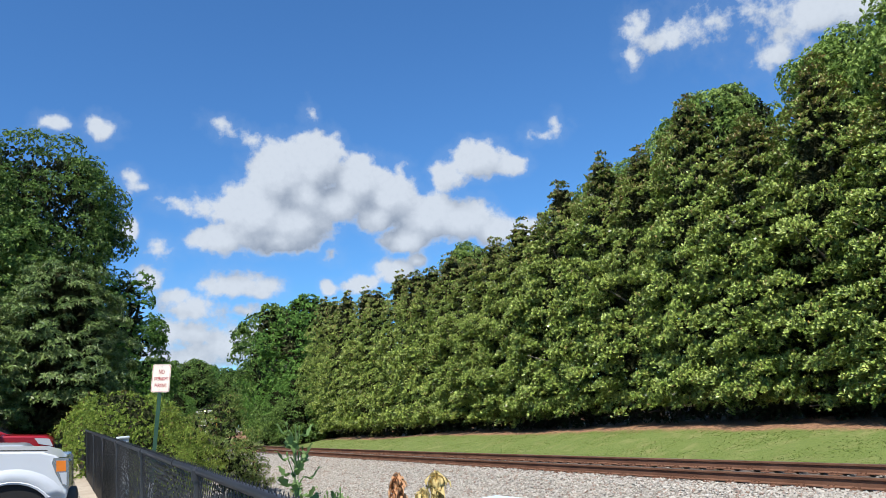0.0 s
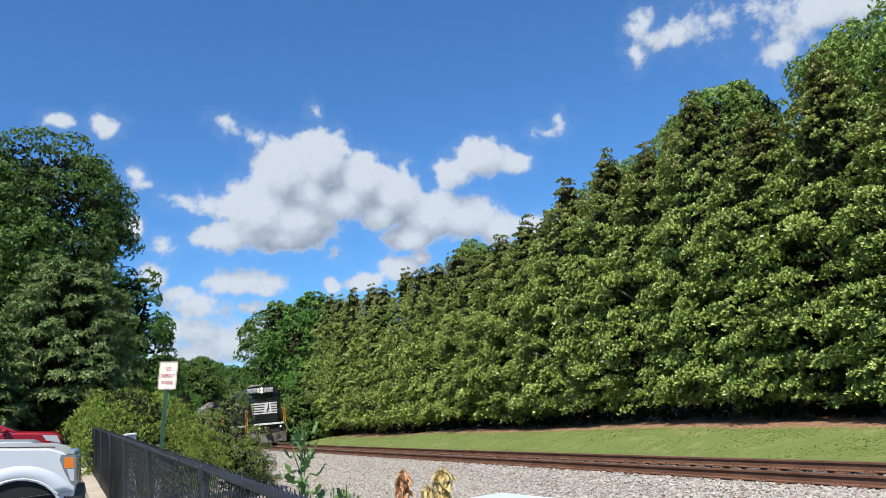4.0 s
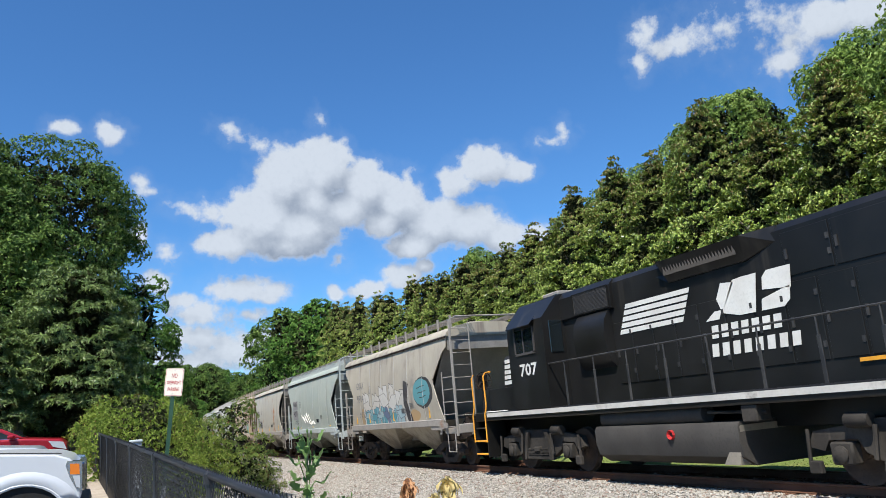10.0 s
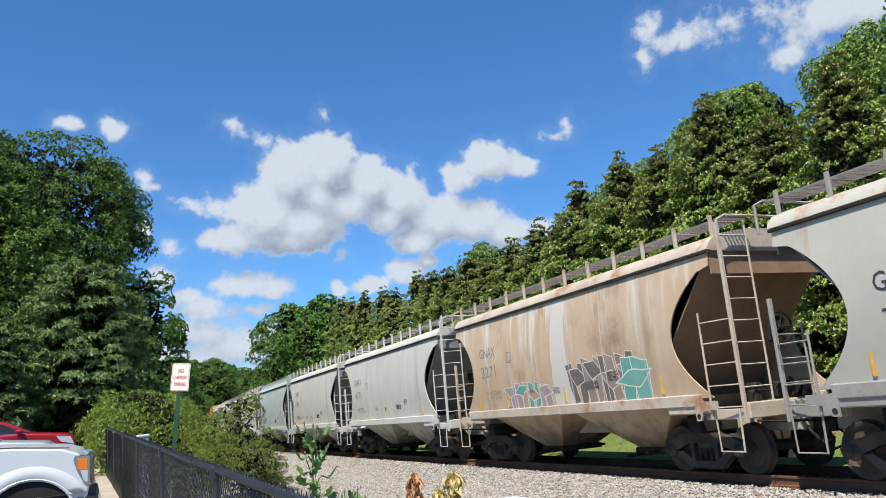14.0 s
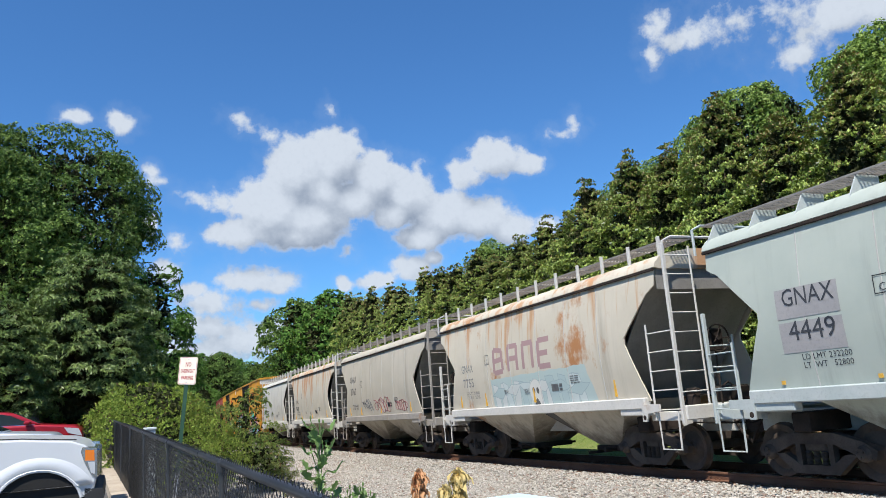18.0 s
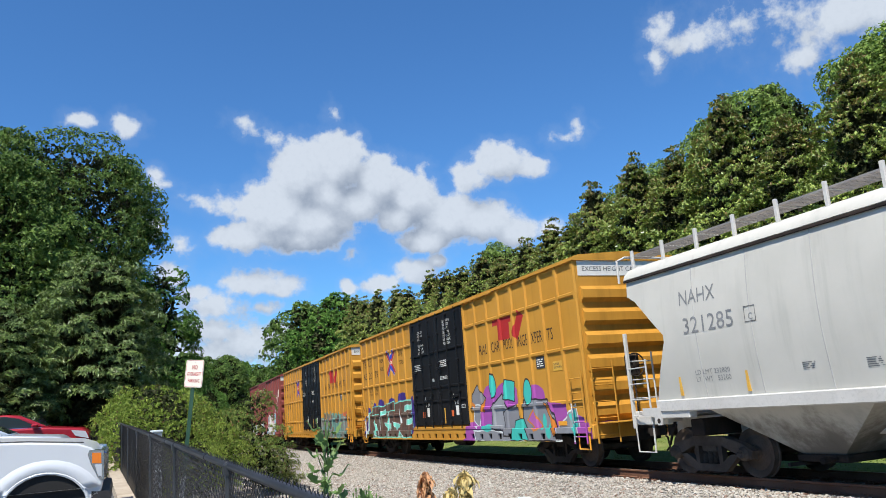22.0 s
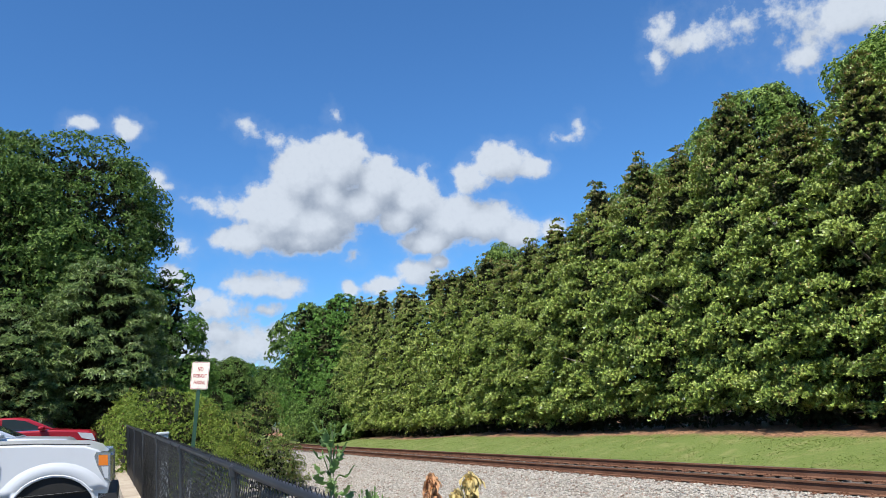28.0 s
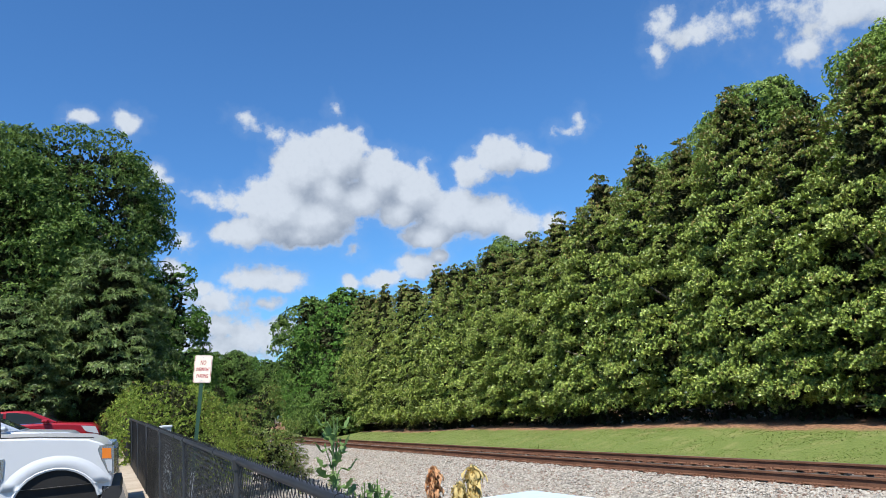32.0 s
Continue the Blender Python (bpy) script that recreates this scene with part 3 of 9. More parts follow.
for i, (y, hh) in enumerate(rows):
    x = 20.1 + rng.uniform(-0.25, 0.25)
    k = hh / 10.6
    m = pose(x, y, ground_z(x - 2, y) - 0.05, 0, 0, rng.uniform(-32, 32))
    if i < 4:
        t = masters[i]
    elif i in (13, 14):
        t = plain_masters[i - 13]
    else:
        t = copy_thing(masters[(i * 3 + 1) % 4] if i < 13 else plain_masters[i % 2], m)
    t.matrix_world = m
    t.scale = (1.0, (1.0, -1.0)[i // 4 % 2], k)


dec = [tree("deciduous_tree", "tall broadleaf tree with a full green crown behind the magnolias", "tree", 60 + k, 14.5, 3.9, round_profile, LIME, BARK, 3.0,
            230, 1.05, 66, 5, 0.16, 0.095, 0.3, "woodland trees", inner=6500, deep_part=0.80, spread=1.0, lift=0.0) for k in range(2)]
far_dec = [tree("deciduous_tree", "tall broadleaf tree in full leaf far down the track", "tree", 65 + k, 14.5, 3.9, round_profile, (OAK, FRESH)[k], BARK, 2.0,
                100, 1.35, 32, 5, 0.30, 0.19, 0.3, "woodland trees", inner=1500, spread=1.0, lift=0.0) for k in range(2)]
spots = [(25.8, 24.0, 1.0, 0), (26.0, 17.3, 0.96, 1), (26.2, 31.5, 0.93, 1), (27.0, 52.0, 0.97, 0), (27.0, 42.0, 0.8, 0), (25.5, 12.0, 1.03, 0)]
for i, (x, y, k, w) in enumerate(spots):
    m = pose(x, y, ground_z(x, y), 0, 0, 77 * i)
    if i < 2:
        dec[w].matrix_world = m
        t = dec[w]
    else:
        t = copy_thing(dec[w], m)
    t.scale = (k, k, k)
for i, (x, y, k, w) in enumerate([(22.2, 84, 1.10, 1), (21.6, 97, 1.16, 0), (26.5, 92, 1.12, 1), (25.5, 106, 1.2, 0), (16.9, 76, 0.36, 1), (18.6, 75, 0.42, 1), (19.6, 79, 0.5, 1), (17.6, 86, 0.42, 1),
                                 (12.5, 165, 1.25, 0), (16.0, 172, 1.22, 1), (19.5, 165, 1.15, 0), (24, 190, 1.3, 1), (28, 200, 1.25, 0), (33, 205, 1.2, 1), (9, 150, 1.1, 1), (37, 190, 1.2, 0),
                                 (13, 130, 0.6, 1), (7.5, 120, 0.6, 0), (10.2, 112, 0.4, 1), (30, 180, 1.0, 0), (25.5, 128, 0.9, 0), (23, 112, 0.8, 1), (5.2, 104, 0.7, 1)]):
    m = pose(x, y, ground_z(x, y), 0, 0, 50 * i)
    if i in (0, 1):
        t = far_dec[1 - i]
        t.matrix_world = m
    else:
        t = copy_thing(far_dec[w], m)
    t.scale = (k * 1.05, k * 1.05, k)

# trees over the parking lot
oak = tree("oak_tree", "large dark green oak with a dense rounded crown", "tree", 71, 14.6, 5.4, broad_profile, OAK, BARK, 3.0, 460, 0.90, 62, 5, 0.165, 0.09, 0.42, "parking lot trees", inner=8000, spread=1.0, lift=-0.05, deep_part=0.80)
oak.matrix_world = pose(-3.6, 40, lot_z(40), 0, 0, 20)
for x, y, k, r in ((-11.0, 41, 1.0, 140), (-17, 36, 0.9, 250), (-7.0, 46, 0.96, 80)):
    t = copy_thing(oak, pose(x, y, lot_z(y), 0, 0, r))
    t.scale = (k, k, k)
low_tree = tree("small_tree", "small tree with drooping grey-green leaves beside the fence", "tree", 72, 7.3, 2.3, dome_profile, GREYLEAF, BARK, 1.4, 190, 0.56, 40, 7, 0.16, 0.050, 0.14, "parking lot trees", spread=1.0, lift=-0.45, inner=2400, apart=0.52, squash=0.7, top_lit=0.2)
low_tree.matrix_world = pose(-0.9, 31, lot_z(31) - 0.1)
t = copy_thing(low_tree, pose(-4.0, 30, lot_z(30), 0, 0, 160))
t.scale = (0.9, 0.9, 0.75)
edge_tree = tree("young_tree", "slender bright green young tree beside the track", "tree", 73, 9.7, 1.8, dome_profile, FRESH, BARK, 1.0, 110, 0.7, 34, 6, 0.17, 0.085, 0.12, "parking lot trees", spread=1.0, lift=0.0, inner=1000)
edge_tree.matrix_world = pose(1.5, 39, -0.2)

# shrubs along the fence
bush = tree("shrub", "loose yellow-green shrub growing behind the fence", "shrub", 81, 2.5, 1.25, dome_profile, SHRUB, BARK, 0.1, 60, 0.5, 34, 6, 0.085, 0.034, 0.035, "shrubs behind the fence", spread=0.7, inner=500)
bush.matrix_world = pose(0.95, 20.5, 0.2)
for x, y, z, k, kz, r in ((0.75, 23.5, 0.4, 1.05, 1.02, 70), (1.75, 22.9, 0.1, 0.9, 0.85, 150), (0.8, 27.5, 0.5, 1.15, 1.1, 200), (2.5, 24.0, 0.0, 0.8, 0.68, 30), (1.5, 18.4, 0.05, 0.6, 0.55, 300), (0.95, 31.5, 0.5, 1.2, 1.15, 20), (0.5, 36, 0.6, 1.1, 1.1, 100)):
    t = copy_thing(bush, pose(x, y, z, 0, 0, r))
    t.scale = (k, k, kz)
BRIAR = leaf_material("briar_leaf", (0.085, 0.14, 0.030), (0.18, 0.25, 0.052), (0.34, 0.39, 0.12), 0.5, (0.30, 0.15, 0.07), 0.3)
briar = tree("shrub", "dark green arching shrub beside the gravel", "shrub", 82, 3.0, 1.0, dome_profile, BRIAR, BARK, 0.05, 60, 0.42, 24, 6, 0.085, 0.036, 0.03, "shrubs behind the fence", spread=0.8, inner=450)
briar.matrix_world = pose(3.75, 25.0, -0.35)
for x, y, z, k, kz, r in ((3.0, 26.2, -0.3, 0.9, 0.82, 90), (4.55, 25.4, -0.4, 0.62, 0.55, 220), (5.1, 26.5, -0.45, 0.42, 0.3, 300)):
    t = copy_thing(briar, pose(x, y, z, 0, 0, r))
    t.scale = (k, k, kz)

# low growth that closes the woods
under = tree("thicket", "dense low green thicket under the trees", "shrub", 84, 4.6, 2.6, dome_profile, OAK, BARK, 0.0, 64, 0.95, 30, 5, 0.24, 0.14, 0.08, "thickets", inner=900, skirt=20)
under.matrix_world = pose(-2.2, 50, lot_z(50))
for i, (x, y, k) in enumerate([(-6, 49, 1.0), (-10, 50, 1.1), (-14.5, 48, 1.1), (-19, 45, 1.2), (-24, 42, 1.2), (1.5, 47, 0.9), (-4, 54, 1.4), (-9, 55, 1.5), (3.6, 58, 1.0), (4.6, 68, 1.0), (5.5, 80, 1.1), (6.5, 95, 1.2),
                               (16.2, 66, 0.8), (17.2, 71, 0.9), (16.6, 76, 0.8), (18.4, 82, 1.0), (19.5, 90, 1.1), (21.5, 99, 1.2), (23.5, 108, 1.3), (27, 120, 1.4), (31, 136, 1.6), (9.5, 118, 1.3), (14, 140, 1.5), (22, 165, 1.9), (34, 175, 2.0), (41, 190, 2.2),
                               (23.8, 6.5, 1.4), (24.2, 11, 1.4), (24.0, 15.5, 1.4), (24.3, 20.5, 1.3), (20.6, 66, 1.0), (23.0, 72, 1.2), (25, 82, 1.3), (28, 96, 1.5)]):
    z = lot_z(y) - 0.1 if x < 0 else ground_z(x, y)
    t = copy_thing(under, pose(x, y, z, 0, 0, 63 * i))
    t.scale = (k, k, k)


# ---- fence ----
VINYL = surface("black_vinyl", (0.018, 0.0185, 0.020), (0.034, 0.035, 0.037), 3.0, 0.36, fine=20, bump=0.1, gloss=0.5)
RAILGREY = surface("rail_coating", (0.016, 0.017, 0.020), (0.026, 0.028, 0.033), 1.2, 0.42, fine=12, bump=0.1, gloss=0.5)
GALV = surface("galvanised", (0.42, 0.43, 0.44), (0.52, 0.53, 0.54), 2.0, 0.45, 0.6, fine=25, bump=0.1)
FENCE_H = 1.22


def fence_top(y):
    return 0.03 + 0.031 * y + FENCE_H


fence = thing("chain_link_fence", pose(0, 0, 0), "black vinyl-coated chain-link fence along the parking lot", "fence")
FY0, FY1 = 1.6, 58.0
posts = [1.7 + 2.95 * k for k in range(20)]
for y in posts:
    x = fence_x(y)
    s = Shape().tube([(x, y, lot_z(y) - 0.1), (x, y, fence_top(y) - 0.02)], 0.023, 10)
    s.disc([(-0.02, 0.034), (0.035, 0.036), (0.05, 0.02), (0.05, 0.001)], "z", (x, y, fence_top(y) - 0.03), 10)
    part("post", s, VINYL, fence, smooth=True)
for a, b in zip(posts, posts[1:]):
    part("top_rail", Shape().tube([(fence_x(a), a, fence_top(a)), (fence_x(b), b, fence_top(b))], 0.021, 10), RAILGREY, fence, smooth=True)
    part("rail_sleeve", Shape().tube([(fence_x(a + 0.9), a + 0.9, fence_top(a + 0.9)), (fence_x(a + 1.05), a + 1.05, fence_top(a + 1.05))], 0.024, 10), RAILGREY, fence)
s = Shape()
rng = random.Random(3)
n = int((FY1 - FY0) / 0.062)
for k in range(n):
    y = FY0 + 0.062 * k
    thick = 0.0024 if y < 14 else 0.0042
    for d in (-1, 1):
        ya, yb = y, y + d * 1.02
        if not FY0 <= yb <= FY1:
            continue
        mid = (ya + yb) / 2
        o = 0.004 * d
        pts = [(fence_x(ya) + o, ya, lot_z(ya) + 0.10), (fence_x(mid) + o + rng.uniform(-.004, .004), mid, lot_z(mid) + 0.66), (fence_x(yb) + o, yb, fence_top(yb) + 0.012)]
        s.tube(pts, thick, 3)
    if y < 16:
        for d in (-1, 1):
            yy = y + rng.uniform(-0.01, 0.01)
            s.tube([(fence_x(yy), yy, fence_top(yy)), (fence_x(yy) + 0.012 * d, yy + 0.02 * d, fence_top(yy) + 0.034)], 0.0028, 3)
part("chain_link", s.mesh("chain_link", tidy=False), VINYL, fence, "woven black wire mesh")
part("bottom_wire", Shape().tube([(fence_x(y), y, lot_z(y) + 0.12) for y in range(2, 59, 4)], 0.004, 4), VINYL, fence)

# ---- sign ----
SIGNWHITE = surface("sign_white", (0.76, 0.69, 0.59), (0.70, 0.63, 0.52), 5.0, 0.5, fine=30, bump=0.02)
SIGNRED = surface("sign_red", (0.42, 0.045, 0.045), (0.36, 0.05, 0.05), 5.0, 0.5, fine=30, bump=0)
GREENPOST = surface("green_post", (0.020, 0.065, 0.035), (0.03, 0.085, 0.045), 4.0, 0.5, fine=25, bump=0.1)
sign = thing("parking_sign", pose(0.83, 13.55, -0.06, 0, 6.0, 0), "white no overnight parking sign on a leaning green post", "sign")
s = Shape()
s.prism([(-0.03, 0.0), (0.03, 0.0), (0.03, 0.03), (0.022, 0.03), (0.018, 0.008), (-0.018, 0.008), (-0.022, 0.03), (-0.03, 0.03)], "z", 0.0, 2.78)
post = part("post", s, GREENPOST, sign)
part("post_base", Shape().prism([(-0.034, -0.006), (0.034, -0.006), (0.034, 0.036), (-0.034, 0.036)], "z", -0.2, 0.95), GALV, sign, "bare galvanised lower section")
PANEL = pose(0, -0.012, 0, 0, 0, -26)
outline = []
for cx, cz, a0 in ((0.125, 2.80, 0), (-0.125, 2.80, 90), (-0.125, 2.40, 180), (0.125, 2.40, 270)):
    for k in range(4):
        a = radians(a0 + 30 * k)
        outline.append((cx + 0.028 * math.cos(a), cz + 0.028 * math.sin(a)))
panel = part("panel", Shape().prism(outline, "y", -0.004, 0.0), SIGNWHITE, sign)
panel.matrix_basis = PANEL
border = Shape()
for k in range(16):
    a, b = outline[k], outline[(k + 1) % 16]
    border.tube([(a[0] * 0.93, -0.0055, 2.6 + (a[1] - 2.6) * 0.955), (b[0] * 0.93, -0.0055, 2.6 + (b[1] - 2.6) * 0.955)], 0.0028, 4)
part("border", border, SIGNRED, panel)
for text, z, size, w in (("NO", 2.67, 0.105, 0.095), ("OVERNIGHT", 2.565, 0.085, 0.235), ("PARKING", 2.455, 0.085, 0.195)):
    lettering(text, size, SIGNRED, panel, (-w / 2, -0.0065, z), FRONT_END, width=w, thick=0.0015)
for z in (2.79, 2.41):
    part("bolt", Shape().disc([(-0.004, 0.009), (-0.012, 0.008), (-0.012, 0.001)], "y", (0, 0, z), 8), GALV, panel)


# ---- vehicles ----
def carpaint(name, colour, metal=0.0, rough=0.28):
    m, nt, bs = nodes_of(name)
    co = nt.nodes.new("ShaderNodeTexCoord").outputs["Object"]
    n = noise_of(nt, co, 2.0, 5.0)
    col = blend(nt, math_node(nt, "MULTIPLY", ramp(nt, n, 0.45, 0.8), 0.25), colour, tuple(c * 0.75 for c in colour))
    nt.links.new(col, bs.inputs["Base Color"])
    nt.links.new(math_node(nt, "MULTIPLY_ADD", n, 0.12, rough), bs.inputs["Roughness"])
    bs.inputs["Metallic"].default_value = metal
    bs.inputs["Coat Weight"].default_value = 0.5
    bs.inputs["Coat Roughness"].default_value = 0.08
    return m


TYRE = surface("tyre", (0.022, 0.022, 0.023), (0.035, 0.034, 0.033), 5.0, 0.85, fine=40, bump=0.4)
RIM = surface("wheel_rim", (0.5, 0.5, 0.5), (0.4, 0.4, 0.4), 4.0, 0.35, 0.9, fine=20, bump=0.02)
TRIM = surface("black_trim", (0.02, 0.02, 0.021), (0.03, 0.03, 0.031), 5.0, 0.6, fine=40, bump=0.1)
CHROME = surface("chrome", (0.7, 0.7, 0.72), (0.6, 0.6, 0.62), 3.0, 0.2, 1.0, fine=20, bump=0.0)
AMBER = glass("amber_lens", (0.75, 0.20, 0.02), 0.15)
CLEAR = glass("clear_lens", (0.5, 0.52, 0.55), 0.08)
CABGLASS = glass("car_glass", (0.03, 0.045, 0.05), 0.02)
REDLENS = glass("red_lens", (0.35, 0.01, 0.01), 0.1)
WELL = surface("wheel_well", (0.012, 0.012, 0.012), (0.018, 0.018, 0.018), 4.0, 0.95, fine=20, bump=0.2)


BLACKTEXT = surface("dark_vinyl_marks", (0.03, 0.03, 0.03), (0.04, 0.04, 0.04), 5.0, 0.6, fine=20, bump=0)


def soften(ob, width, segments=3):
    mod = ob.modifiers.new("soft_edges", "BEVEL")
    mod.width, mod.segments, mod.limit_method, mod.angle_limit = width, segments, "ANGLE", radians(28)
    ob.data.shade_smooth()
    ob.data.set_sharp_from_angle(angle=radians(35))
    return ob


def arch(cx, cz, r, z0, n=9, rev=False):
    a0 = math.asin(max(-1, min(1, (z0 - cz) / r)))
    pts = [(cx + r * math.cos(a), cz + r * math.sin(a)) for a in [math.pi - a0 - (math.pi - 2 * a0) * k / (n - 1) for k in range(n)]]
    return pts[::-1] if rev else pts


def road_wheel(car, x, y, r, side):
    w = part("wheel", Shape().disc([(0.10, r * 0.6), (0.12, r * 0.7), (0.11, r * 0.96), (0.07, r), (-0.07, r), (-0.11, r * 0.96), (-0.12, r * 0.7), (-0.10, r * 0.6)], "y", (x, y, r), 26), TYRE, car, smooth=True)
    s = Shape().disc([(side * 0.085, r * 0.62), (side * 0.10, r * 0.60), (side * 0.05, r * 0.5), (side * 0.04, 0.02)], "y", (x, y, r), 26)
    for k in range(6):
        a = k * math.pi / 3
        s.slab((x + 0.03 * math.cos(a + 1.57), y + side * 0.07, r + 0.03 * math.sin(a + 1.57)), (x - 0.03 * math.cos(a + 1.57), y + side * 0.07, r - 0.03 * math.sin(a + 1.57)),
               (x + r * 0.58 * math.cos(a) - 0.02 * math.cos(a + 1.57), y + side * 0.09, r + r * 0.58 * math.sin(a) - 0.02 * math.sin(a + 1.57)), (x + r * 0.58 * math.cos(a) + 0.02 * math.cos(a + 1.57), y + side * 0.09, r + r * 0.58 * math.sin(a) + 0.02 * math.sin(a + 1.57)), (0, -side * 0.02, 0))
    part("rim", s, RIM, w, smooth=True)


def pickup():
    car = thing("pickup_truck", pose(-0.91, 12.6, lot_z(12.0), 1.7, 0, 0), "white pickup truck parked nose to the fence", "pickup truck")
    white = carpaint("truck_white", (0.60, 0.62, 0.64))
    prof = [(0.60, 0.52), (0.63, 0.70), (0.62, 0.93), (0.565, 1.07), (0.49, 1.15), (0.34, 1.215), (-0.2, 1.275), (-0.85, 1.315), (-1.05, 1.33), (-3.3, 1.33), (-3.34, 1.30), (-5.25, 1.30), (-5.3, 0.55)]
    low = arch(-3.75, 0.38, 0.46, 0.45) + [(-3.2, 0.40), (-0.6, 0.40)] + arch(0.0, 0.38, 0.46, 0.45) + [(0.5, 0.46)]
    body = part("body", Shape().prism(prof + low, "y", -1.0, 1.0), white, car)
    soften(body, 0.07, 4)
    cabp = [(-0.95, 1.31), (-1.65, 1.86), (-1.9, 1.90), (-3.0, 1.90), (-3.25, 1.84), (-3.32, 1.31)]
    soften(part("cab", Shape().prism(cabp, "y", -0.86, 0.86), white, car), 0.06)
    for sy in (-1, 1):
        for a, b, c, d in ((-1.18, -1.72, -2.15, -2.15), (-2.22, -2.22, -3.05, -3.15)):
            w = part("side_window", Shape().prism([(a, 1.38), (b, 1.80), (c, 1.82), (d, 1.38)], "y", sy * 0.855, sy * 0.872), CABGLASS, car)
        part("mirror", Shape().box(-1.35, -1.15, sy * 1.0, sy * 1.22, 1.36, 1.62, 0.04), TRIM, car)
        # arch lips and dark wells
        for cx in (0.0, -3.75):
            lip = Shape().tube([(p[0], sy * 1.005, p[1]) for p in arch(cx, 0.38, 0.475, 0.46, 13)], 0.022, 6)
            part("wheel_arch", lip, white, car, smooth=True)
            part("wheel_well", Shape().disc([(sy * 0.55, 0.01), (sy * 0.55, 0.47), (sy * 0.99, 0.47)], "y", (cx, 0, 0.40), 20), WELL, car)
            road_wheel(car, cx, sy * 0.86, 0.39, sy)
        # bulge over the front wheel
        s = Shape()
        rings = []
        for r_, o in ((0.475, 0.012), (0.53, 0.03), (0.60, 0.02), (0.66, -0.005)):
            rings.append([(p[0], sy * (1.0 + o), p[1]) for p in arch(0.0, 0.38, r_, 0.62, 13)])
        s.loft(rings, cap=False)
        part("fender_flare", s, white, car, smooth="all")
        lamp = part("headlight", Shape().prism([(0.635, 0.70), (0.630, 1.10), (0.47, 1.12), (0.45, 1.06), (0.49, 0.92), (0.57, 0.74)], "y", sy * 0.78, sy * 1.012), CHROME, car, "chrome-rimmed headlight")
        part("marker_lens", Shape().prism([(0.605, 0.93), (0.60, 1.07), (0.50, 1.08), (0.50, 0.94)], "y", sy * 1.01, sy * 1.022), AMBER, lamp, "amber side marker")
        part("clear_lens", Shape().prism([(0.61, 0.75), (0.61, 0.915), (0.53, 0.92), (0.57, 0.77)], "y", sy * 1.01, sy * 1.02), CLEAR, lamp)
        vent = part("fender_badge", Shape().prism([(-0.60, 0.72), (-0.56, 0.80), (-0.55, 1.04), (-0.90, 1.05), (-0.92, 0.76)], "y", sy * 0.998, sy * 1.012), CHROME, car, "chrome-framed black fender vent")
        part("vent_inset", Shape().prism([(-0.62, 0.76), (-0.59, 0.82), (-0.585, 1.01), (-0.88, 1.02), (-0.89, 0.79)], "y", sy * 1.011, sy * 1.018), TRIM, vent)
    lettering("PR46", 0.115, BLACKTEXT, car, (-0.93, -1.008, 1.09), FRONT_END, "fleet_mark", width=0.32, thick=0.004)
    part("bumper", Shape().prism([(0.50, 0.34), (0.68, 0.36), (0.72, 0.44), (0.70, 0.55), (0.50, 0.57)], "y", -1.0, 1.0), TRIM, car)
    part("grille", Shape().box(0.56, 0.66, -0.75, 0.75, 0.68, 1.08, 0.03), CHROME, car)
    part("hood_seam", Shape().tube([(-0.85, -0.90, 1.325), (-0.2, -0.90, 1.287), (0.40, -0.88, 1.222)], 0.008, 5), TRIM, car)
    part("windscreen", Shape().slab((-1.0, -0.78, 1.345), (-1.0, 0.78, 1.345), (-1.62, 0.74, 1.845), (-1.62, -0.74, 1.845), (0.012, 0, 0.012)), CABGLASS, car)
    part("antenna", Shape().tube([(-0.62, -0.82, 1.30), (-0.64, -0.82, 1.75)], 0.006, 5), TRIM, car)
    car.scale = (1.09, 1.09, 0.965)
    return car


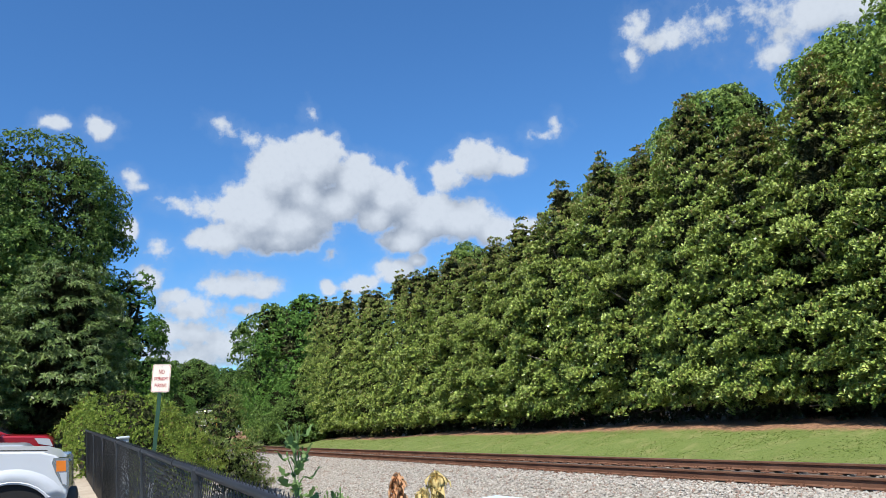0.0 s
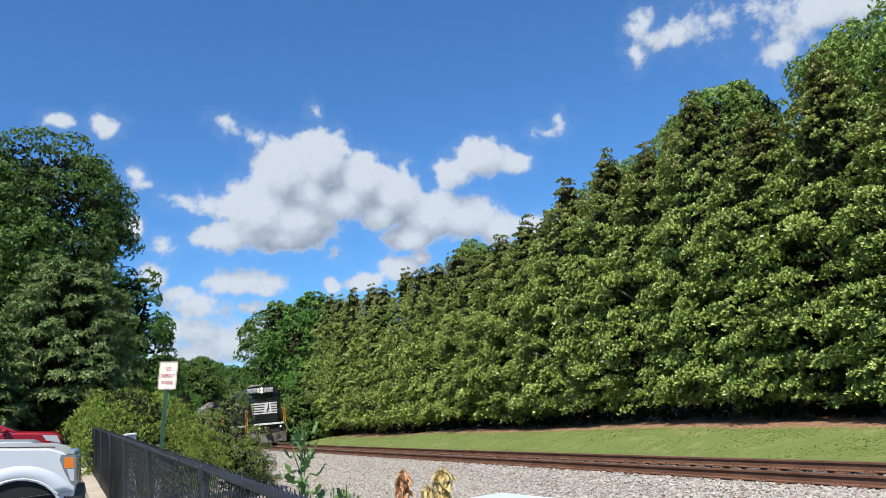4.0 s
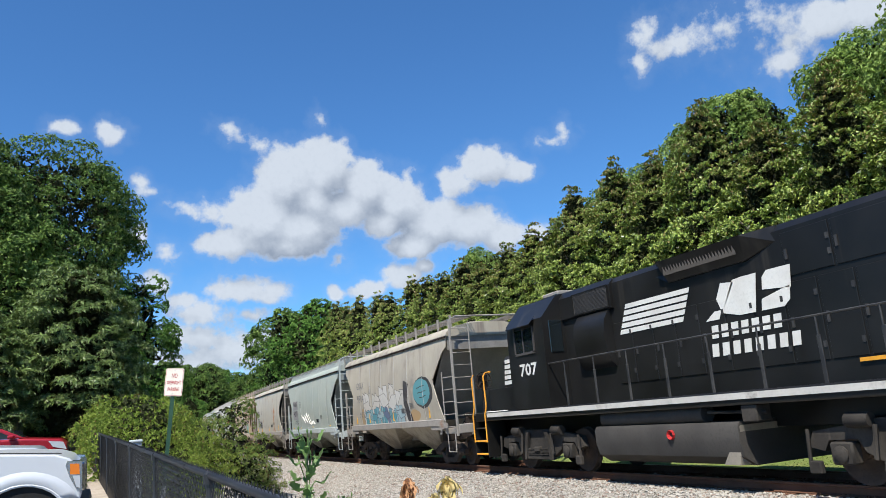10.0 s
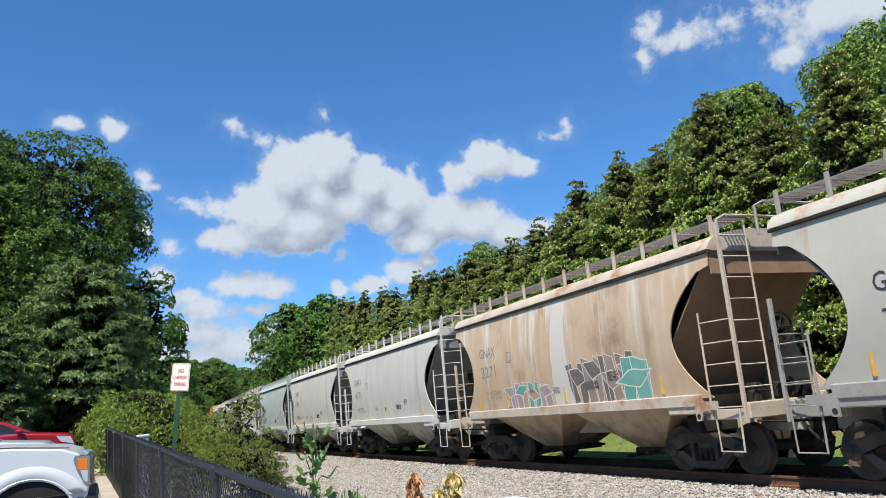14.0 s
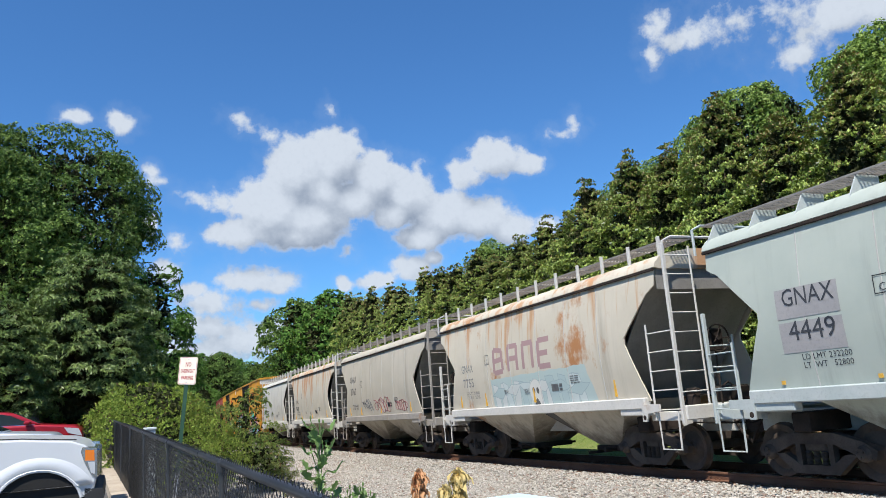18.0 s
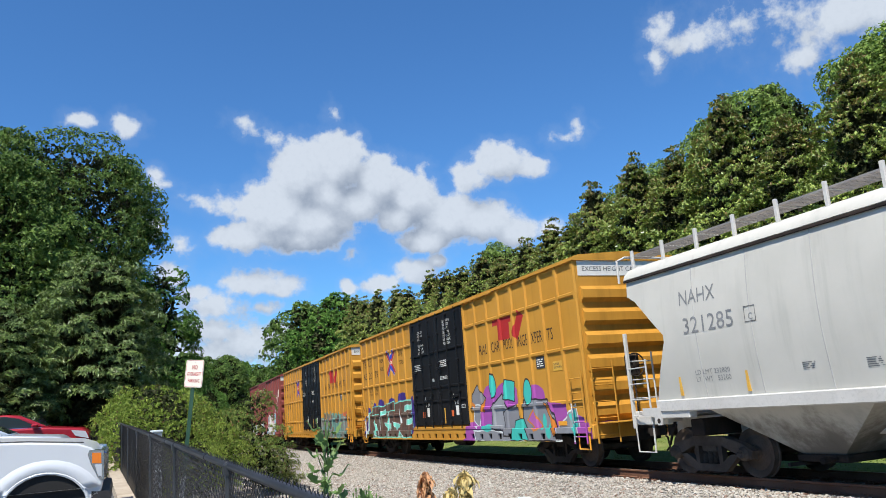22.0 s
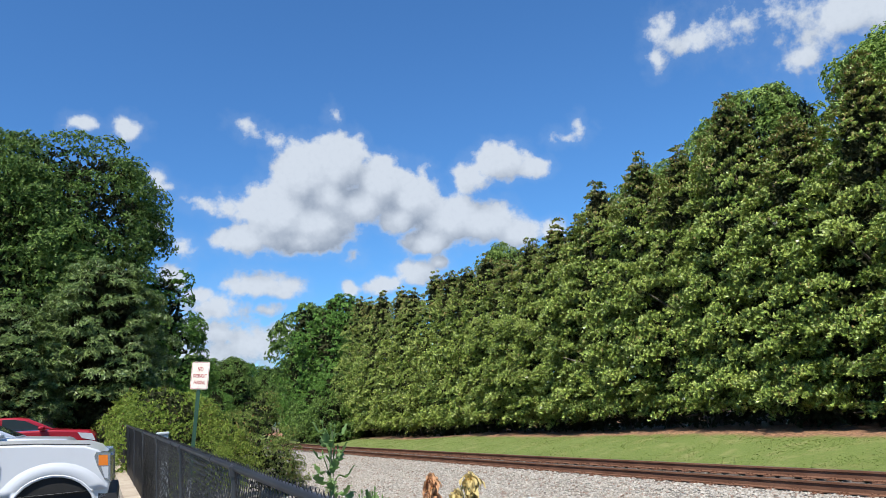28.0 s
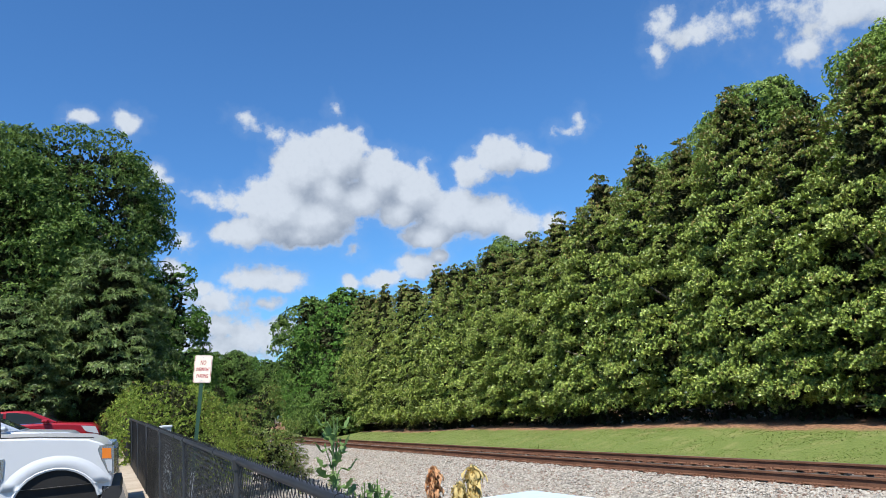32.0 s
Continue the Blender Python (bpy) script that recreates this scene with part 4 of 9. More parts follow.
def crossover(name, label, colour, metal, at, height=1.62):
    car = thing(name, at, label, "car", "parked cars")
    k = height / 1.6
    paint = carpaint(name + "_paint", colour, metal)
    prof = [(0.78, 0.35), (0.86, 0.55), (0.80, 0.78), (0.62, 0.90), (-0.35, 1.03 * k), (-3.2, 1.10 * k), (-3.75, 1.04 * k), (-3.85, 0.70), (-3.80, 0.40)]
    low = arch(-2.75, 0.34, 0.39, 0.36) + [(-2.3, 0.28), (-0.45, 0.28)] + arch(0.0, 0.34, 0.39, 0.36) + [(0.5, 0.30)]
    soften(part("body", Shape().prism(prof + low, "y", -0.92, 0.92), paint, car), 0.07, 4)
    roofp = [(-0.30, 1.02 * k), (-1.05, 1.50 * k), (-1.45, 1.59 * k), (-2.4, 1.60 * k), (-3.1, 1.50 * k), (-3.65, 1.08 * k)]
    soften(part("roof", Shape().prism(roofp, "y", -0.76, 0.76), paint, car), 0.08, 4)
    for sy in (-1, 1):
        part("side_window", Shape().prism([(-0.62, 1.07 * k), (-1.15, 1.43 * k), (-1.5, 1.52 * k), (-1.75, 1.53 * k), (-1.78, 1.09 * k)], "y", sy * 0.755, sy * 0.775), CABGLASS, car)
        part("side_window", Shape().prism([(-1.86, 1.09 * k), (-1.83, 1.53 * k), (-2.5, 1.52 * k), (-2.95, 1.42 * k), (-3.15, 1.12 * k)], "y", sy * 0.755, sy * 0.775), CABGLASS, car)
        part("window_trim", Shape().tube([(-0.50, sy * 0.79, 1.04 * k), (-1.8, sy * 0.79, 1.07 * k), (-3.3, sy * 0.79, 1.10 * k)], 0.012, 5), CHROME, car)
        part("mirror", Shape().box(-0.78, -0.58, sy * 0.88, sy * 1.08, 1.06 * k, 1.20 * k, 0.05), paint, car)
        lamp = part("headlight", Shape().prism([(0.80, 0.68), (0.70, 0.82), (0.30, 0.86), (0.42, 0.74)], "y", sy * 0.70, sy * 0.935), CLEAR, car)
        part("lamp_marker", Shape().box(0.44, 0.36, sy * 0.925, sy * 0.94, 0.76, 0.83), REDLENS, lamp)
        part("tail_light", Shape().box(-3.86, -3.55, sy * 0.72, sy * 0.935, 0.78, 0.95, 0.03), REDLENS, car)
        for cx in (0.0, -2.75):
            part("wheel_well", Shape().disc([(sy * 0.5, 0.01), (sy * 0.5, 0.385), (sy * 0.91, 0.385)], "y", (cx, 0, 0.345), 18), WELL, car)
            road_wheel(car, cx, sy * 0.80, 0.335, sy)
    part("windscreen", Shape().slab((-0.40, -0.70, 1.06 * k), (-0.40, 0.70, 1.06 * k), (-1.08, 0.66, 1.50 * k), (-1.08, -0.66, 1.50 * k), (0.012, 0, 0.02)), CABGLASS, car)
    part("grille", Shape().box(0.80, 0.88, -0.5, 0.5, 0.45, 0.70, 0.03), TRIM, car)
    # tall bonnet and waist under a low roof
    for ob in car.children:
        for v in ob.data.vertices:
            if v.co.z > 0.6 and ob.name.split(".")[0] not in ("wheel_well", "wheel"):
                v.co.z += 0.22 * max(0.0, min(1.0, (v.co.z - 0.6) / 0.25)) * max(0.0, 1.62 - v.co.z)
    return car


pickup()
crossover("crossover_car", "silver crossover parked beyond the pickup truck", (0.62, 0.66, 0.70), 0.5, pose(-1.88, 20.1, lot_z(19.9), 1.7, 0, 0), 1.58)
crossover("red_car", "dark red crossover parked in the tree shade", (0.34, 0.012, 0.022), 0.2, pose(-1.74, 27.4, lot_z(27.2), 1.7, 0, 0), 1.60)

# ---- utility boxes ----
PALEBLUE = surface("pale_blue_plastic", (0.50, 0.66, 0.80), (0.55, 0.70, 0.83), 1.5, 0.45, fine=20, bump=0.03)
GREENGREY = surface("grey_cabinet", (0.42, 0.47, 0.48), (0.48, 0.52, 0.53), 2.0, 0.6, fine=20, bump=0.05)
box_ = thing("utility_box", pose(1.58, 3.12, ground_z(1.6, 3.1), 0, 0, 4), "pale blue plastic utility box with a flat lid", "utility box")
zt = 1.165 - ground_z(1.6, 3.1)
soften(part("cabinet", Shape().box(-0.28, 0.28, -0.36, 0.36, -0.1, zt - 0.06), PALEBLUE, box_), 0.02)
soften(part("lid", Shape().box(-0.31, 0.31, -0.40, 0.40, zt - 0.06, zt), PALEBLUE, box_), 0.015)
box2 = thing("utility_cabinet", pose(0.60, 15.9, ground_z(0.6, 15.9), 0, 0, 8), "small grey utility cabinet behind the fence", "utility box")
soften(part("cabinet", Shape().box(-0.09, 0.09, -0.1, 0.1, -0.1, 1.60 - ground_z(0.6, 15.9)), GREENGREY, box2), 0.02)
soften(part("lid", Shape().box(-0.105, 0.105, -0.12, 0.12, 1.60 - ground_z(0.6, 15.9), 1.655 - ground_z(0.6, 15.9)), GREENGREY, box2), 0.02)

# ---- weeds by the gravel ----
THISTLE = leaf_material("thistle_leaf", (0.075, 0.140, 0.045), (0.14, 0.235, 0.075), (0.25, 0.35, 0.13), 0.5, None, 0.3)
DRY = leaf_material("dry_leaf", (0.40, 0.28, 0.12), (0.60, 0.47, 0.20), (0.76, 0.67, 0.36), 0.7, (0.36, 0.15, 0.07), 0.3)
BROWNDRY = leaf_material("brown_dry_leaf", (0.38, 0.18, 0.08), (0.56, 0.31, 0.16), (0.70, 0.48, 0.28), 0.7, None, 0.3)
STEM = surface("weed_stem", (0.10, 0.15, 0.06), (0.14, 0.19, 0.08), 8.0, 0.7, fine=60, bump=0.1)


def lobed_leaf(s, base, way, length, width, rng, droop=0.5, lobes=4):
    """A toothed leaf blade that bends down along its length."""
    way = Vector(way).normalized()
    side = way.cross(Vector((0, 0, 1))).normalized()
    pts, n = [], lobes * 2 + 1
    mid = []
    for k in range(n + 1):
        u = k / n
        mid.append(Vector(base) + way * length * u + Vector((0, 0, -droop * length * u * u + 0.02 * math.sin(9 * u))))
    left, right = [], []
    for k, p in enumerate(mid):
        u = k / n
        w = width * math.sin(math.pi * min(0.98, 0.12 + 0.86 * u)) * (1.0 if k % 2 else 0.5) * rng.uniform(0.8, 1.2)
        up = Vector((0, 0, 0.3 * w))
        left.append(p + side * w + up)
        right.append(p - side * w + up)
    vs = mid + left + right
    m = len(mid)
    fs = []
    for k in range(m - 1):
        fs.append((k, k + 1, m + k + 1, m + k))
        fs.append((k, 2 * m + k, 2 * m + k + 1, k + 1))
    s.add(vs, fs)


def thistle(at, height, seed, label, leaf_len=0.2):
    rng = random.Random(seed)
    w = thing("tall_weed", at, label, "weed", "weeds beside the fence")
    pts = [(0.02 * math.sin(k), 0.02 * math.cos(2 * k), height * k / 7) for k in range(8)]
    part("stem", Shape().tube(pts, [0.012 - 0.0011 * k for k in range(8)], 6), STEM, w, smooth=True)
    for k in range(44):
        u = 0.12 + 0.86 * k / 43
        a = 2.4 * k
        s = Shape()
        ln = leaf_len * (1.15 - 0.75 * u) * rng.uniform(0.8, 1.2)
        lobed_leaf(s, (0.01 * math.cos(a), 0.01 * math.sin(a), height * u), (math.cos(a), math.sin(a), 0.45 + 0.5 * u), ln, ln * 0.23, rng, 0.5 - 0.3 * u, 6)
        part("leaf", s.mesh("leaf", tidy=False), THISTLE, w)
    for k in range(9):
        a, z = 1.9 * k, height * (0.86 + 0.16 * rng.random())
        p = (0.07 * math.cos(a) * rng.random(), 0.07 * math.sin(a) * rng.random(), z + 0.03)
        part("flower_bud", Shape().disc([(0, 0.002), (0.009, 0.006), (0.02, 0.005), (0.028, 0.001)], "z", p, 7).tube([(p[0] * 0.3, p[1] * 0.3, z - 0.08), p], 0.003, 4), THISTLE, w)
    return w


thistle(pose(1.07, 4.42, ground_z(1.07, 4.4)), 1.555 - ground_z(1.07, 4.4), 2, "tall green prickly weed with toothed leaves", 0.34)
thistle(pose(1.28, 4.6, ground_z(1.28, 4.6), 4, 3, 60), 1.14 - ground_z(1.28, 4.6), 5, "low leafy green weed", 0.30)
thistle(pose(1.38, 4.75, ground_z(1.38, 4.75), -3, 3, 160), 1.13 - ground_z(1.38, 4.75), 6, "low leafy green weed", 0.30)


def withered(at, height, seed, mat, label, width=0.14):
    rng = random.Random(seed)
    w = thing("withered_plant", at, label, "dead plant", "withered plants beside the gravel")
    part("stem", Shape().tube([(0, 0, 0), (0.02, 0.01, height * 0.6), (0.0, 0.03, height)], 0.012, 6), BARK, w)
    for k in range(110):
        a, z = rng.uniform(0, 6.28), height * (1 - 0.13 * rng.random() ** 1.3)
        s = Shape()
        n = 7
        vs = []
        d = Vector((math.cos(a), math.sin(a), 0))
        q = Vector((-math.sin(a), math.cos(a), 0))
        curl = rng.uniform(1.5, 3.5)
        ln = width * rng.uniform(0.5, 1.25)
        for i in range(n):
            u = i / (n - 1)
            c = Vector((0, 0, z)) + d * ln * math.sin(curl * u) / curl * 1.6 - Vector((0, 0, ln * (1 - math.cos(curl * u)) / curl * 1.4))
            ww = ln * 0.20 * math.sin(math.pi * min(0.95, 0.15 + 0.8 * u))
            cr = 0.5 + 0.5 * math.sin(5 * u + k)
            jit = Vector((rng.uniform(-.007, .007), rng.uniform(-.007, .007), rng.uniform(-.007, .007)))
            vs += [c - q * ww + Vector((0, 0, 0.018 * cr)) + jit, c + Vector((0, 0, -0.018 * cr)), c + q * ww + Vector((0, 0, 0.018 * (1 - cr))) - jit]
        fs = []
        for i in range(n - 1):
            for j in range(2):
                fs.append((3 * i + j, 3 * i + j + 1, 3 * i + j + 4, 3 * i + j + 3))
        s.add(vs, fs)
        part("curled_leaf", s.mesh("curled_leaf", "all", tidy=False), mat, w)
    return w


withered(pose(1.50, 3.98, ground_z(1.5, 4.0)), 1.285 - ground_z(1.5, 4.0), 3, BROWNDRY, "withered brown plant with curled leaves", 0.050)
withered(pose(1.72, 3.96, ground_z(1.7, 3.95)), 1.275 - ground_z(1.7, 3.95), 4, DRY, "withered yellow plant with curled leaves", 0.060)
withered(pose(1.61, 3.9, ground_z(1.6, 3.9)), 1.20 - ground_z(1.6, 3.9), 8, DRY, "withered yellow plant with curled leaves", 0.050)
# small sprigs on the gravel beside the shrubs
sprig_rng = random.Random(12)
for k in range(9):
    x, y = sprig_rng.uniform(4.3, 5.6), sprig_rng.uniform(22.5, 27.0)
    t = copy_thing(briar, pose(x, y, ground_z(x, y) - 0.03, 0, 0, 40 * k))
    q = sprig_rng.uniform(0.08, 0.17)
    t.scale = (q, q, q)
    tagged(t, "small green sprig growing in the gravel", "weed", "sprigs in the gravel")


# ---- the train: materials ----
def sprayed_shapes(nt, co, col, shapes):
    """Sprayed outlines filled with a tone: each (tone, line, width of the line, corners of a convex shape, or centre and half sizes of an oval)."""
    if not shapes:
        return col
    wob = put(nt, "ShaderNodeTexNoise", Vector=co, Scale=2.2, Detail=2.0).outputs["Color"]
    p = nt.nodes.new("ShaderNodeVectorMath")
    p.operation = "MULTIPLY_ADD"
    nt.links.new(wob, p.inputs[0])
    p.inputs[1].default_value = (0, 0.12, 0.12)
    nt.links.new(co, p.inputs[2])
    worn = math_node(nt, "MULTIPLY_ADD", ramp(nt, noise_of(nt, co, 3.0, 6.0, 0.7), 0.25, 0.5), 0.15, 0.83)
    for tone, line, wide, pts in shapes:
        d = None
        if len(pts) == 4 and not isinstance(pts[0], tuple):
            k = nt.nodes.new("ShaderNodeVectorMath")
            k.operation = "MULTIPLY_ADD"
            nt.links.new(p.outputs[0], k.inputs[0])
            k.inputs[1].default_value = (0, 1 / pts[2], 1 / pts[3])
            k.inputs[2].default_value = (0, -(pts[0] + 0.06) / pts[2], -(pts[1] + 0.06) / pts[3])
            ln = nt.nodes.new("ShaderNodeVectorMath")
            ln.operation = "LENGTH"
            nt.links.new(k.outputs[0], ln.inputs[0])
            d = math_node(nt, "MULTIPLY", math_node(nt, "SUBTRACT", ln.outputs["Value"], 1.0), min(pts[2], pts[3]))
        else:
            cy, cz = sum(q[0] for q in pts) / len(pts), sum(q[1] for q in pts) / len(pts)
            for a, b in zip(pts, pts[1:] + pts[:1]):
                ny, nz = b[1] - a[1], a[0] - b[0]
                n = math.hypot(ny, nz)
                ny, nz = ny / n, nz / n
                if (cy - a[0]) * ny + (cz - a[1]) * nz > 0:
                    ny, nz = -ny, -nz
                dot = nt.nodes.new("ShaderNodeVectorMath")
                dot.operation = "DOT_PRODUCT"
                nt.links.new(p.outputs[0], dot.inputs[0])
                dot.inputs[1].default_value = (0, ny, nz)
                e = math_node(nt, "SUBTRACT", dot.outputs["Value"], (a[0] + 0.06) * ny + (a[1] + 0.06) * nz)
                d = e if d is None else math_node(nt, "MAXIMUM", d, e)
        if line:
            col = blend(nt, math_node(nt, "MULTIPLY", ramp(nt, d, wide + 0.006, wide - 0.006), worn), col, line)
        col = blend(nt, math_node(nt, "MULTIPLY", ramp(nt, d, 0.006, -0.006), worn), col, tone)
    return col


def wild_letters(y0, y1, z0, z1, tones, line, wide, seed, count, accent=None):
    """Slanted, pointed letter strokes side by side, overlapping, from y1 (first letter) down to y0."""
    rng = random.Random(seed)
    step_y = (y1 - y0) / count
    high = z1 - z0
    out = []
    for i in range(count):
        c = y1 - step_y * (i + 0.5)
        top = z0 + high * rng.uniform(0.80, 1.0)
        for side in (1, -1):
            lean, w = rng.uniform(-0.28, 0.28) * step_y, step_y * rng.uniform(0.16, 0.26)
            m = c + side * step_y * rng.uniform(0.20, 0.30)
            out.append((rng.choice(tones), line, wide, [(m + w, z0 - 0.05), (m - w * 0.8, z0 - 0.02), (m - w * 0.7 - lean, top - rng.uniform(0, 0.15) * high), (m + w * 1.25 - lean, top)]))
        za = z0 + high * rng.uniform(0.35, 0.62)
        k = rng.choice((-1, 1))
        out.append((rng.choice(tones), line, wide, [(c + k * step_y * 0.55, za + 0.20 * high), (c + k * step_y * 0.1, za - 0.16 * high), (c - k * step_y * 0.58, za - 0.02), (c - k * step_y * 0.1, za + 0.24 * high)]))
        if accent:
            b = c + rng.uniform(-0.3, 0.3) * step_y
            out.append((accent, None, 0, [(b + 0.16 * step_y, za - 0.1 * high), (b - 0.05 * step_y, za - 0.32 * high), (b - 0.2 * step_y, za + 0.06 * high)]))
    return tuple(out)


def block_letters(strokes, y, z, wide, tall, pitch, w, tone):
    """Plain sprayed capitals as straight marks; strokes for each letter run in a unit square."""
    out = []
    for i, letter in enumerate(strokes):
        for a, b, c, d in letter:
            out.append(((y - i * pitch - a * wide, z + b * tall), (y - i * pitch - c * wide, z + d * tall), w, tone))
    return tuple(out)


def painted(name, base, second, rough=0.5, stain=None, cut=(0.55, 0.72), streak=None, streak_cut=(0.56, 0.74), metal=0.0, marks=(), gloss=0.18, shapes=(), dirt=0.0):
    """Car paint with dirt, rust patches and streaks, and sprayed shapes between bounds (y0, y1, z0, z1)."""
    base, second = (tuple(0.88 * c for c in k) for k in (base, second))
    m, nt, bs = nodes_of(name)
    co = nt.nodes.new("ShaderNodeTexCoord").outputs["Object"]
    sep = put(nt, "ShaderNodeSeparateXYZ", Vector=co)
    y, z = sep.outputs[1], sep.outputs[2]
    n1 = noise_of(nt, co, 0.7, 5.0)
    n2 = noise_of(nt, co, 22.0, 3.0)
    col = blend(nt, ramp(nt, n1, 0.3, 0.7), base, second)
    grime = noise_of(nt, co, 1.0, 6.0, 0.62, (2.2, 2.2, 0.16))
    col = blend(nt, math_node(nt, "MULTIPLY", ramp(nt, grime, 0.5, 0.8), 0.45), col, tuple(c * 0.45 for c in base))
    if stain:
        n3 = noise_of(nt, co, 0.9, 7.0, 0.68, (1.0, 0.8, 0.55))
        col = blend(nt, ramp(nt, n3, *cut), col, stain)
    if streak:
        n4 = noise_of(nt, co, 1.0, 5.0, 0.6, (2.5, 2.5, 0.14))
        high = ramp(nt, z, 1.9, 3.9)
        col = blend(nt, math_node(nt, "MULTIPLY", ramp(nt, math_node(nt, "MULTIPLY", n4, math_node(nt, "MULTIPLY_ADD", high, 0.25, 0.75)), *streak_cut), 0.85), col, streak)
    for a, b, w, tone in marks:
        ln = math.hypot(b[0] - a[0], b[1] - a[1])
        u = ((b[0] - a[0]) / ln, (b[1] - a[1]) / ln)
        ry, rz = math_node(nt, "SUBTRACT", y, (a[0] + b[0]) / 2), math_node(nt, "SUBTRACT", z, (a[1] + b[1]) / 2)
        along = math_node(nt, "ABSOLUTE", math_node(nt, "ADD", math_node(nt, "MULTIPLY", ry, u[0]), math_node(nt, "MULTIPLY", rz, u[1])))
        across = math_node(nt, "ABSOLUTE", math_node(nt, "SUBTRACT", math_node(nt, "MULTIPLY", rz, u[0]), math_node(nt, "MULTIPLY", ry, u[1])))
        d = math_node(nt, "MAXIMUM", math_node(nt, "SUBTRACT", along, ln / 2), math_node(nt, "SUBTRACT", across, w / 2))
        col = blend(nt, ramp(nt, d, 0.006, -0.006), col, tone)
    col = sprayed_shapes(nt, co, col, shapes)
    if dirt:
        splash = noise_of(nt, co, 1.6, 6.0, 0.68, (1.0, 1.0, 0.5))
        low = math_node(nt, "MULTIPLY_ADD", ramp(nt, z, 1.75, 0.35), 0.42, splash)
        col = blend(nt, math_node(nt, "MULTIPLY", ramp(nt, low, 0.62, 0.95), dirt), col, (0.085, 0.066, 0.050))
    nt.links.new(col, bs.inputs["Base Color"])
    nt.links.new(math_node(nt, "MULTIPLY_ADD", n1, 0.3, rough - 0.15), bs.inputs["Roughness"])
    bs.inputs["Metallic"].default_value = metal
    bs.inputs["Specular IOR Level"].default_value = gloss
    b = put(nt, "ShaderNodeBump", Strength=0.06, Distance=0.01, Height=math_node(nt, "ADD", n2, math_node(nt, "MULTIPLY", n1, 2.0)))
    nt.links.new(b.outputs[0], bs.inputs["Normal"])
    return m


IRON = surface("dark_iron", (0.022, 0.018, 0.016), (0.045, 0.034, 0.028), 2.5, 0.85, 0.0, fine=30, bump=0.3, gloss=0.12)
TRUCKGREY = surface("dusty_truck_iron", (0.044, 0.035, 0.029), (0.092, 0.073, 0.060), 2.5, 0.85, 0.0, fine=30, bump=0.3, gloss=0.15)
WHEEL = surface("wheel_steel", (0.060, 0.045, 0.036), (0.105, 0.078, 0.062), 3.0, 0.75, 0.1, fine=25, bump=0.2, gloss=0.2)
BLACKPAINT = painted("black_paint", (0.011, 0.0108, 0.0105), (0.020, 0.0195, 0.019), 0.34, streak=(0.045, 0.040, 0.034), streak_cut=(0.50, 0.75), gloss=0.3)
RAILBLACK = surface("worn_black_rail", (0.020, 0.020, 0.021), (0.05, 0.048, 0.045), 3.0, 0.5, fine=20, bump=0.1)
GREYTANK = surface("grey_tank", (0.042, 0.039, 0.036), (0.066, 0.061, 0.055), 1.0, 0.75, fine=20, bump=0.2, gloss=0.25, streak=(0.05, 0.045, 0.04))
DUSTY = surface("dusty_black", (0.030, 0.027, 0.024), (0.065, 0.058, 0.050), 1.5, 0.85, 0.0, fine=20, bump=0.35, gloss=0.15, streak=(0.13, 0.11, 0.09))
WHITE = surface("white_paint", (0.70, 0.69, 0.64), (0.62, 0.60, 0.55), 2.0, 0.55, fine=20, bump=0.05)
ORANGE = surface("safety_yellow", (0.80, 0.36, 0.03), (0.66, 0.28, 0.03), 3.0, 0.5, fine=20, bump=0.05)
MESHGREY = surface("radiator_grey", (0.040, 0.036, 0.033), (0.058, 0.053, 0.048), 2.0, 0.8, fine=25, bump=0.1)
DARKGLASS = glass("dark_glass", (0.012, 0.016, 0.018))
LAMP = glow("lit_lamp", (1.0, 0.80, 0.55), 0.8)
HEADLAMP = glow("lit_headlamp", (1.0, 0.80, 0.52), 2.2)
TANDUST = surface("tan_dust", (0.20, 0.175, 0.14), (0.28, 0.25, 0.20), 2.0, 0.9, fine=25, bump=0.2)
SILLWHITE = surface("dirty_white_sill", (0.56, 0.54, 0.49), (0.46, 0.44, 0.40), 1.2, 0.6, fine=20, bump=0.05, stain=(0.24, 0.21, 0.18), stain_scale=1.4, stain_cut=(0.56, 0.74))
LENS = glass("lamp_glass", (0.55, 0.55, 0.52), 0.1)
BLACKINK = surface("black_letters", (0.035, 0.04, 0.05), (0.06, 0.065, 0.075), 4.0, 0.7, fine=20, bump=0, gloss=0.1)
BROWNINK = surface("brown_letters", (0.05, 0.03, 0.02), (0.08, 0.05, 0.03), 4.0, 0.7, fine=20, bump=0, gloss=0.1)
REDINK = surface("red_paint", (0.45, 0.025, 0.025), (0.35, 0.03, 0.03), 4.0, 0.6, fine=20, bump=0, gloss=0.1)
YELLOWTAPE = surface("yellow_tape", (0.62, 0.36, 0.05), (0.52, 0.29, 0.05), 4.0, 0.5, fine=20, bump=0)
GRATE = surface("walkway_steel", (0.26, 0.24, 0.22), (0.34, 0.31, 0.28), 3.0, 0.6, 0.5, fine=25, bump=0.1)

PLOUGH = surface("plough_steel", (0.10, 0.088, 0.078), (0.16, 0.14, 0.125), 1.5, 0.7, 0.2, fine=20, bump=0.2, stain=(0.10, 0.075, 0.06), stain_scale=1.5)

kept = {}


def once(key, build):
    if key not in kept:
        kept[key] = build()
    return kept[key]


def shared(name, key, build, material, parent, m=None, smooth=False, label=""):
    me = once(key, lambda: build().mesh(name, smooth))
    if not me.materials:
        me.materials.append(material)
    ob = new(name, me)
    ob.parent = parent
    if m is not None:
        ob.matrix_basis = m
    if label:
        tagged(ob, label)
    return ob


SPINNING = []


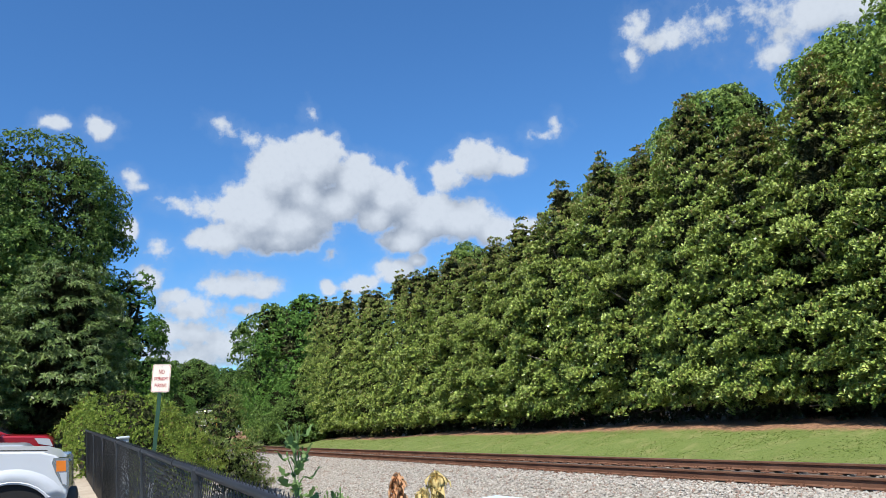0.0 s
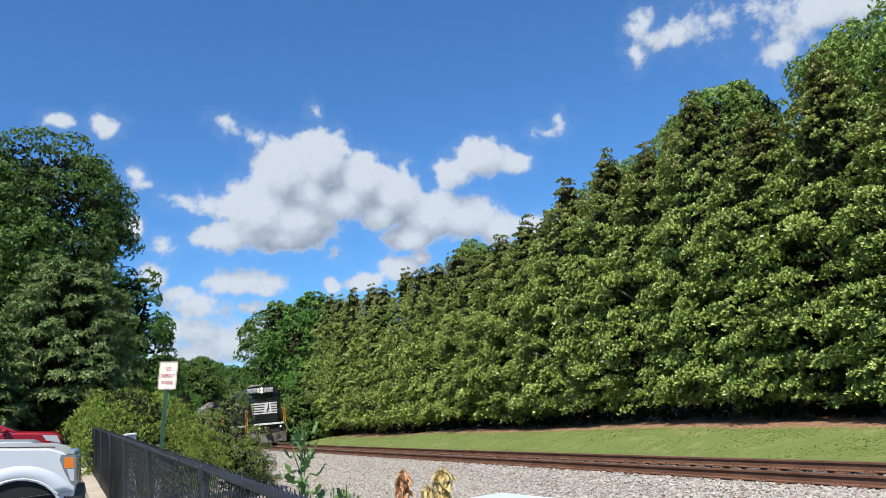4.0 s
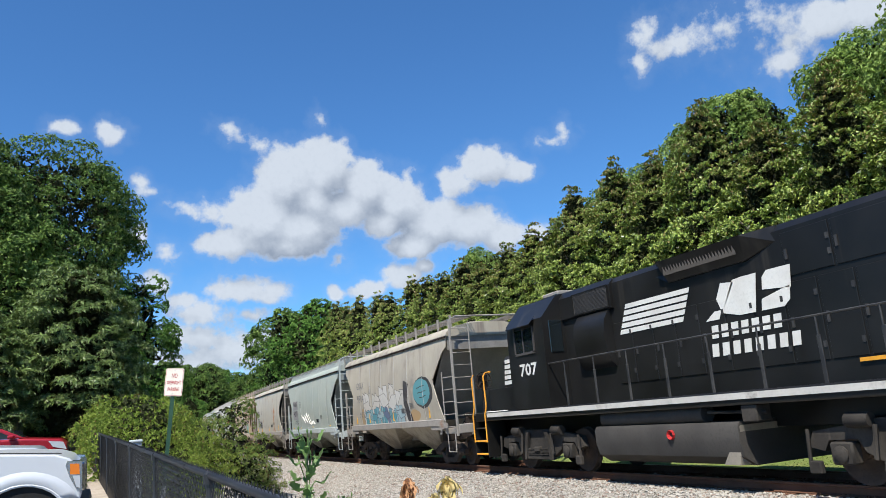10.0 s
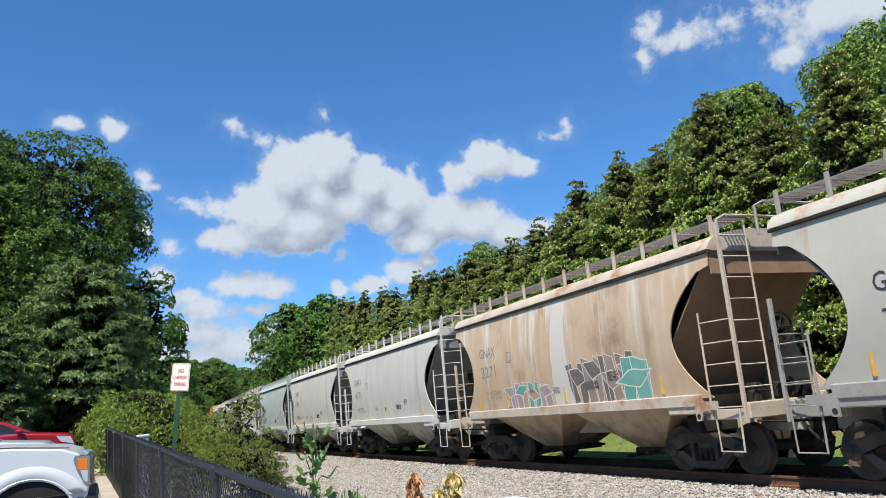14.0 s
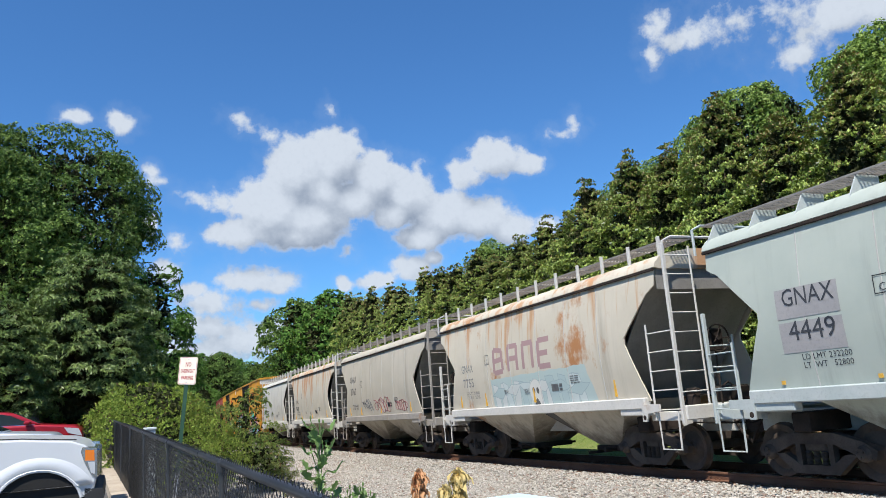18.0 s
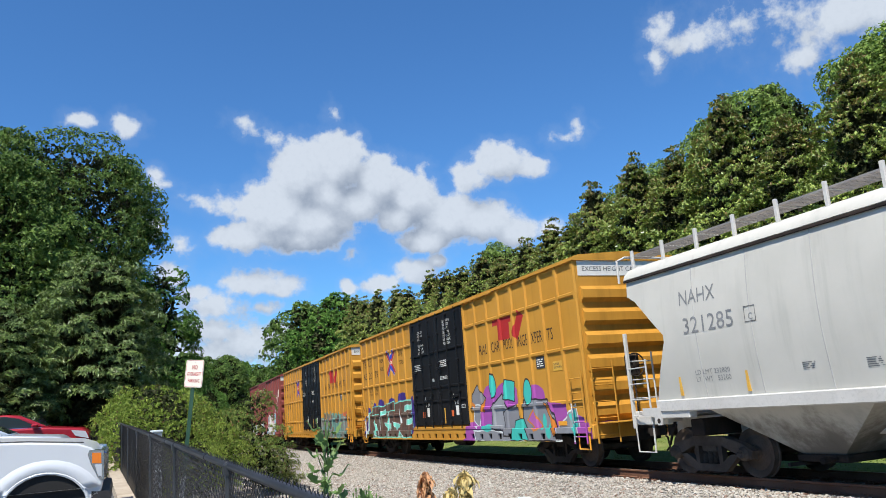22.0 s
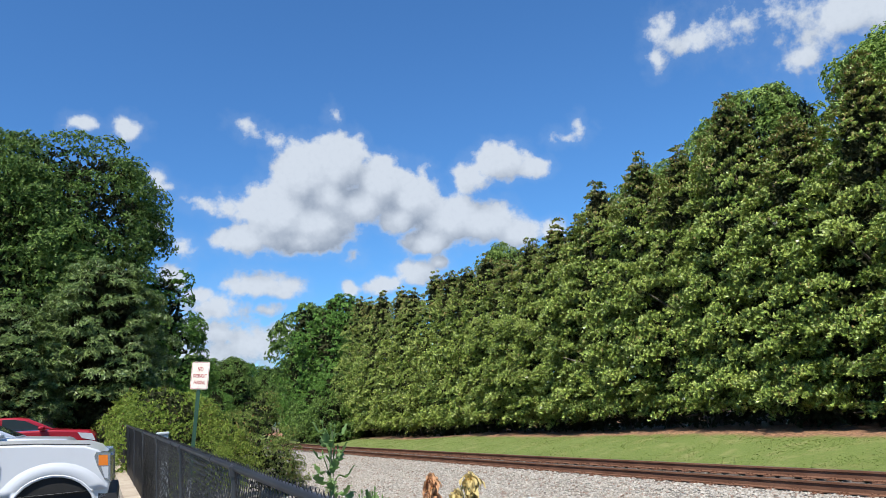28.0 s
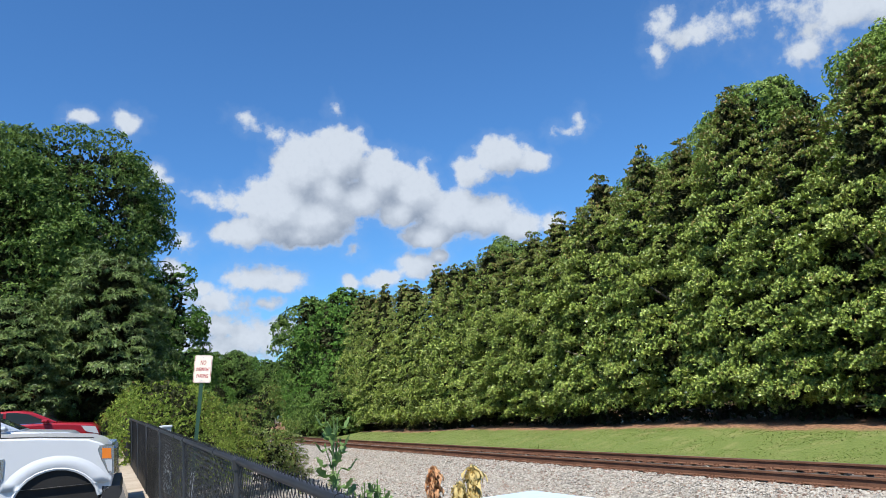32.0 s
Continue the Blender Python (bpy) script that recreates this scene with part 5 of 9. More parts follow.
def wheelset_shape(r):
    s = Shape()
    for sx in (-1, 1):
        s.disc([(sx * 0.82, 0.02), (sx * 0.82, 0.11), (sx * 0.77, 0.13), (sx * 0.755, r * 0.72), (sx * 0.80, r * 0.86), (sx * 0.80, r), (sx * 0.70, r + 0.004), (sx * 0.69, r + 0.028), (sx * 0.665, r + 0.028),
                (sx * 0.665, r * 0.86), (sx * 0.72, r * 0.72), (sx * 0.70, 0.13), (sx * 0.62, 0.10), (sx * 0.62, 0.02)], "x", (0, 0, 0), 28)
        for k in range(3):
            a = 2.1 * k
            s.disc([(sx * 0.821, 0.0), (sx * 0.835, 0.02), (sx * 0.80, 0.02)], "x", (0, 0.06 * math.cos(a), 0.06 * math.sin(a)), 6)
    s.disc([(-0.65, 0.085), (0.65, 0.085)], "x", (0, 0, 0), 10)
    return s


def spring_shape():
    s = Shape()
    prof = []
    for k in range(11):
        prof += [(0.02 * k, 0.062), (0.02 * k + 0.01, 0.046)]
    return s.disc(prof, "z", (0, 0, 0.26), 10)


def side_frame_shape():
    s = Shape()
    s.prism([(-1.16, .50), (-.92, .63), (-.42, .76), (.42, .76), (.92, .63), (1.16, .50), (1.12, .36), (.80, .42), (.40, .58), (-.40, .58), (-.80, .42), (-1.12, .36)], "x", -0.07, 0.07)
    s.prism([(-.80, .42), (-.60, .43), (-.30, .25), (.30, .25), (.60, .43), (.80, .42), (.42, .11), (-.42, .11)], "x", -0.065, 0.065)
    s.box(-0.06, 0.06, -0.37, -0.27, 0.24, 0.60)
    s.box(-0.06, 0.06, 0.27, 0.37, 0.24, 0.60)
    return s


def bearing_shape():
    s = Shape()
    s.disc([(0.05, 0.13), (-0.05, 0.13), (-0.08, 0.10), (-0.12, 0.085), (-0.12, 0.01)], "x", (0, 0, 0), 12)
    for k in range(3):
        s.disc([(-0.11, 0.018), (-0.14, 0.018), (-0.14, 0.001)], "x", (0, 0.055 * math.cos(2.1 * k + .5), 0.055 * math.sin(2.1 * k + .5)), 6)
    return s


def freight_truck(car, y, colour=None, wb=1.85):
    mat = colour or IRON
    bol = shared("truck_bolster", ("bolster", mat.name), lambda: Shape().box(-1.05, 1.05, -0.22, 0.22, 0.46, 0.70, 0.03), mat, car, pose(0, y, 0))
    for sx in (-1, 1):
        shared("side_frame", ("frame", mat.name), side_frame_shape, mat, bol, pose(sx * 1.02, 0, 0), smooth=True)
        for dy in (-0.15, 0.0, 0.15):
            if sx < 0:
                shared("spring", ("spring", mat.name), spring_shape, mat, bol, pose(sx * 1.03, dy, 0), smooth=True)
        for k in (-1, 1):
            shared("bearing_cap", ("bearing", mat.name), bearing_shape, mat, bol, pose(sx * 1.05, k * wb / 2, 0.45, 0, 0, 0 if sx < 0 else 180), smooth=True)
    for k in (-1, 1):
        ws = shared("wheelset", "wheelset", lambda: wheelset_shape(0.445), WHEEL, bol, pose(0, k * wb / 2, 0.447), smooth=True)
        SPINNING.append((ws, car, Vector((0, k * wb / 2, 0.447)), y + k * wb / 2, 0.445))
    for k in (-1, 1):
        shared("brake_beam", ("beam", k), lambda: Shape().box(-0.8, 0.8, k * 0.42 - 0.05, k * 0.42 + 0.05, 0.30, 0.38, 0.01), IRON, bol)
    return bol


def coupler(car, y, d):
    s = Shape()
    s.box(-0.11, 0.11, y, y + d * 0.35, 0.74, 0.98, 0.02)
    s.prism([(-0.19, y + d * 0.33), (0.13, y + d * 0.33), (0.16, y + d * 0.52), (0.05, y + d * 0.60), (-0.02, y + d * 0.48), (-0.17, y + d * 0.56)], "z", 0.70, 1.02)
    part("coupler", s, IRON, car)
    s = Shape()
    s.tube([(0.32, y + d * 0.05, 0.80), (0.33, y + d * 0.30, 0.62), (0.22, y + d * 0.48, 0.42), (0.05, y + d * 0.58, 0.36)], 0.022, 6)
    part("air_hose", s, IRON, car)


def ladder(car, mat, a, b, z0, z1, rungs, name="ladder", lean=(0, 0), r=0.014, stile=0.021, inner_only=False):
    """Stiles at plan points a and b (or at b alone, where a post stands at a), and rungs between them."""
    s = Shape()
    for q in ((b,) if inner_only else (a, b)):
        s.tube([(q[0], q[1], z0), (q[0] + lean[0], q[1] + lean[1], z1)], stile, 6)
    lad = part(name, s, mat, car)
    for i in range(rungs):
        u = (i + 0.5) / rungs
        z = z0 + (z1 - z0) * u
        o = (lean[0] * u, lean[1] * u)
        part("rung", Shape().tube([(a[0] + o[0], a[1] + o[1], z), (b[0] + o[0], b[1] + o[1], z)], r, 5), mat, lad)
    return lad


def brake_wheel(car, mat, x, y, z):
    s = Shape()
    ring = [(x + 0.27 * math.cos(a * math.pi / 9), y, z + 0.27 * math.sin(a * math.pi / 9)) for a in range(19)]
    s.tube(ring, 0.018, 6)
    for k in range(5):
        a = 1.257 * k
        s.tube([(x, y + 0.03, z), (x + 0.27 * math.cos(a), y, z + 0.27 * math.sin(a))], 0.014, 5)
    s.disc([(-0.02, 0.05), (0.10, 0.05)], "y", (x, y, z), 10)
    part("brake_wheel", s, mat, car)


# ---- covered hopper ----
def hop_bulge(z):
    u = (z - 1.42) / 2.65
    return 1.50 + 0.115 * math.sin(math.pi * min(max(u * 0.95 + 0.05, 0), 1))


def hop_cut(style):
    if style == "oval":
        def cut(z):
            if z > 3.72:
                return 5.62
            u = min(max((z - 1.42) / 2.3, 0), 1)
            return 5.55 - 1.12 * math.sin(math.pi * (0.06 + 0.90 * u)) ** 0.8
    else:
        def cut(z):
            pts = ((1.42, 5.05), (2.62, 4.50), (2.76, 4.50), (3.56, 5.34), (3.70, 5.60), (4.10, 5.62))
            for (a, p), (b, q) in zip(pts, pts[1:]):
                if z <= b:
                    return p + (q - p) * (z - a) / (b - a)
            return 5.62
    return cut


def hopper_side(style):
    cut = hop_cut(style)
    s = Shape()
    zs = sorted({1.42 + 2.65 * k / 26 for k in range(27)} | {2.62, 2.76, 3.56, 3.70})
    n = 15
    for o in (0.0, 0.03):
        for z in zs:
            c = cut(z)
            for j in range(n):
                s.v.append((-hop_bulge(z) + o, -c + 2 * c * j / (n - 1), z))
    rows_, lay = len(zs), len(zs) * n
    for k in range(rows_ - 1):
        for j in range(n - 1):
            a = k * n + j
            s.f.append((a, a + 1, a + n + 1, a + n))
            s.f.append((lay + a, lay + a + n, lay + a + n + 1, lay + a + 1))
        s.f.append((k * n, k * n + n, lay + k * n + n, lay + k * n))
        e = k * n + n - 1
        s.f.append((e, lay + e, lay + e + n, e + n))
    return s


def hopper_roof():
    s = Shape()
    prof = [(-1.53, 4.07), (-1.50, 4.16), (-1.38, 4.28), (-1.1, 4.38), (-0.6, 4.46), (0, 4.48), (0.6, 4.46), (1.1, 4.38), (1.38, 4.28), (1.50, 4.16), (1.53, 4.07), (1.40, 4.04), (-1.40, 4.04)]
    s.loft([[(x, y, z) for x, z in prof] for y in (-5.68, -2, 2, 5.68)])
    return s


def slope_sheet(d):
    s = Shape()
    a = [(-1.46, d * 5.6, 4.0), (1.46, d * 5.6, 4.0), (1.46, d * 3.35, 1.45), (-1.46, d * 3.35, 1.45)]
    s.slab(*a, (0, -d * 0.03, 0.02))
    s.slab((-1.46, d * 5.62, 4.05), (1.46, d * 5.62, 4.05), (1.46, d * 5.62, 3.62), (-1.46, d * 5.62, 3.62), (0, -d * 0.03, 0))
    return s


def bay_shape(y):
    s = Shape()
    s.loft([[(-1.46, y - 2.02, 1.44), (1.46, y - 2.02, 1.44), (1.46, y + 2.02, 1.44), (-1.46, y + 2.02, 1.44)],
            [(-0.55, y - 0.42, 0.42), (0.55, y - 0.42, 0.42), (0.55, y + 0.42, 0.42), (-0.55, y + 0.42, 0.42)]])
    return s


def gate_shape(y):
    s = Shape()
    s.box(-0.62, 0.62, y - 0.52, y + 0.52, 0.30, 0.43, 0.02)
    s.tube([(-0.85, y - 0.3, 0.36), (0.85, y - 0.3, 0.36)], 0.03, 8)
    s.tube([(-0.95, y - 0.3, 0.36), (-0.82, y - 0.3, 0.36)], 0.055, 8)
    s.box(-0.9, 0.9, y + 0.42, y + 0.48, 0.24, 0.30)
    return s


def roofwalk_shape(x0, x1):
    s = Shape()
    for k in range(7):
        x = x0 + (x1 - x0) * k / 6
        s.box(x - 0.012, x + 0.012, -5.9, 5.9, 4.60, 4.635)
    for k in range(60):
        y = -5.9 + 11.8 * k / 59
        s.box(x0, x1, y - 0.012, y + 0.012, 4.603, 4.625)
    return s


def hopper(label, paint, inner, frame_mat, style, number, mark="GNAX", marks_mat=None, walk_style="bracket", patch=None, seed=0, roof_paint=None, lines=2.96, gap=0.55, size=1.0):
    rng = random.Random(seed)
    car = thing("hopper_car", pose(0, 0, 0), label, "hopper car", "covered hopper cars")
    side = shared("body_side", (style, paint.name), lambda: hopper_side(style), paint, car, smooth=True)
    shared("body_side", (style, paint.name), lambda: hopper_side(style), paint, car, pose(0, 0, 0, 0, 0, 180), smooth=True)
    roof = shared("roof", ("hroof", (roof_paint or paint).name), hopper_roof, roof_paint or paint, car, smooth=True)
    shared("eave_rail", ("eave", 0), lambda: Shape().box(-1.56, -1.515, -5.66, 5.66, 4.00, 4.055, 0.01), IRON, roof)
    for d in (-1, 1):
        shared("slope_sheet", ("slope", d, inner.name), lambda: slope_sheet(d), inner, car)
    for y in (-2.06, 2.06):
        bay = shared("discharge_bay", ("bay", y, paint.name), lambda: bay_shape(y), paint, car)
        shared("outlet_gate", ("gate", y), lambda: gate_shape(y), IRON, bay, smooth=True)
    for j, y in enumerate((-3.55, -2.15, -0.75, 0.75, 2.15, 3.55)):
        def seam(y=y):
            s = Shape()
            zs = [1.5 + 2.5 * k / 10 for k in range(11)]
            s.loft([[(-hop_bulge(z) - 0.006, y - 0.008, z), (-hop_bulge(z) - 0.006, y + 0.008, z), (-hop_bulge(z) + 0.01, y + 0.02, z), (-hop_bulge(z) + 0.01, y - 0.02, z)] for z in zs])
            return s
        shared("weld_seam", ("seam", y), seam, SEAM, side)
    for sx in (-1, 1):
        shared("side_sill", ("sill", sx, frame_mat.name), lambda: Shape().box(sx * 1.44, sx * 1.63, -4.95, 4.95, 1.27, 1.50, 0.02), frame_mat, car)
    under = shared("centre_sill", ("csill", frame_mat.name), lambda: Shape().box(-0.33, 0.33, -6.05, 6.05, 0.74, 1.12, 0.02), frame_mat, car)
    for d in (-1, 1):
        def end_frame(d=d):
            s = Shape()
            s.box(-1.46, 1.46, d * 5.82, d * 6.0, 1.02, 1.30, 0.02)
            s.box(-1.60, -1.40, d * 4.05, d * 5.05, 1.14, 1.36, 0.02)
            s.box(1.40, 1.60, d * 4.05, d * 5.05, 1.14, 1.36, 0.02)
            s.box(-1.45, -1.32, d * 4.9, d * 5.9, 1.02, 1.2, 0.01)
            s.box(1.32, 1.45, d * 4.9, d * 5.9, 1.02, 1.2, 0.01)
            s.box(-1.3, 1.3, d * 5.2, d * 5.85, 1.14, 1.17)
            return s
        shared("end_frame", ("end", d, frame_mat.name), end_frame, frame_mat, car)
        shared("bolster_beam", ("bbeam", d), lambda: Shape().box(-1.25, 1.25, d * 4.12, d * 4.48, 0.78, 1.10, 0.02), IRON, car)
        for sx in (-1, 1):
            tall = 4.5 if d < 0 or sx > 0 else 2.95
            shared("corner_post", ("post", d, sx, frame_mat.name), lambda: Shape().box(sx * 1.53, sx * 1.45, d * 5.90, d * 5.96, 0.95, tall, 0.01), frame_mat, car)
        def top_rail(d=d):
            s = Shape()
            s.tube([(-1.46, d * 5.93, 4.05), (-1.46, d * 5.93, 4.55), (-1.25, d * 5.93, 4.64), (1.25, d * 5.93, 4.64), (1.46, d * 5.93, 4.55), (1.46, d * 5.93, 4.05)], 0.028, 6)
            return s
        shared("roof_rail", ("rrail", d, frame_mat.name), top_rail, frame_mat, car)
        high, low, n = (4.45, 2.95, 9) if d < 0 else (2.55, 2.35, 4)
        ladder(car, frame_mat, (-1.49, d * 5.95), (-0.84, d * 5.95), 0.98, high, n, inner_only=True)
        ladder(car, frame_mat, (-1.50, d * 5.93), (-1.58, d * 5.22), 1.05, low, 5 if d < 0 else 4, "side_ladder", inner_only=True)
        coupler(car, d * 6.0, d)
        freight_truck(car, d * 4.28, TRUCKGREY)
        shared("cut_lever", ("cut", d), lambda: Shape().tube([(-1.4, d * 6.06, 0.98), (-0.5, d * 6.1, 0.9), (0.0, d * 6.15, 1.0)], 0.016, 5), IRON, car)
        plate = shared("jacking_plate", ("jack", d, frame_mat.name), lambda: Shape().prism([(d * 4.85, 1.36), (d * 5.42, 1.36), (d * 5.42, 1.22), (d * 5.05, 1.18), (d * 4.98, 1.02), (d * 4.86, 1.02)], "x", -1.64, -1.60), frame_mat, car)
        # a dark disc on the solid plate stands in for a shaded hole
        shared("plate_hole", ("hole", d), lambda: Shape().disc([(-1.60, 0.05), (-1.644, 0.05), (-1.644, 0.001)], "x", (0, d * 4.93, 1.10), 12), IRON, plate)
        shared("stirrup_step", ("stirrup", d, frame_mat.name), lambda: Shape().tube([(-1.54, d * 5.25, 1.2), (-1.54, d * 5.27, 0.48), (-1.54, d * 5.82, 0.48), (-1.54, d * 5.84, 1.2)], 0.02, 6), frame_mat, car)
        shared("train_line_hose", ("hose", d), lambda: Shape().tube([(-0.35, d * 6.02, 0.95), (-0.36, d * 6.2, 0.72), (-0.3, d * 6.38, 0.52), (-0.2, d * 6.5, 0.55)], 0.028, 6), IRON, car)
    brake_wheel(car, IRON, -0.55, -6.12, 2.55)
    shared("brake_pipe", "hpipe", lambda: Shape().tube([(-1.2, -5.6, 1.25), (-0.9, -5.5, 1.5), (-0.4, -5.55, 1.45), (0.2, -5.4, 1.7), (0.7, -5.5, 1.3)], 0.022, 6), IRON, car)
    shared("release_valve", "hvalve", lambda: Shape().box(-1.05, -0.85, -5.75, -5.5, 1.18, 1.5, 0.03).disc([(-5.78, 0.02), (-5.78, 0.08), (-5.5, 0.08)], "y", (-0.95, 0, 1.55), 10), IRON, car)
    shared("brake_gear", "gearbox", lambda: Shape().box(-0.72, -0.38, -6.08, -5.92, 2.3, 2.75, 0.03).tube([(-0.55, -6.0, 2.3), (-0.55, -5.98, 1.2)], 0.02, 5).box(-0.1, 0.5, -5.7, -5.2, 1.3, 1.62, 0.04), IRON, car)
    shared("air_cylinder", "cylinder", lambda: Shape().disc([(5.1, 0.02), (5.1, 0.2), (5.65, 0.2), (5.65, 0.02)], "y", (0.35, 0, 1.5), 14).disc([(5.0, 0.02), (5.0, 0.15), (5.6, 0.15), (5.6, 0.02)], "y", (-0.5, 0, 1.42), 12), IRON, car, smooth=True)
    shared("roof_walkway", "walk_near", lambda: roofwalk_shape(-1.22, -0.70), GRATE, roof)
    shared("roof_walkway", "walk_far", lambda: roofwalk_shape(0.70, 1.22), GRATE, roof)
    shared("loading_hatch", ("hatch", paint.name), lambda: Shape().box(-0.36, 0.36, -5.1, 5.1, 4.44, 4.56, 0.03), paint, roof)
    if walk_style == "bracket":
        def bracket():
            return Shape().prism([(-1.44, 4.22), (-1.20, 4.60), (-0.72, 4.60), (-0.72, 4.42), (-1.1, 4.36)], "y", -0.012, 0.012)
    else:
        def bracket():
            return Shape().box(-1.31, -1.25, -0.035, 0.035, 4.28, 4.72, 0.008).tube([(-1.26, 0, 4.6), (-0.7, 0, 4.6)], 0.018, 5)
    for k in range(12):
        y = -5.6 + 11.2 * k / 11
        shared("walkway_bracket", ("br", walk_style, frame_mat.name), bracket, frame_mat, roof, pose(0, y, 0))
    ink = marks_mat or BLACKINK
    side_x = -hop_bulge(2.7) - 0.005

    def lie(z, tall):
        return -max(hop_bulge(z + tall * k / 4) for k in range(5)) - 0.003
    if patch:
        for zz in (lines - 0.10, lines - gap - 0.09):
            s = Shape()
            for k in range(6):
                za, zb = zz - 0.1 + 0.08 * k, zz - 0.02 + 0.08 * k
                xa, xb = -hop_bulge(za) - 0.006, -hop_bulge(zb) - 0.006
                s.quad((xa, 4.08, za), (xa, 2.88, za), (xb, 2.88, zb), (xb, 4.08, zb))
            part("stencil_patch", s, patch, side)
        side_x -= 0.004
    lettering(mark, 0.40 * size, ink, side, (lie(lines, 0.3) - (0.006 if patch else 0), 3.95, lines), width=0.98 * size)
    lettering(number, 0.44 * size, ink, side, (lie(lines - gap, 0.33) - (0.006 if patch else 0), 3.90, lines - gap), width=0.22 * len(number) * size)
    limits = {"3134": ("233100", "52900"), "2760": ("233600", "52400"), "4449": ("232200", "52800"), "321285": ("232800", "53200")}.get(number, ("233500", "52700"))
    lettering("LD LMT %s\nLT  WT   %s" % limits, 0.13, ink, side, (lie(1.75, 0.3), 3.75, 1.92), width=0.9)
    bars(side, ink, side_x + 0.05, -2.2, 2.12, 0.42, 4, 0.022, 0.03, seed)
    bars(side, ink, side_x + 0.03, 0.1, 1.92, 0.30, 5, 0.013, 0.018, seed + 1)
    bars(side, ink, side_x + 0.03, 1.25, 1.95, 0.28, 4, 0.013, 0.018, seed + 2)
    s = Shape()
    for a, b, c, e in ((-1.30, -1.62, 1.80, 1.97), (-1.66, -1.80, 1.80, 1.86), (-1.66, -1.80, 1.89, 1.97)):
        s.box(side_x + 0.035, side_x + 0.05, a, b, c, e)
    part("test_panel", s, ink, side)
    s = Shape()
    for a, b, c, e in ((2.28, 2.02, 2.72, 2.735), (2.28, 2.02, 2.98, 2.995), (2.28, 2.265, 2.72, 2.99), (2.035, 2.02, 2.72, 2.99)):
        s.box(side_x, side_x + 0.015, a, b, c, e)
    pl = part("plate_mark", s, ink, side)
    lettering("C", 0.16, ink, side, (side_x, 2.2, 2.76))
    for y in (4.25, 2.5, -0.35, -3.9):
        part("reflective_strip", Shape().box(-hop_bulge(1.8) - 0.012, -hop_bulge(1.8) + 0.03, y, y - 0.055, 1.56, 1.95 if seed % 2 else 1.62), YELLOWTAPE, side)
    for ob in side.children:
        if ob.name.split(".")[0] in ("lettering", "small_print", "test_panel", "plate_mark"):
            for v in ob.data.vertices:
                v.co.x = -hop_bulge(v.co.z) - (0.012 if patch and v.co.z > 2.2 else 0.007)
    return car


def tag_scrawl(side, mat, y, z, wide, tall, seed, loops, r=0.011):
    """A sprayed scrawl of loops along the car's side."""
    rng = random.Random(seed)
    s, pts, n = Shape(), [], loops * 12
    ph, q = rng.uniform(0, 6), [rng.uniform(0.55, 1.0) for _ in range(loops + 1)]
    for k in range(n + 1):
        u = k / n
        amp = q[min(loops, int(u * loops))]
        yy = y - wide * u + (0.55 + 0.5 * amp) * wide / loops * math.sin(2 * math.pi * loops * u + ph)
        zz = z + tall * (0.5 + 0.5 * amp * math.cos(2 * math.pi * loops * u) + 0.12 * math.sin(5 * u * loops))
        pts.append((-hop_bulge(zz) - 0.004, yy, zz))
    s.tube(pts, r, 4)
    part("scrawl", s.mesh("scrawl", tidy=False), mat, side, "sprayed scrawl")


def hpaint(name, a, b, **k):
    a, b = ((1.03 * c[0], c[1], 0.93 * c[2]) for c in (a, b))
    return painted(name, a, b, 0.6, dirt=0.75, **k)


G_GREY = hpaint("hopper_worn_grey", (0.39, 0.36, 0.315), (0.47, 0.44, 0.385), stain=(0.24, 0.215, 0.185), cut=(0.5, 0.75), streak=(0.20, 0.17, 0.145), streak_cut=(0.50, 0.72),
                shapes=(((0.40, 0.27, 0.14), None, 0, (-2.6, 1.68, 0.5, 0.2)), ((0.36, 0.26, 0.15), None, 0, (3.2, 1.75, 0.35, 0.40)))
                + wild_letters(-2.1, 3.1, 1.5, 2.95, ((0.50, 0.47, 0.42), (0.47, 0.45, 0.40), (0.52, 0.50, 0.46)), (0.085, 0.08, 0.08), 0.02, 11, 5)
                + wild_letters(-1.6, 3.0, 1.45, 2.15, ((0.10, 0.27, 0.31), (0.16, 0.32, 0.36), (0.13, 0.16, 0.24), (0.30, 0.40, 0.42)), (0.09, 0.10, 0.13), 0.02, 12, 6)
                + (((0.045, 0.042, 0.045), None, 0, [(-1.75, 2.95), (-2.25, 2.80), (-1.95, 2.2), (-1.62, 2.1)]), ((0.045, 0.042, 0.045), None, 0, [(-1.62, 2.15), (-1.95, 2.25), (-2.35, 1.52), (-1.85, 1.5)]),
                   ((0.04, 0.04, 0.042), None, 0, (-3.55, 2.42, 0.88, 0.52)), ((0.11, 0.285, 0.31), None, 0, (-3.42, 2.44, 0.76, 0.44)),
                   ((0.05, 0.05, 0.05), None, 0, [(-3.0, 2.60), (-3.75, 2.66), (-3.75, 2.63), (-3.0, 2.57)]), ((0.05, 0.05, 0.05), None, 0, [(-3.1, 2.44), (-3.85, 2.48), (-3.85, 2.45), (-3.1, 2.41)]), ((0.05, 0.05, 0.05), None, 0, [(-3.2, 2.28), (-3.8, 2.32), (-3.8, 2.29), (-3.2, 2.25)])))
G_BLUE = hpaint("hopper_pale_blue", (0.36, 0.415, 0.405), (0.42, 0.47, 0.455), streak=(0.36, 0.36, 0.33), streak_cut=(0.58, 0.8))
G_RUST1 = hpaint("hopper_pale_rust", (0.43, 0.42, 0.385), (0.49, 0.48, 0.44), stain=(0.36, 0.17, 0.075), cut=(0.58, 0.68), streak=(0.36, 0.20, 0.10), streak_cut=(0.54, 0.72))
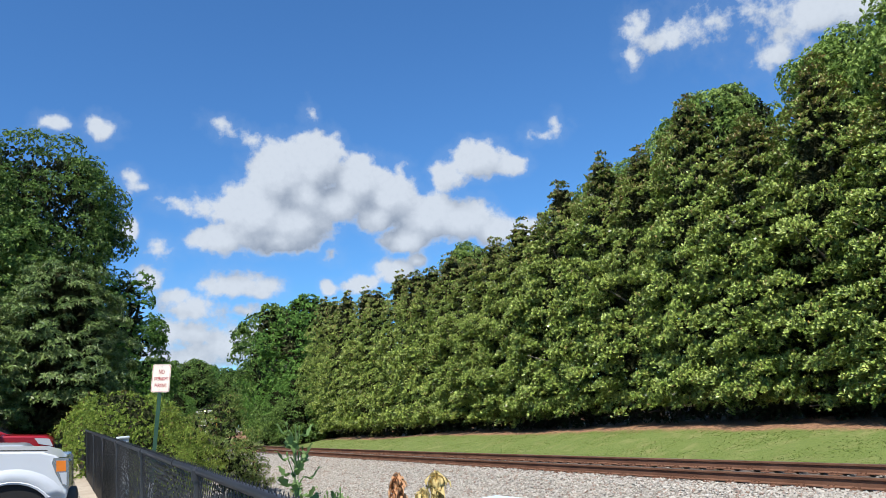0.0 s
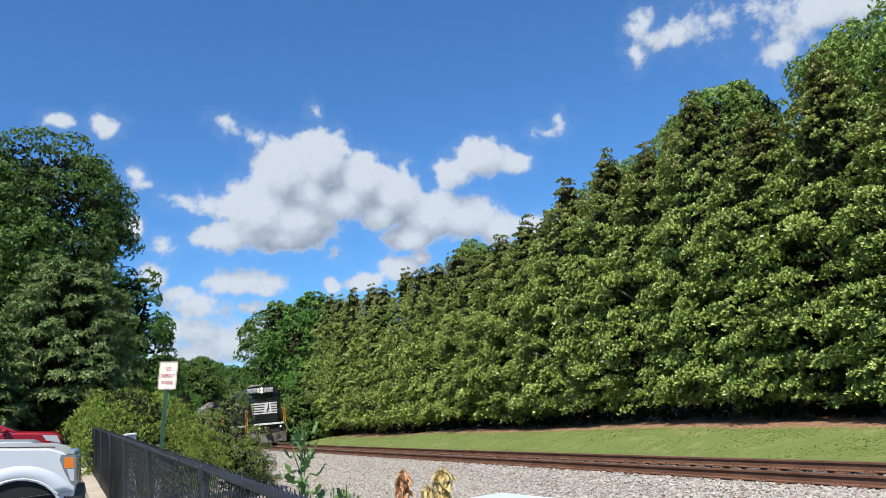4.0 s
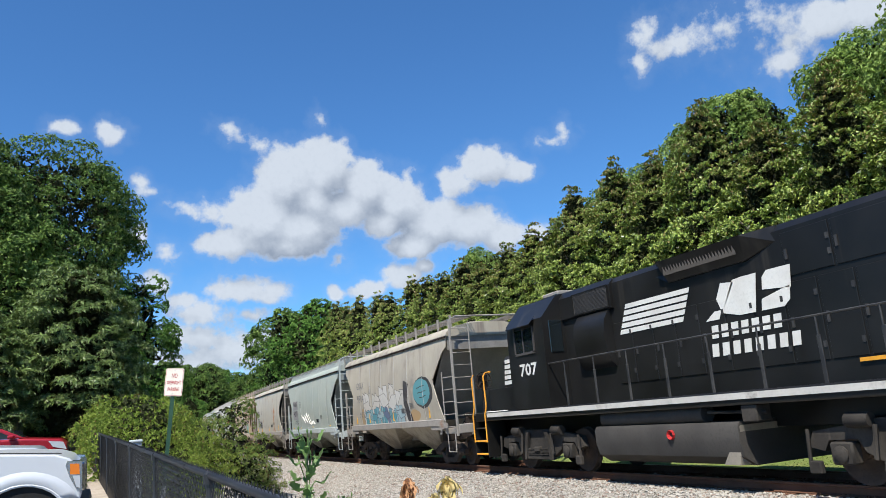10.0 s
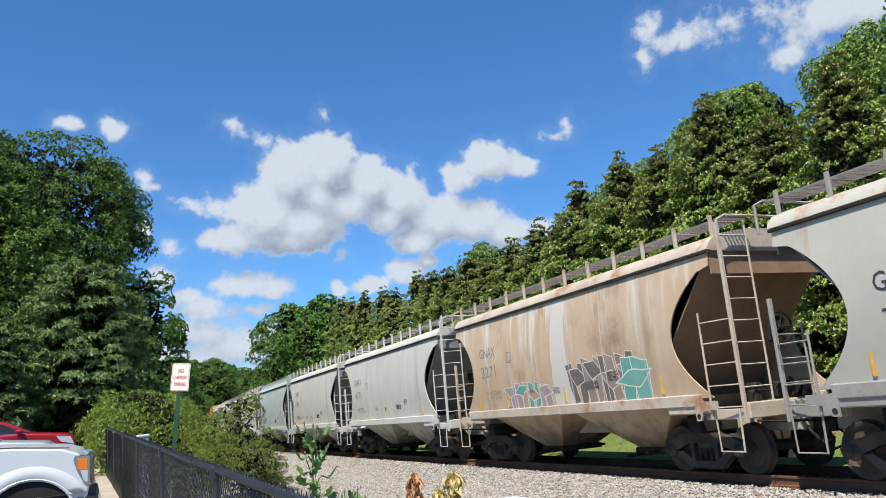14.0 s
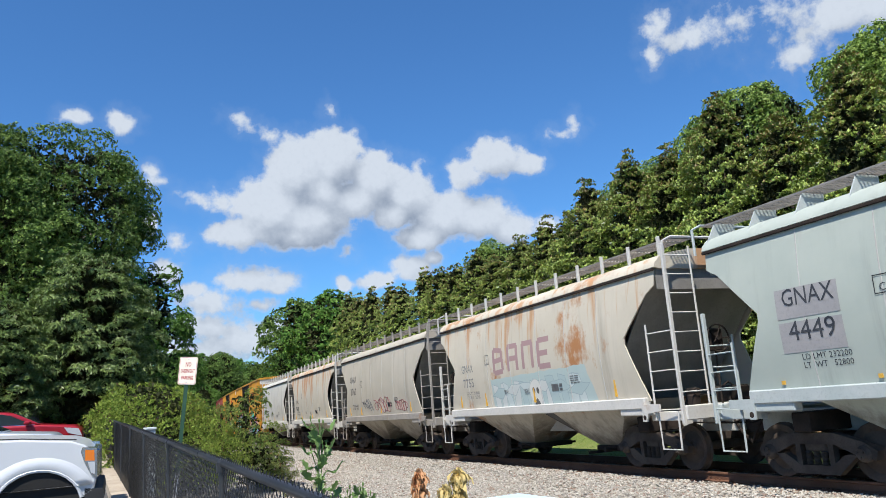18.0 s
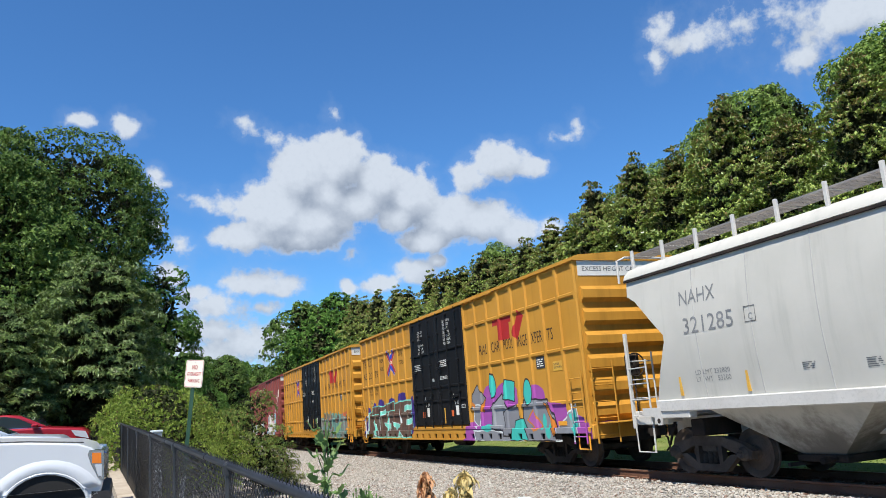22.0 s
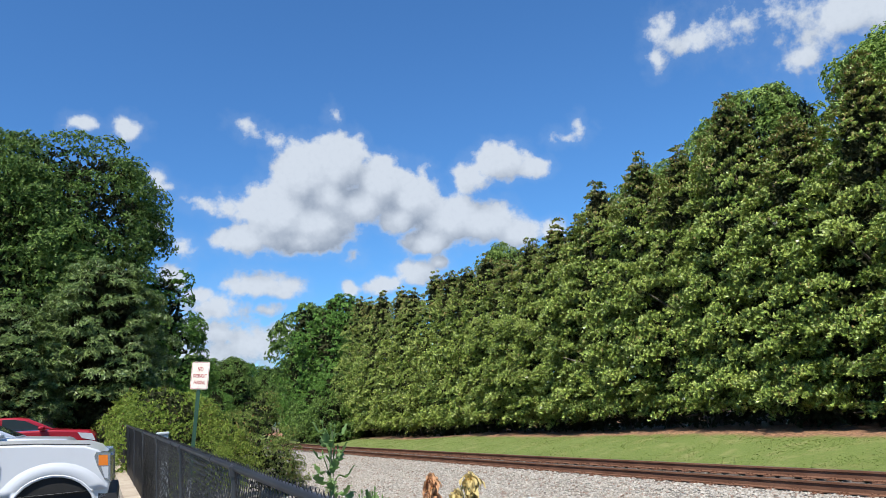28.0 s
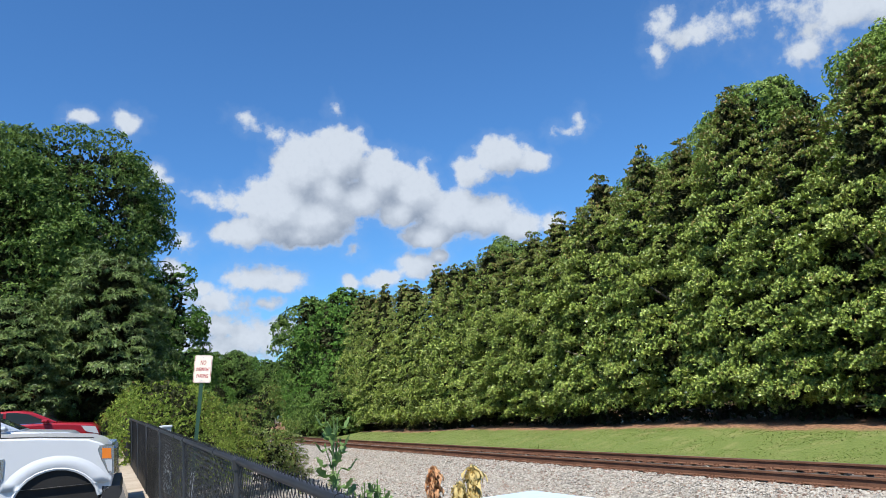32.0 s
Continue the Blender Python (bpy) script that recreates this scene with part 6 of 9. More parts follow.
G_BROWN = hpaint("hopper_rust_brown", (0.50, 0.36, 0.245), (0.53, 0.44, 0.345), stain=(0.27, 0.165, 0.11), cut=(0.50, 0.74), streak=(0.60, 0.56, 0.50), streak_cut=(0.47, 0.66),
                 shapes=(((0.52, 0.49, 0.44), None, 0, [(0.1, 1.45), (-0.75, 1.45), (-0.62, 4.0), (-0.1, 4.0)]),)
                 + wild_letters(0.2, 2.6, 1.52, 2.15, ((0.36, 0.26, 0.20), (0.11, 0.29, 0.24), (0.30, 0.24, 0.25)), (0.58, 0.54, 0.48), 0.022, 3, 4)
                 + wild_letters(-3.3, -0.7, 1.55, 2.55, ((0.13, 0.11, 0.10), (0.20, 0.15, 0.12), (0.26, 0.20, 0.16)), (0.55, 0.50, 0.44), 0.022, 4, 4)
                 + wild_letters(-3.6, -2.6, 1.5, 2.4, ((0.10, 0.30, 0.25), (0.13, 0.33, 0.27)), (0.60, 0.56, 0.50), 0.025, 6, 1))
G_WHITE = hpaint("hopper_white", (0.50, 0.50, 0.485), (0.56, 0.56, 0.54), streak=(0.40, 0.36, 0.31), streak_cut=(0.58, 0.8))
G_CREAM = hpaint("hopper_cream_rust", (0.51, 0.475, 0.415), (0.57, 0.535, 0.475), stain=(0.36, 0.17, 0.075), cut=(0.54, 0.66), streak=(0.42, 0.22, 0.10), streak_cut=(0.50, 0.64),
                 marks=block_letters((((0, 0, 0, 1), (0, 1, .8, .9), (0, .5, .8, .55), (0, 0, .85, .05), (.82, .55, .86, .08), (.78, .55, .78, .9)), ((.05, 0, .05, 1), (0, 1, .9, 1), (.85, 0, .85, 1), (0, .5, .9, .5)),
                                     ((.05, 0, .05, 1), (0, 1, .9, 1), (.85, 0, .85, 1)), ((0, 0, 0, 1), (0, 1, .9, 1), (0, .5, .75, .5), (0, 0, .9, 0))), 1.70, 2.44, 0.62, 0.66, 0.85, 0.14, (0.33, 0.22, 0.22)),
                 shapes=(((0.36, 0.44, 0.43), None, 0, [(2.0, 1.5), (2.0, 2.28), (-2.9, 2.34), (-3.2, 1.5)]),)
                 + wild_letters(-2.9, 1.9, 1.52, 2.22, ((0.44, 0.49, 0.48), (0.48, 0.50, 0.48), (0.34, 0.42, 0.42)), (0.28, 0.34, 0.35), 0.018, 16, 6)
                 + (((0.56, 0.55, 0.51), (0.40, 0.40, 0.38), 0.012, (-0.48, 1.80, 0.30, 0.34)), ((0.08, 0.08, 0.08), None, 0, (-0.38, 1.87, 0.07, 0.09)), ((0.08, 0.08, 0.08), None, 0, (-0.58, 1.87, 0.07, 0.09)), ((0.08, 0.08, 0.08), None, 0, [(-0.42, 1.62), (-0.48, 1.70), (-0.54, 1.62), (-0.48, 1.66)])))
G_WARM = hpaint("hopper_warm_grey", (0.43, 0.405, 0.36), (0.49, 0.46, 0.415), streak=(0.27, 0.22, 0.19), streak_cut=(0.56, 0.76))
G_STREAK = hpaint("hopper_rust_streaks", (0.51, 0.485, 0.435), (0.56, 0.535, 0.485), streak=(0.42, 0.21, 0.09), streak_cut=(0.47, 0.56))
G_SILVER = hpaint("hopper_silver_white", (0.49, 0.49, 0.475), (0.55, 0.55, 0.535), streak=(0.38, 0.345, 0.30), streak_cut=(0.6, 0.8))
# slope sheets face down: their shade is put into these darker tones
SHADE_IN = surface("shaded_slope_grey", (0.17, 0.162, 0.15), (0.23, 0.22, 0.205), 1.5, 0.8, fine=20, bump=0.1)
SHADE_BLUE = surface("shaded_slope_blue_grey", (0.19, 0.21, 0.205), (0.25, 0.275, 0.27), 1.5, 0.75, fine=20, bump=0.1, streak=(0.16, 0.13, 0.10))
SHADE_BROWN = surface("shaded_slope_brown", (0.22, 0.13, 0.08), (0.28, 0.18, 0.115), 1.5, 0.8, fine=20, bump=0.1)
F_GREY = surface("frame_grey", (0.23, 0.212, 0.19), (0.30, 0.275, 0.245), 1.5, 0.7, fine=20, bump=0.1, stain=(0.24, 0.12, 0.06), stain_scale=1.3, stain_cut=(0.6, 0.75))
F_BLUE = surface("frame_blue", (0.34, 0.38, 0.375), (0.40, 0.43, 0.425), 1.5, 0.6, fine=20, bump=0.1, stain=(0.30, 0.24, 0.2), stain_scale=1.3, stain_cut=(0.62, 0.8))
F_WHITE = surface("frame_white", (0.46, 0.445, 0.415), (0.52, 0.505, 0.475), 1.5, 0.6, fine=20, bump=0.1, stain=(0.36, 0.22, 0.12), stain_scale=1.3, stain_cut=(0.64, 0.78))
F_BROWN = surface("frame_brown", (0.38, 0.31, 0.24), (0.47, 0.40, 0.32), 1.5, 0.75, fine=20, bump=0.1, stain=(0.30, 0.15, 0.08), stain_scale=1.3)
SEAM = surface("weld_seam", (0.34, 0.33, 0.31), (0.42, 0.41, 0.39), 2.0, 0.7, fine=20, bump=0)
PATCH = surface("grey_patch", (0.26, 0.255, 0.26), (0.30, 0.29, 0.29), 2.0, 0.7, fine=20, bump=0)
GREYINK = surface("grey_letters", (0.17, 0.175, 0.18), (0.24, 0.245, 0.25), 5.0, 0.7, fine=20, bump=0, gloss=0.1)

TRAIN = []
TRAIN.append((40.22, hopper("grimy grey covered hopper car with faded teal graffiti", G_GREY, SHADE_IN, F_GREY, "hex", "9904", "GNAX", GREYINK, "post", None, 1)))
TRAIN.append((52.93, hopper("pale blue-grey covered hopper car with clean sides", G_BLUE, SHADE_BLUE, F_BLUE, "hex", "4205", "GNAX", BLACKINK, "bracket", PATCH, 2, lines=2.80)))
TRAIN.append((65.86, hopper("off-white covered hopper car with orange rust patches", G_RUST1, SHADE_IN, F_GREY, "oval", "7288", "GNAX", BLACKINK, "post", None, 3, lines=2.72)))
TRAIN.append((78.63, hopper("tan and rust-brown covered hopper car with pale and green graffiti", G_BROWN, SHADE_BROWN, F_BROWN, "oval", "3271", "GNAX", GREYINK, "post", None, 5, F_BROWN)))
TRAIN.append((91.39, hopper("white covered hopper car with faint dirt", G_WHITE, SHADE_IN, F_WHITE, "oval", "4171", "GNAX", GREYINK, "post", None, 7)))
TRAIN.append((104.17, hopper("clean white covered hopper car with dark stencils", G_WHITE, SHADE_IN, F_WHITE, "hex", "3134", "GNAX", BLACKINK, "post", None, 9, lines=3.1)))
TRAIN.append((116.78, hopper("pale blue-grey covered hopper car with patched stencils", G_BLUE, SHADE_BLUE, F_BLUE, "hex", "4449", "GNAX", BLACKINK, "bracket", PATCH, 4, lines=2.78)))
TRAIN.append((129.53, hopper("cream covered hopper car with rusty top and sprayed letters", G_CREAM, SHADE_IN, F_WHITE, "hex", "7755", "GNAX", GREYINK, "post", None, 11, lines=2.58, gap=0.44, size=0.84)))
TRAIN.append((142.29, hopper("warm grey covered hopper car with scrawled graffiti", G_WARM, SHADE_IN, F_GREY, "hex", "2760", "GNAX", BLACKINK, "post", None, 13, lines=3.0)))
TRAIN.append((155.13, hopper("white covered hopper car with long rust streaks", G_STREAK, SHADE_IN, F_WHITE, "oval", "9690", "GNAX", BLACKINK, "post", None, 15, lines=2.46, gap=0.42, size=0.82)))
TRAIN.append((167.90, hopper("silvery white covered hopper car", G_SILVER, SHADE_IN, F_WHITE, "hex", "321285", "NAHX", GREYINK, "post", None, 17, lines=3.25)))


# ---- box car ----
def boxcar(label, paint, end_paint, door_paint, frame_mat, style, sign=True):
    car = thing("box_car", pose(0, 0, 0), label, "box car", "box cars")
    L, X = 9.2, 1.50
    top = 4.98
    s = Shape().box(-X, X, -L, L, 0.98, top, 0.02)
    body = part("body", s, paint, car)
    prof = [(-1.58, 4.92), (-1.58, 5.0), (-1.4, 5.06), (0, 5.16), (1.4, 5.06), (1.58, 5.0), (1.58, 4.92)]
    roof = part("roof", Shape().loft([[(x, y, z) for x, z in prof] for y in (-L - 0.06, L + 0.06)]), frame_mat, car)
    d0, d1 = -2.42, 2.42
    if style == "panel":
        ys_ = [-L + 0.06 + 0.83 * k for k in range(9)] + [L - 0.06 - 0.83 * k for k in range(9)]
        for k, y in enumerate(ys_):
            w = 0.045
            part("side_rib", Shape().prism([(-X - 0.05, y - w), (-X - 0.05, y + w), (-X, y + w + 0.03), (-X, y - w - 0.03)], "z", 0.98, 4.93), paint, body)
        for z in (4.14, 2.87, 1.60):
            for a, b in ((-L, d0), (d1, L)):
                part("stringer", Shape().prism([(-X - 0.042, z - 0.03), (-X - 0.042, z + 0.03), (-X, z + 0.055), (-X, z - 0.055)], "y", a, b), paint, body)
    else:
        for k in range(9):
            for y in (-L + 0.08 + 0.83 * k, L - 0.08 - 0.83 * k):
                part("side_rib", Shape().prism([(-X - 0.045, y - 0.04), (-X - 0.045, y + 0.04), (-X, y + 0.07), (-X, y - 0.07)], "z", 0.98, 4.93), paint, body)
    # lower side sill with tabs
    s = Shape()
    s.box(-1.60, -1.52, -L, L, 0.86, 1.0, 0.01)
    for k in range(26):
        y = -L + 1.2 + 0.62 * k
        if abs(y) < 7.6:
            s.box(-1.60, -1.54, y - 0.2, y + 0.2, 0.71, 0.87)
    s.box(-1.615, -1.535, -7.9, 7.9, 0.665, 0.712)
    sill = part("side_sill", s, paint, car)
    # dark plate added behind the pockets, in place of their shade
    part("sill_web", Shape().box(-1.53, -1.515, -7.85, 7.85, 0.67, 0.87), IRON, sill, "dark backing added for the shade in the sill's pockets")
    # doors
    leafs = ((d0, 0.0), (0.02, d1))
    for k, (a, b) in enumerate(leafs):
        s = Shape().box(-X - 0.075, -X - 0.005, a, b, 1.14, 4.86, 0.015)
        door = part("door", s, door_paint, body, "ribbed steel sliding door")
        for z in (3.62, 2.42, 1.95):
            part("door_rib", Shape().box(-X - 0.11, -X - 0.07, a + 0.03, b - 0.03, z - 0.035, z + 0.035, 0.01), door_paint, door)
        n = 3
        for j in range(n):
            y = a + (b - a) * (j + 0.5) / n
            r = Shape().tube([(-X - 0.135, y, 1.05), (-X - 0.135, y, 4.9)], 0.02, 6)
            for z in (1.25, 2.2, 3.2, 4.2, 4.75):
                r.box(-X - 0.16, -X - 0.08, y - 0.05, y + 0.05, z - 0.035, z + 0.035, 0.01)
            part("lock_rod", r, door_paint, door)
        part("door_handle", Shape().box(-X - 0.15, -X - 0.08, a + 0.5, a + 0.95, 2.02, 2.10, 0.01), door_paint, door)
        part("door_handle", Shape().box(-X - 0.15, -X - 0.08, b - 0.6, b - 0.2, 3.0, 3.08, 0.01), door_paint, door)
    part("door_track", Shape().box(-X - 0.12, -X, -4.7, 2.6, 1.0, 1.09, 0.01), paint, body)
    part("door_track", Shape().box(-X - 0.1, -X, -4.7, 2.6, 4.88, 4.95, 0.01), paint, body)
    # corrugated ends
    for d in (-1, 1):
        for k in range(6):
            z = 1.35 + 0.55 * k
            part("end_corrugation", Shape().prism([(d * L, z - 0.20), (d * (L + 0.10), z - 0.10), (d * (L + 0.10), z + 0.10), (d * L, z + 0.20)], "x", -1.40, 1.40), end_paint, body)
        if sign:
            s = Shape().box(-1.42, 1.42, d * L, d * (L + 0.012), 4.55, 4.93)
            pn = part("end_panel", s, WHITE, car, "white painted panel")
            if d < 0:
                lettering("EXCESS HEIGHT CAR", 0.17, BLACKINK, pn, (-1.3, -L - 0.016, 4.66), FRONT_END)
        else:
            part("end_panel", Shape().box(-1.42, 1.42, d * L, d * (L + 0.012), 4.62, 4.93), WHITE, car, "off-white painted panel")
        ladder(car, paint, (-1.62, d * 8.62), (-1.62, d * 9.16), 0.62, 2.3, 5, "side_ladder")
        ladder(car, end_paint, (-1.44, d * 9.36), (-0.85, d * 9.36), 0.62, 2.5, 5, "end_ladder")
        part("crossover_step", Shape().box(-1.35, 1.35, d * 9.22, d * 9.52, 1.05, 1.09, 0.01), frame_mat, car)
        part("end_sill", Shape().box(-1.5, 1.5, d * 9.1, d * 9.26, 0.72, 1.05, 0.02), paint, car)
        s = Shape()
        s.tube([(-1.55, d * 8.7, 0.85), (-1.55, d * 8.7, 0.5), (-1.55, d * 9.15, 0.5), (-1.55, d * 9.15, 0.85)], 0.022, 6)
        part("stirrup_step", s, ORANGE if style == "panel" else paint, car)
        coupler(car, d * 9.25, d)
        freight_truck(car, d * 6.95)
    brake_wheel(car, IRON, -0.30, -9.5, 2.35)
    part("brake_gear", Shape().box(-0.47, -0.13, -9.46, -9.3, 2.1, 2.6, 0.03).tube([(-0.30, -9.42, 2.1), (-0.30, -9.4, 1.0)], 0.02, 5), IRON, car)
    part("centre_sill", Shape().box(-0.35, 0.35, -9.3, 9.3, 0.6, 0.98, 0.02), IRON, car)
    s = Shape()
    s.disc([(-0.9, 0.02), (-0.9, 0.2), (0.1, 0.2), (0.1, 0.02)], "y", (-0.75, 0.3, 0.62), 12)
    part("brake_reservoir", s, IRON, car)
    part("control_valve", Shape().box(-0.95, -0.6, 1.2, 1.7, 0.5, 0.85, 0.03), IRON, car)
    part("brake_rod", Shape().tube([(-0.9, -6.2, 0.72), (-0.9, -1.5, 0.58)], 0.02, 6), IRON, car)
    return car, body


YELLOW = (0.495, 0.236, 0.033)
YELLOW2 = (0.555, 0.276, 0.043)
TURQ, PURPLE, INKY = (0.05, 0.42, 0.36), (0.30, 0.07, 0.31), (0.02, 0.02, 0.025)
RED_M, BLUE_M, PALE_M = (0.36, 0.025, 0.025), (0.03, 0.05, 0.34), (0.62, 0.42, 0.30)


def yellow_emblems(d):
    """A cross of four red and blue arms, d metres along from its usual place, and plain red blocks."""
    marks, cy, cz = [], 5.06 + d, 3.68
    arms = [(a, b) for a in (1, -1) for b in (1, -1)]
    for a, b in arms:
        marks.append(((cy + 0.06 * a, cz + 0.08 * b), (cy + 0.46 * a, cz + 0.47 * b), 0.30, PALE_M))
    for a, b in arms:
        marks.append(((cy + 0.13 * a, cz + 0.06 * b), (cy + 0.52 * a, cz + 0.43 * b), 0.13, RED_M))
        marks.append(((cy + 0.02 * a, cz + 0.11 * b), (cy + 0.39 * a, cz + 0.51 * b), 0.13, BLUE_M))
    marks.append(((cy, cz + 0.14), (cy, cz - 0.14), 0.17, BLUE_M))
    return tuple(marks) + (((-4.50, 4.00), (-5.75, 4.00), 0.17, RED_M), ((-4.82, 3.69), (-5.55, 3.69), 0.46, RED_M), ((-5.86, 3.46), (-6.30, 4.08), 0.34, RED_M))


DUSK, MINT, CHOCO, GREY_S = (0.035, 0.022, 0.17), (0.17, 0.56, 0.46), (0.105, 0.050, 0.036), (0.20, 0.205, 0.225)
FROST, EMBER = (0.55, 0.60, 0.60), (0.50, 0.17, 0.03)
Y_ONE = painted("boxcar_yellow_purple", YELLOW, YELLOW2, 0.55, marks=yellow_emblems(0.0), shapes=(
    # purple cloud behind the grey letters
    (PURPLE, None, 0, [(-2.0, 0.62), (-2.3, 1.15), (-3.2, 1.3), (-3.3, 0.62)]), (PURPLE, None, 0, (-4.0, 1.75, 0.62, 0.50)), (PURPLE, None, 0, (-5.0, 1.85, 0.75, 0.42)), (PURPLE, None, 0, (-6.75, 1.72, 0.45, 0.40)),
    (PURPLE, None, 0, [(-3.0, 0.8), (-3.5, 1.9), (-5.4, 1.9), (-5.6, 0.8)]), (PURPLE, None, 0, [(-6.3, 0.8), (-6.6, 1.75), (-8.2, 1.55), (-8.6, 0.8)]), (PURPLE, None, 0, [(-8.55, 0.62), (-8.6, 1.35), (-9.2, 1.1), (-9.2, 0.62)]),
    # grey letters with pale and dark edges
    (GREY_S, FROST, 0.05, [(-2.95, 0.66), (-2.75, 1.25), (-4.3, 0.95), (-6.2, 1.0), (-6.2, 0.66)]), (GREY_S, INKY, 0.04, [(-2.62, 1.62), (-2.68, 2.0), (-3.12, 2.28), (-3.62, 1.88), (-3.40, 1.58)]),
    (GREY_S, FROST, 0.04, [(-2.78, 1.70), (-3.35, 1.66), (-3.05, 1.05), (-2.72, 1.25)]), (EMBER, INKY, 0.02, [(-3.40, 1.75), (-3.62, 1.88), (-3.48, 1.50), (-3.30, 1.52)]), (EMBER, None, 0, [(-2.60, 1.70), (-2.58, 1.82), (-2.86, 1.72), (-2.82, 1.62)]),
    ((0.26, 0.27, 0.29), INKY, 0.05, [(-3.95, 1.05), (-4.05, 1.60), (-4.75, 1.95), (-5.05, 1.55), (-4.9, 0.95)]), (GREY_S, INKY, 0.04, [(-4.85, 0.80), (-4.75, 1.45), (-5.6, 1.62), (-6.0, 0.85)]), (TURQ, None, 0, (-3.75, 1.02, 0.35, 0.10)),
    (TURQ, INKY, 0.035, [(-4.80, 1.85), (-5.05, 2.32), (-5.55, 2.25), (-5.45, 1.75)]), (TURQ, INKY, 0.035, (-4.17, 2.22, 0.21, 0.33)), (TURQ, INKY, 0.03, [(-5.30, 0.70), (-5.45, 1.20), (-6.15, 1.25), (-6.35, 0.70)]),
    (GREY_S, INKY, 0.045, [(-5.95, 1.30), (-6.05, 1.72), (-7.30, 1.68), (-7.55, 1.30), (-7.75, 0.70), (-6.30, 0.70)]), ((0.34, 0.10, 0.34), EMBER, 0.05, [(-6.20, 1.22), (-6.50, 1.45), (-6.90, 1.05), (-6.60, 0.95)]), (TURQ, None, 0, (-7.05, 1.15, 0.10, 0.22)), (TURQ, None, 0, (-7.35, 0.92, 0.12, 0.20)),
    (EMBER, INKY, 0.02, [(-7.15, 1.62), (-7.30, 1.60), (-7.75, 0.85), (-7.60, 0.80)]), (GREY_S, FROST, 0.035, [(-7.78, 1.02), (-8.62, 1.50), (-8.72, 0.70), (-7.75, 0.70)]), (TURQ, None, 0, [(-8.35, 1.30), (-8.58, 1.42), (-8.66, 0.80), (-8.45, 0.95)]), (TURQ, INKY, 0.03, (-6.28, 1.95, 0.22, 0.32)))
    # dark blue cloud behind the brown letters at the other end
    + tuple((DUSK, None, 0, q) for q in ((8.35, 1.70, 0.22, 0.30), (7.55, 1.95, 0.26, 0.22), (6.6, 2.02, 0.42, 0.26), (5.2, 2.02, 0.45, 0.26), (3.9, 2.14, 0.55, 0.30), (2.75, 1.55, 0.38, 0.70)))
    + ((DUSK, None, 0, [(8.95, 0.7), (8.85, 1.6), (8.6, 1.6), (8.5, 0.7)]), (FROST, None, 0, [(8.75, 0.7), (8.55, 1.75), (8.25, 1.75), (7.9, 0.7)]), (CHOCO, MINT, 0.045, [(8.35, 0.76), (8.25, 1.72), (7.6, 1.95), (5.7, 1.98), (5.6, 0.76)]), (CHOCO, MINT, 0.045, [(5.75, 0.76), (5.7, 1.90), (4.4, 2.06), (2.95, 2.10), (2.85, 0.76)]))
    + tuple((MINT, FROST, 0.02, q) for q in ([(7.85, 1.35), (7.6, 1.5), (7.15, 0.80), (7.45, 0.80)], [(6.75, 1.62), (6.75, 1.78), (5.95, 1.84), (5.9, 1.68)], [(6.3, 1.30), (6.2, 1.18), (5.5, 1.08), (5.45, 1.25)], [(5.2, 1.32), (4.2, 1.22), (4.75, 1.02)], [(3.75, 1.72), (3.7, 1.90), (2.95, 1.95), (2.95, 1.78)], [(3.6, 1.20), (3.55, 1.38), (2.95, 1.42), (2.95, 1.25)], [(4.35, 0.78), (4.2, 0.98), (3.8, 0.78)]))
    + tuple((FROST, None, 0, q) for q in ([(5.72, 2.12), (5.66, 2.12), (5.58, 0.78), (5.66, 0.78)], [(4.30, 2.06), (4.22, 2.06), (4.05, 1.25), (4.13, 1.25)], [(7.02, 1.92), (6.95, 1.92), (6.85, 0.80), (6.92, 0.80)]))
    + ((CHOCO, MINT, 0.03, [(5.9, 1.75), (5.9, 2.05), (4.9, 2.1), (4.9, 1.8)]), (CHOCO, MINT, 0.03, [(7.9, 1.65), (7.9, 1.95), (7.0, 2.0), (7.0, 1.7)]), ((0.03, 0.02, 0.02), None, 0, (6.9, 1.72, 0.16, 0.16)), ((0.03, 0.02, 0.02), None, 0, (5.3, 1.92, 0.12, 0.13))))
Y_TWO = painted("boxcar_yellow_teal", YELLOW, YELLOW2, 0.55, marks=yellow_emblems(-0.80), shapes=(
    ((0.45, 0.12, 0.06), None, 0, [(-2.2, 0.9), (-2.5, 1.5), (-8.2, 1.95), (-8.4, 1.3)]), ((0.16, 0.12, 0.10), None, 0, [(-2.3, 0.7), (-2.9, 1.5), (-8.1, 1.7), (-8.3, 0.7)]))
    + wild_letters(-8.3, -2.3, 0.75, 2.0, ((0.15, 0.125, 0.105), (0.105, 0.07, 0.058), (0.20, 0.185, 0.17), (0.12, 0.22, 0.195)), (0.11, 0.27, 0.24), 0.03, 14, 7, (0.10, 0.26, 0.23)))
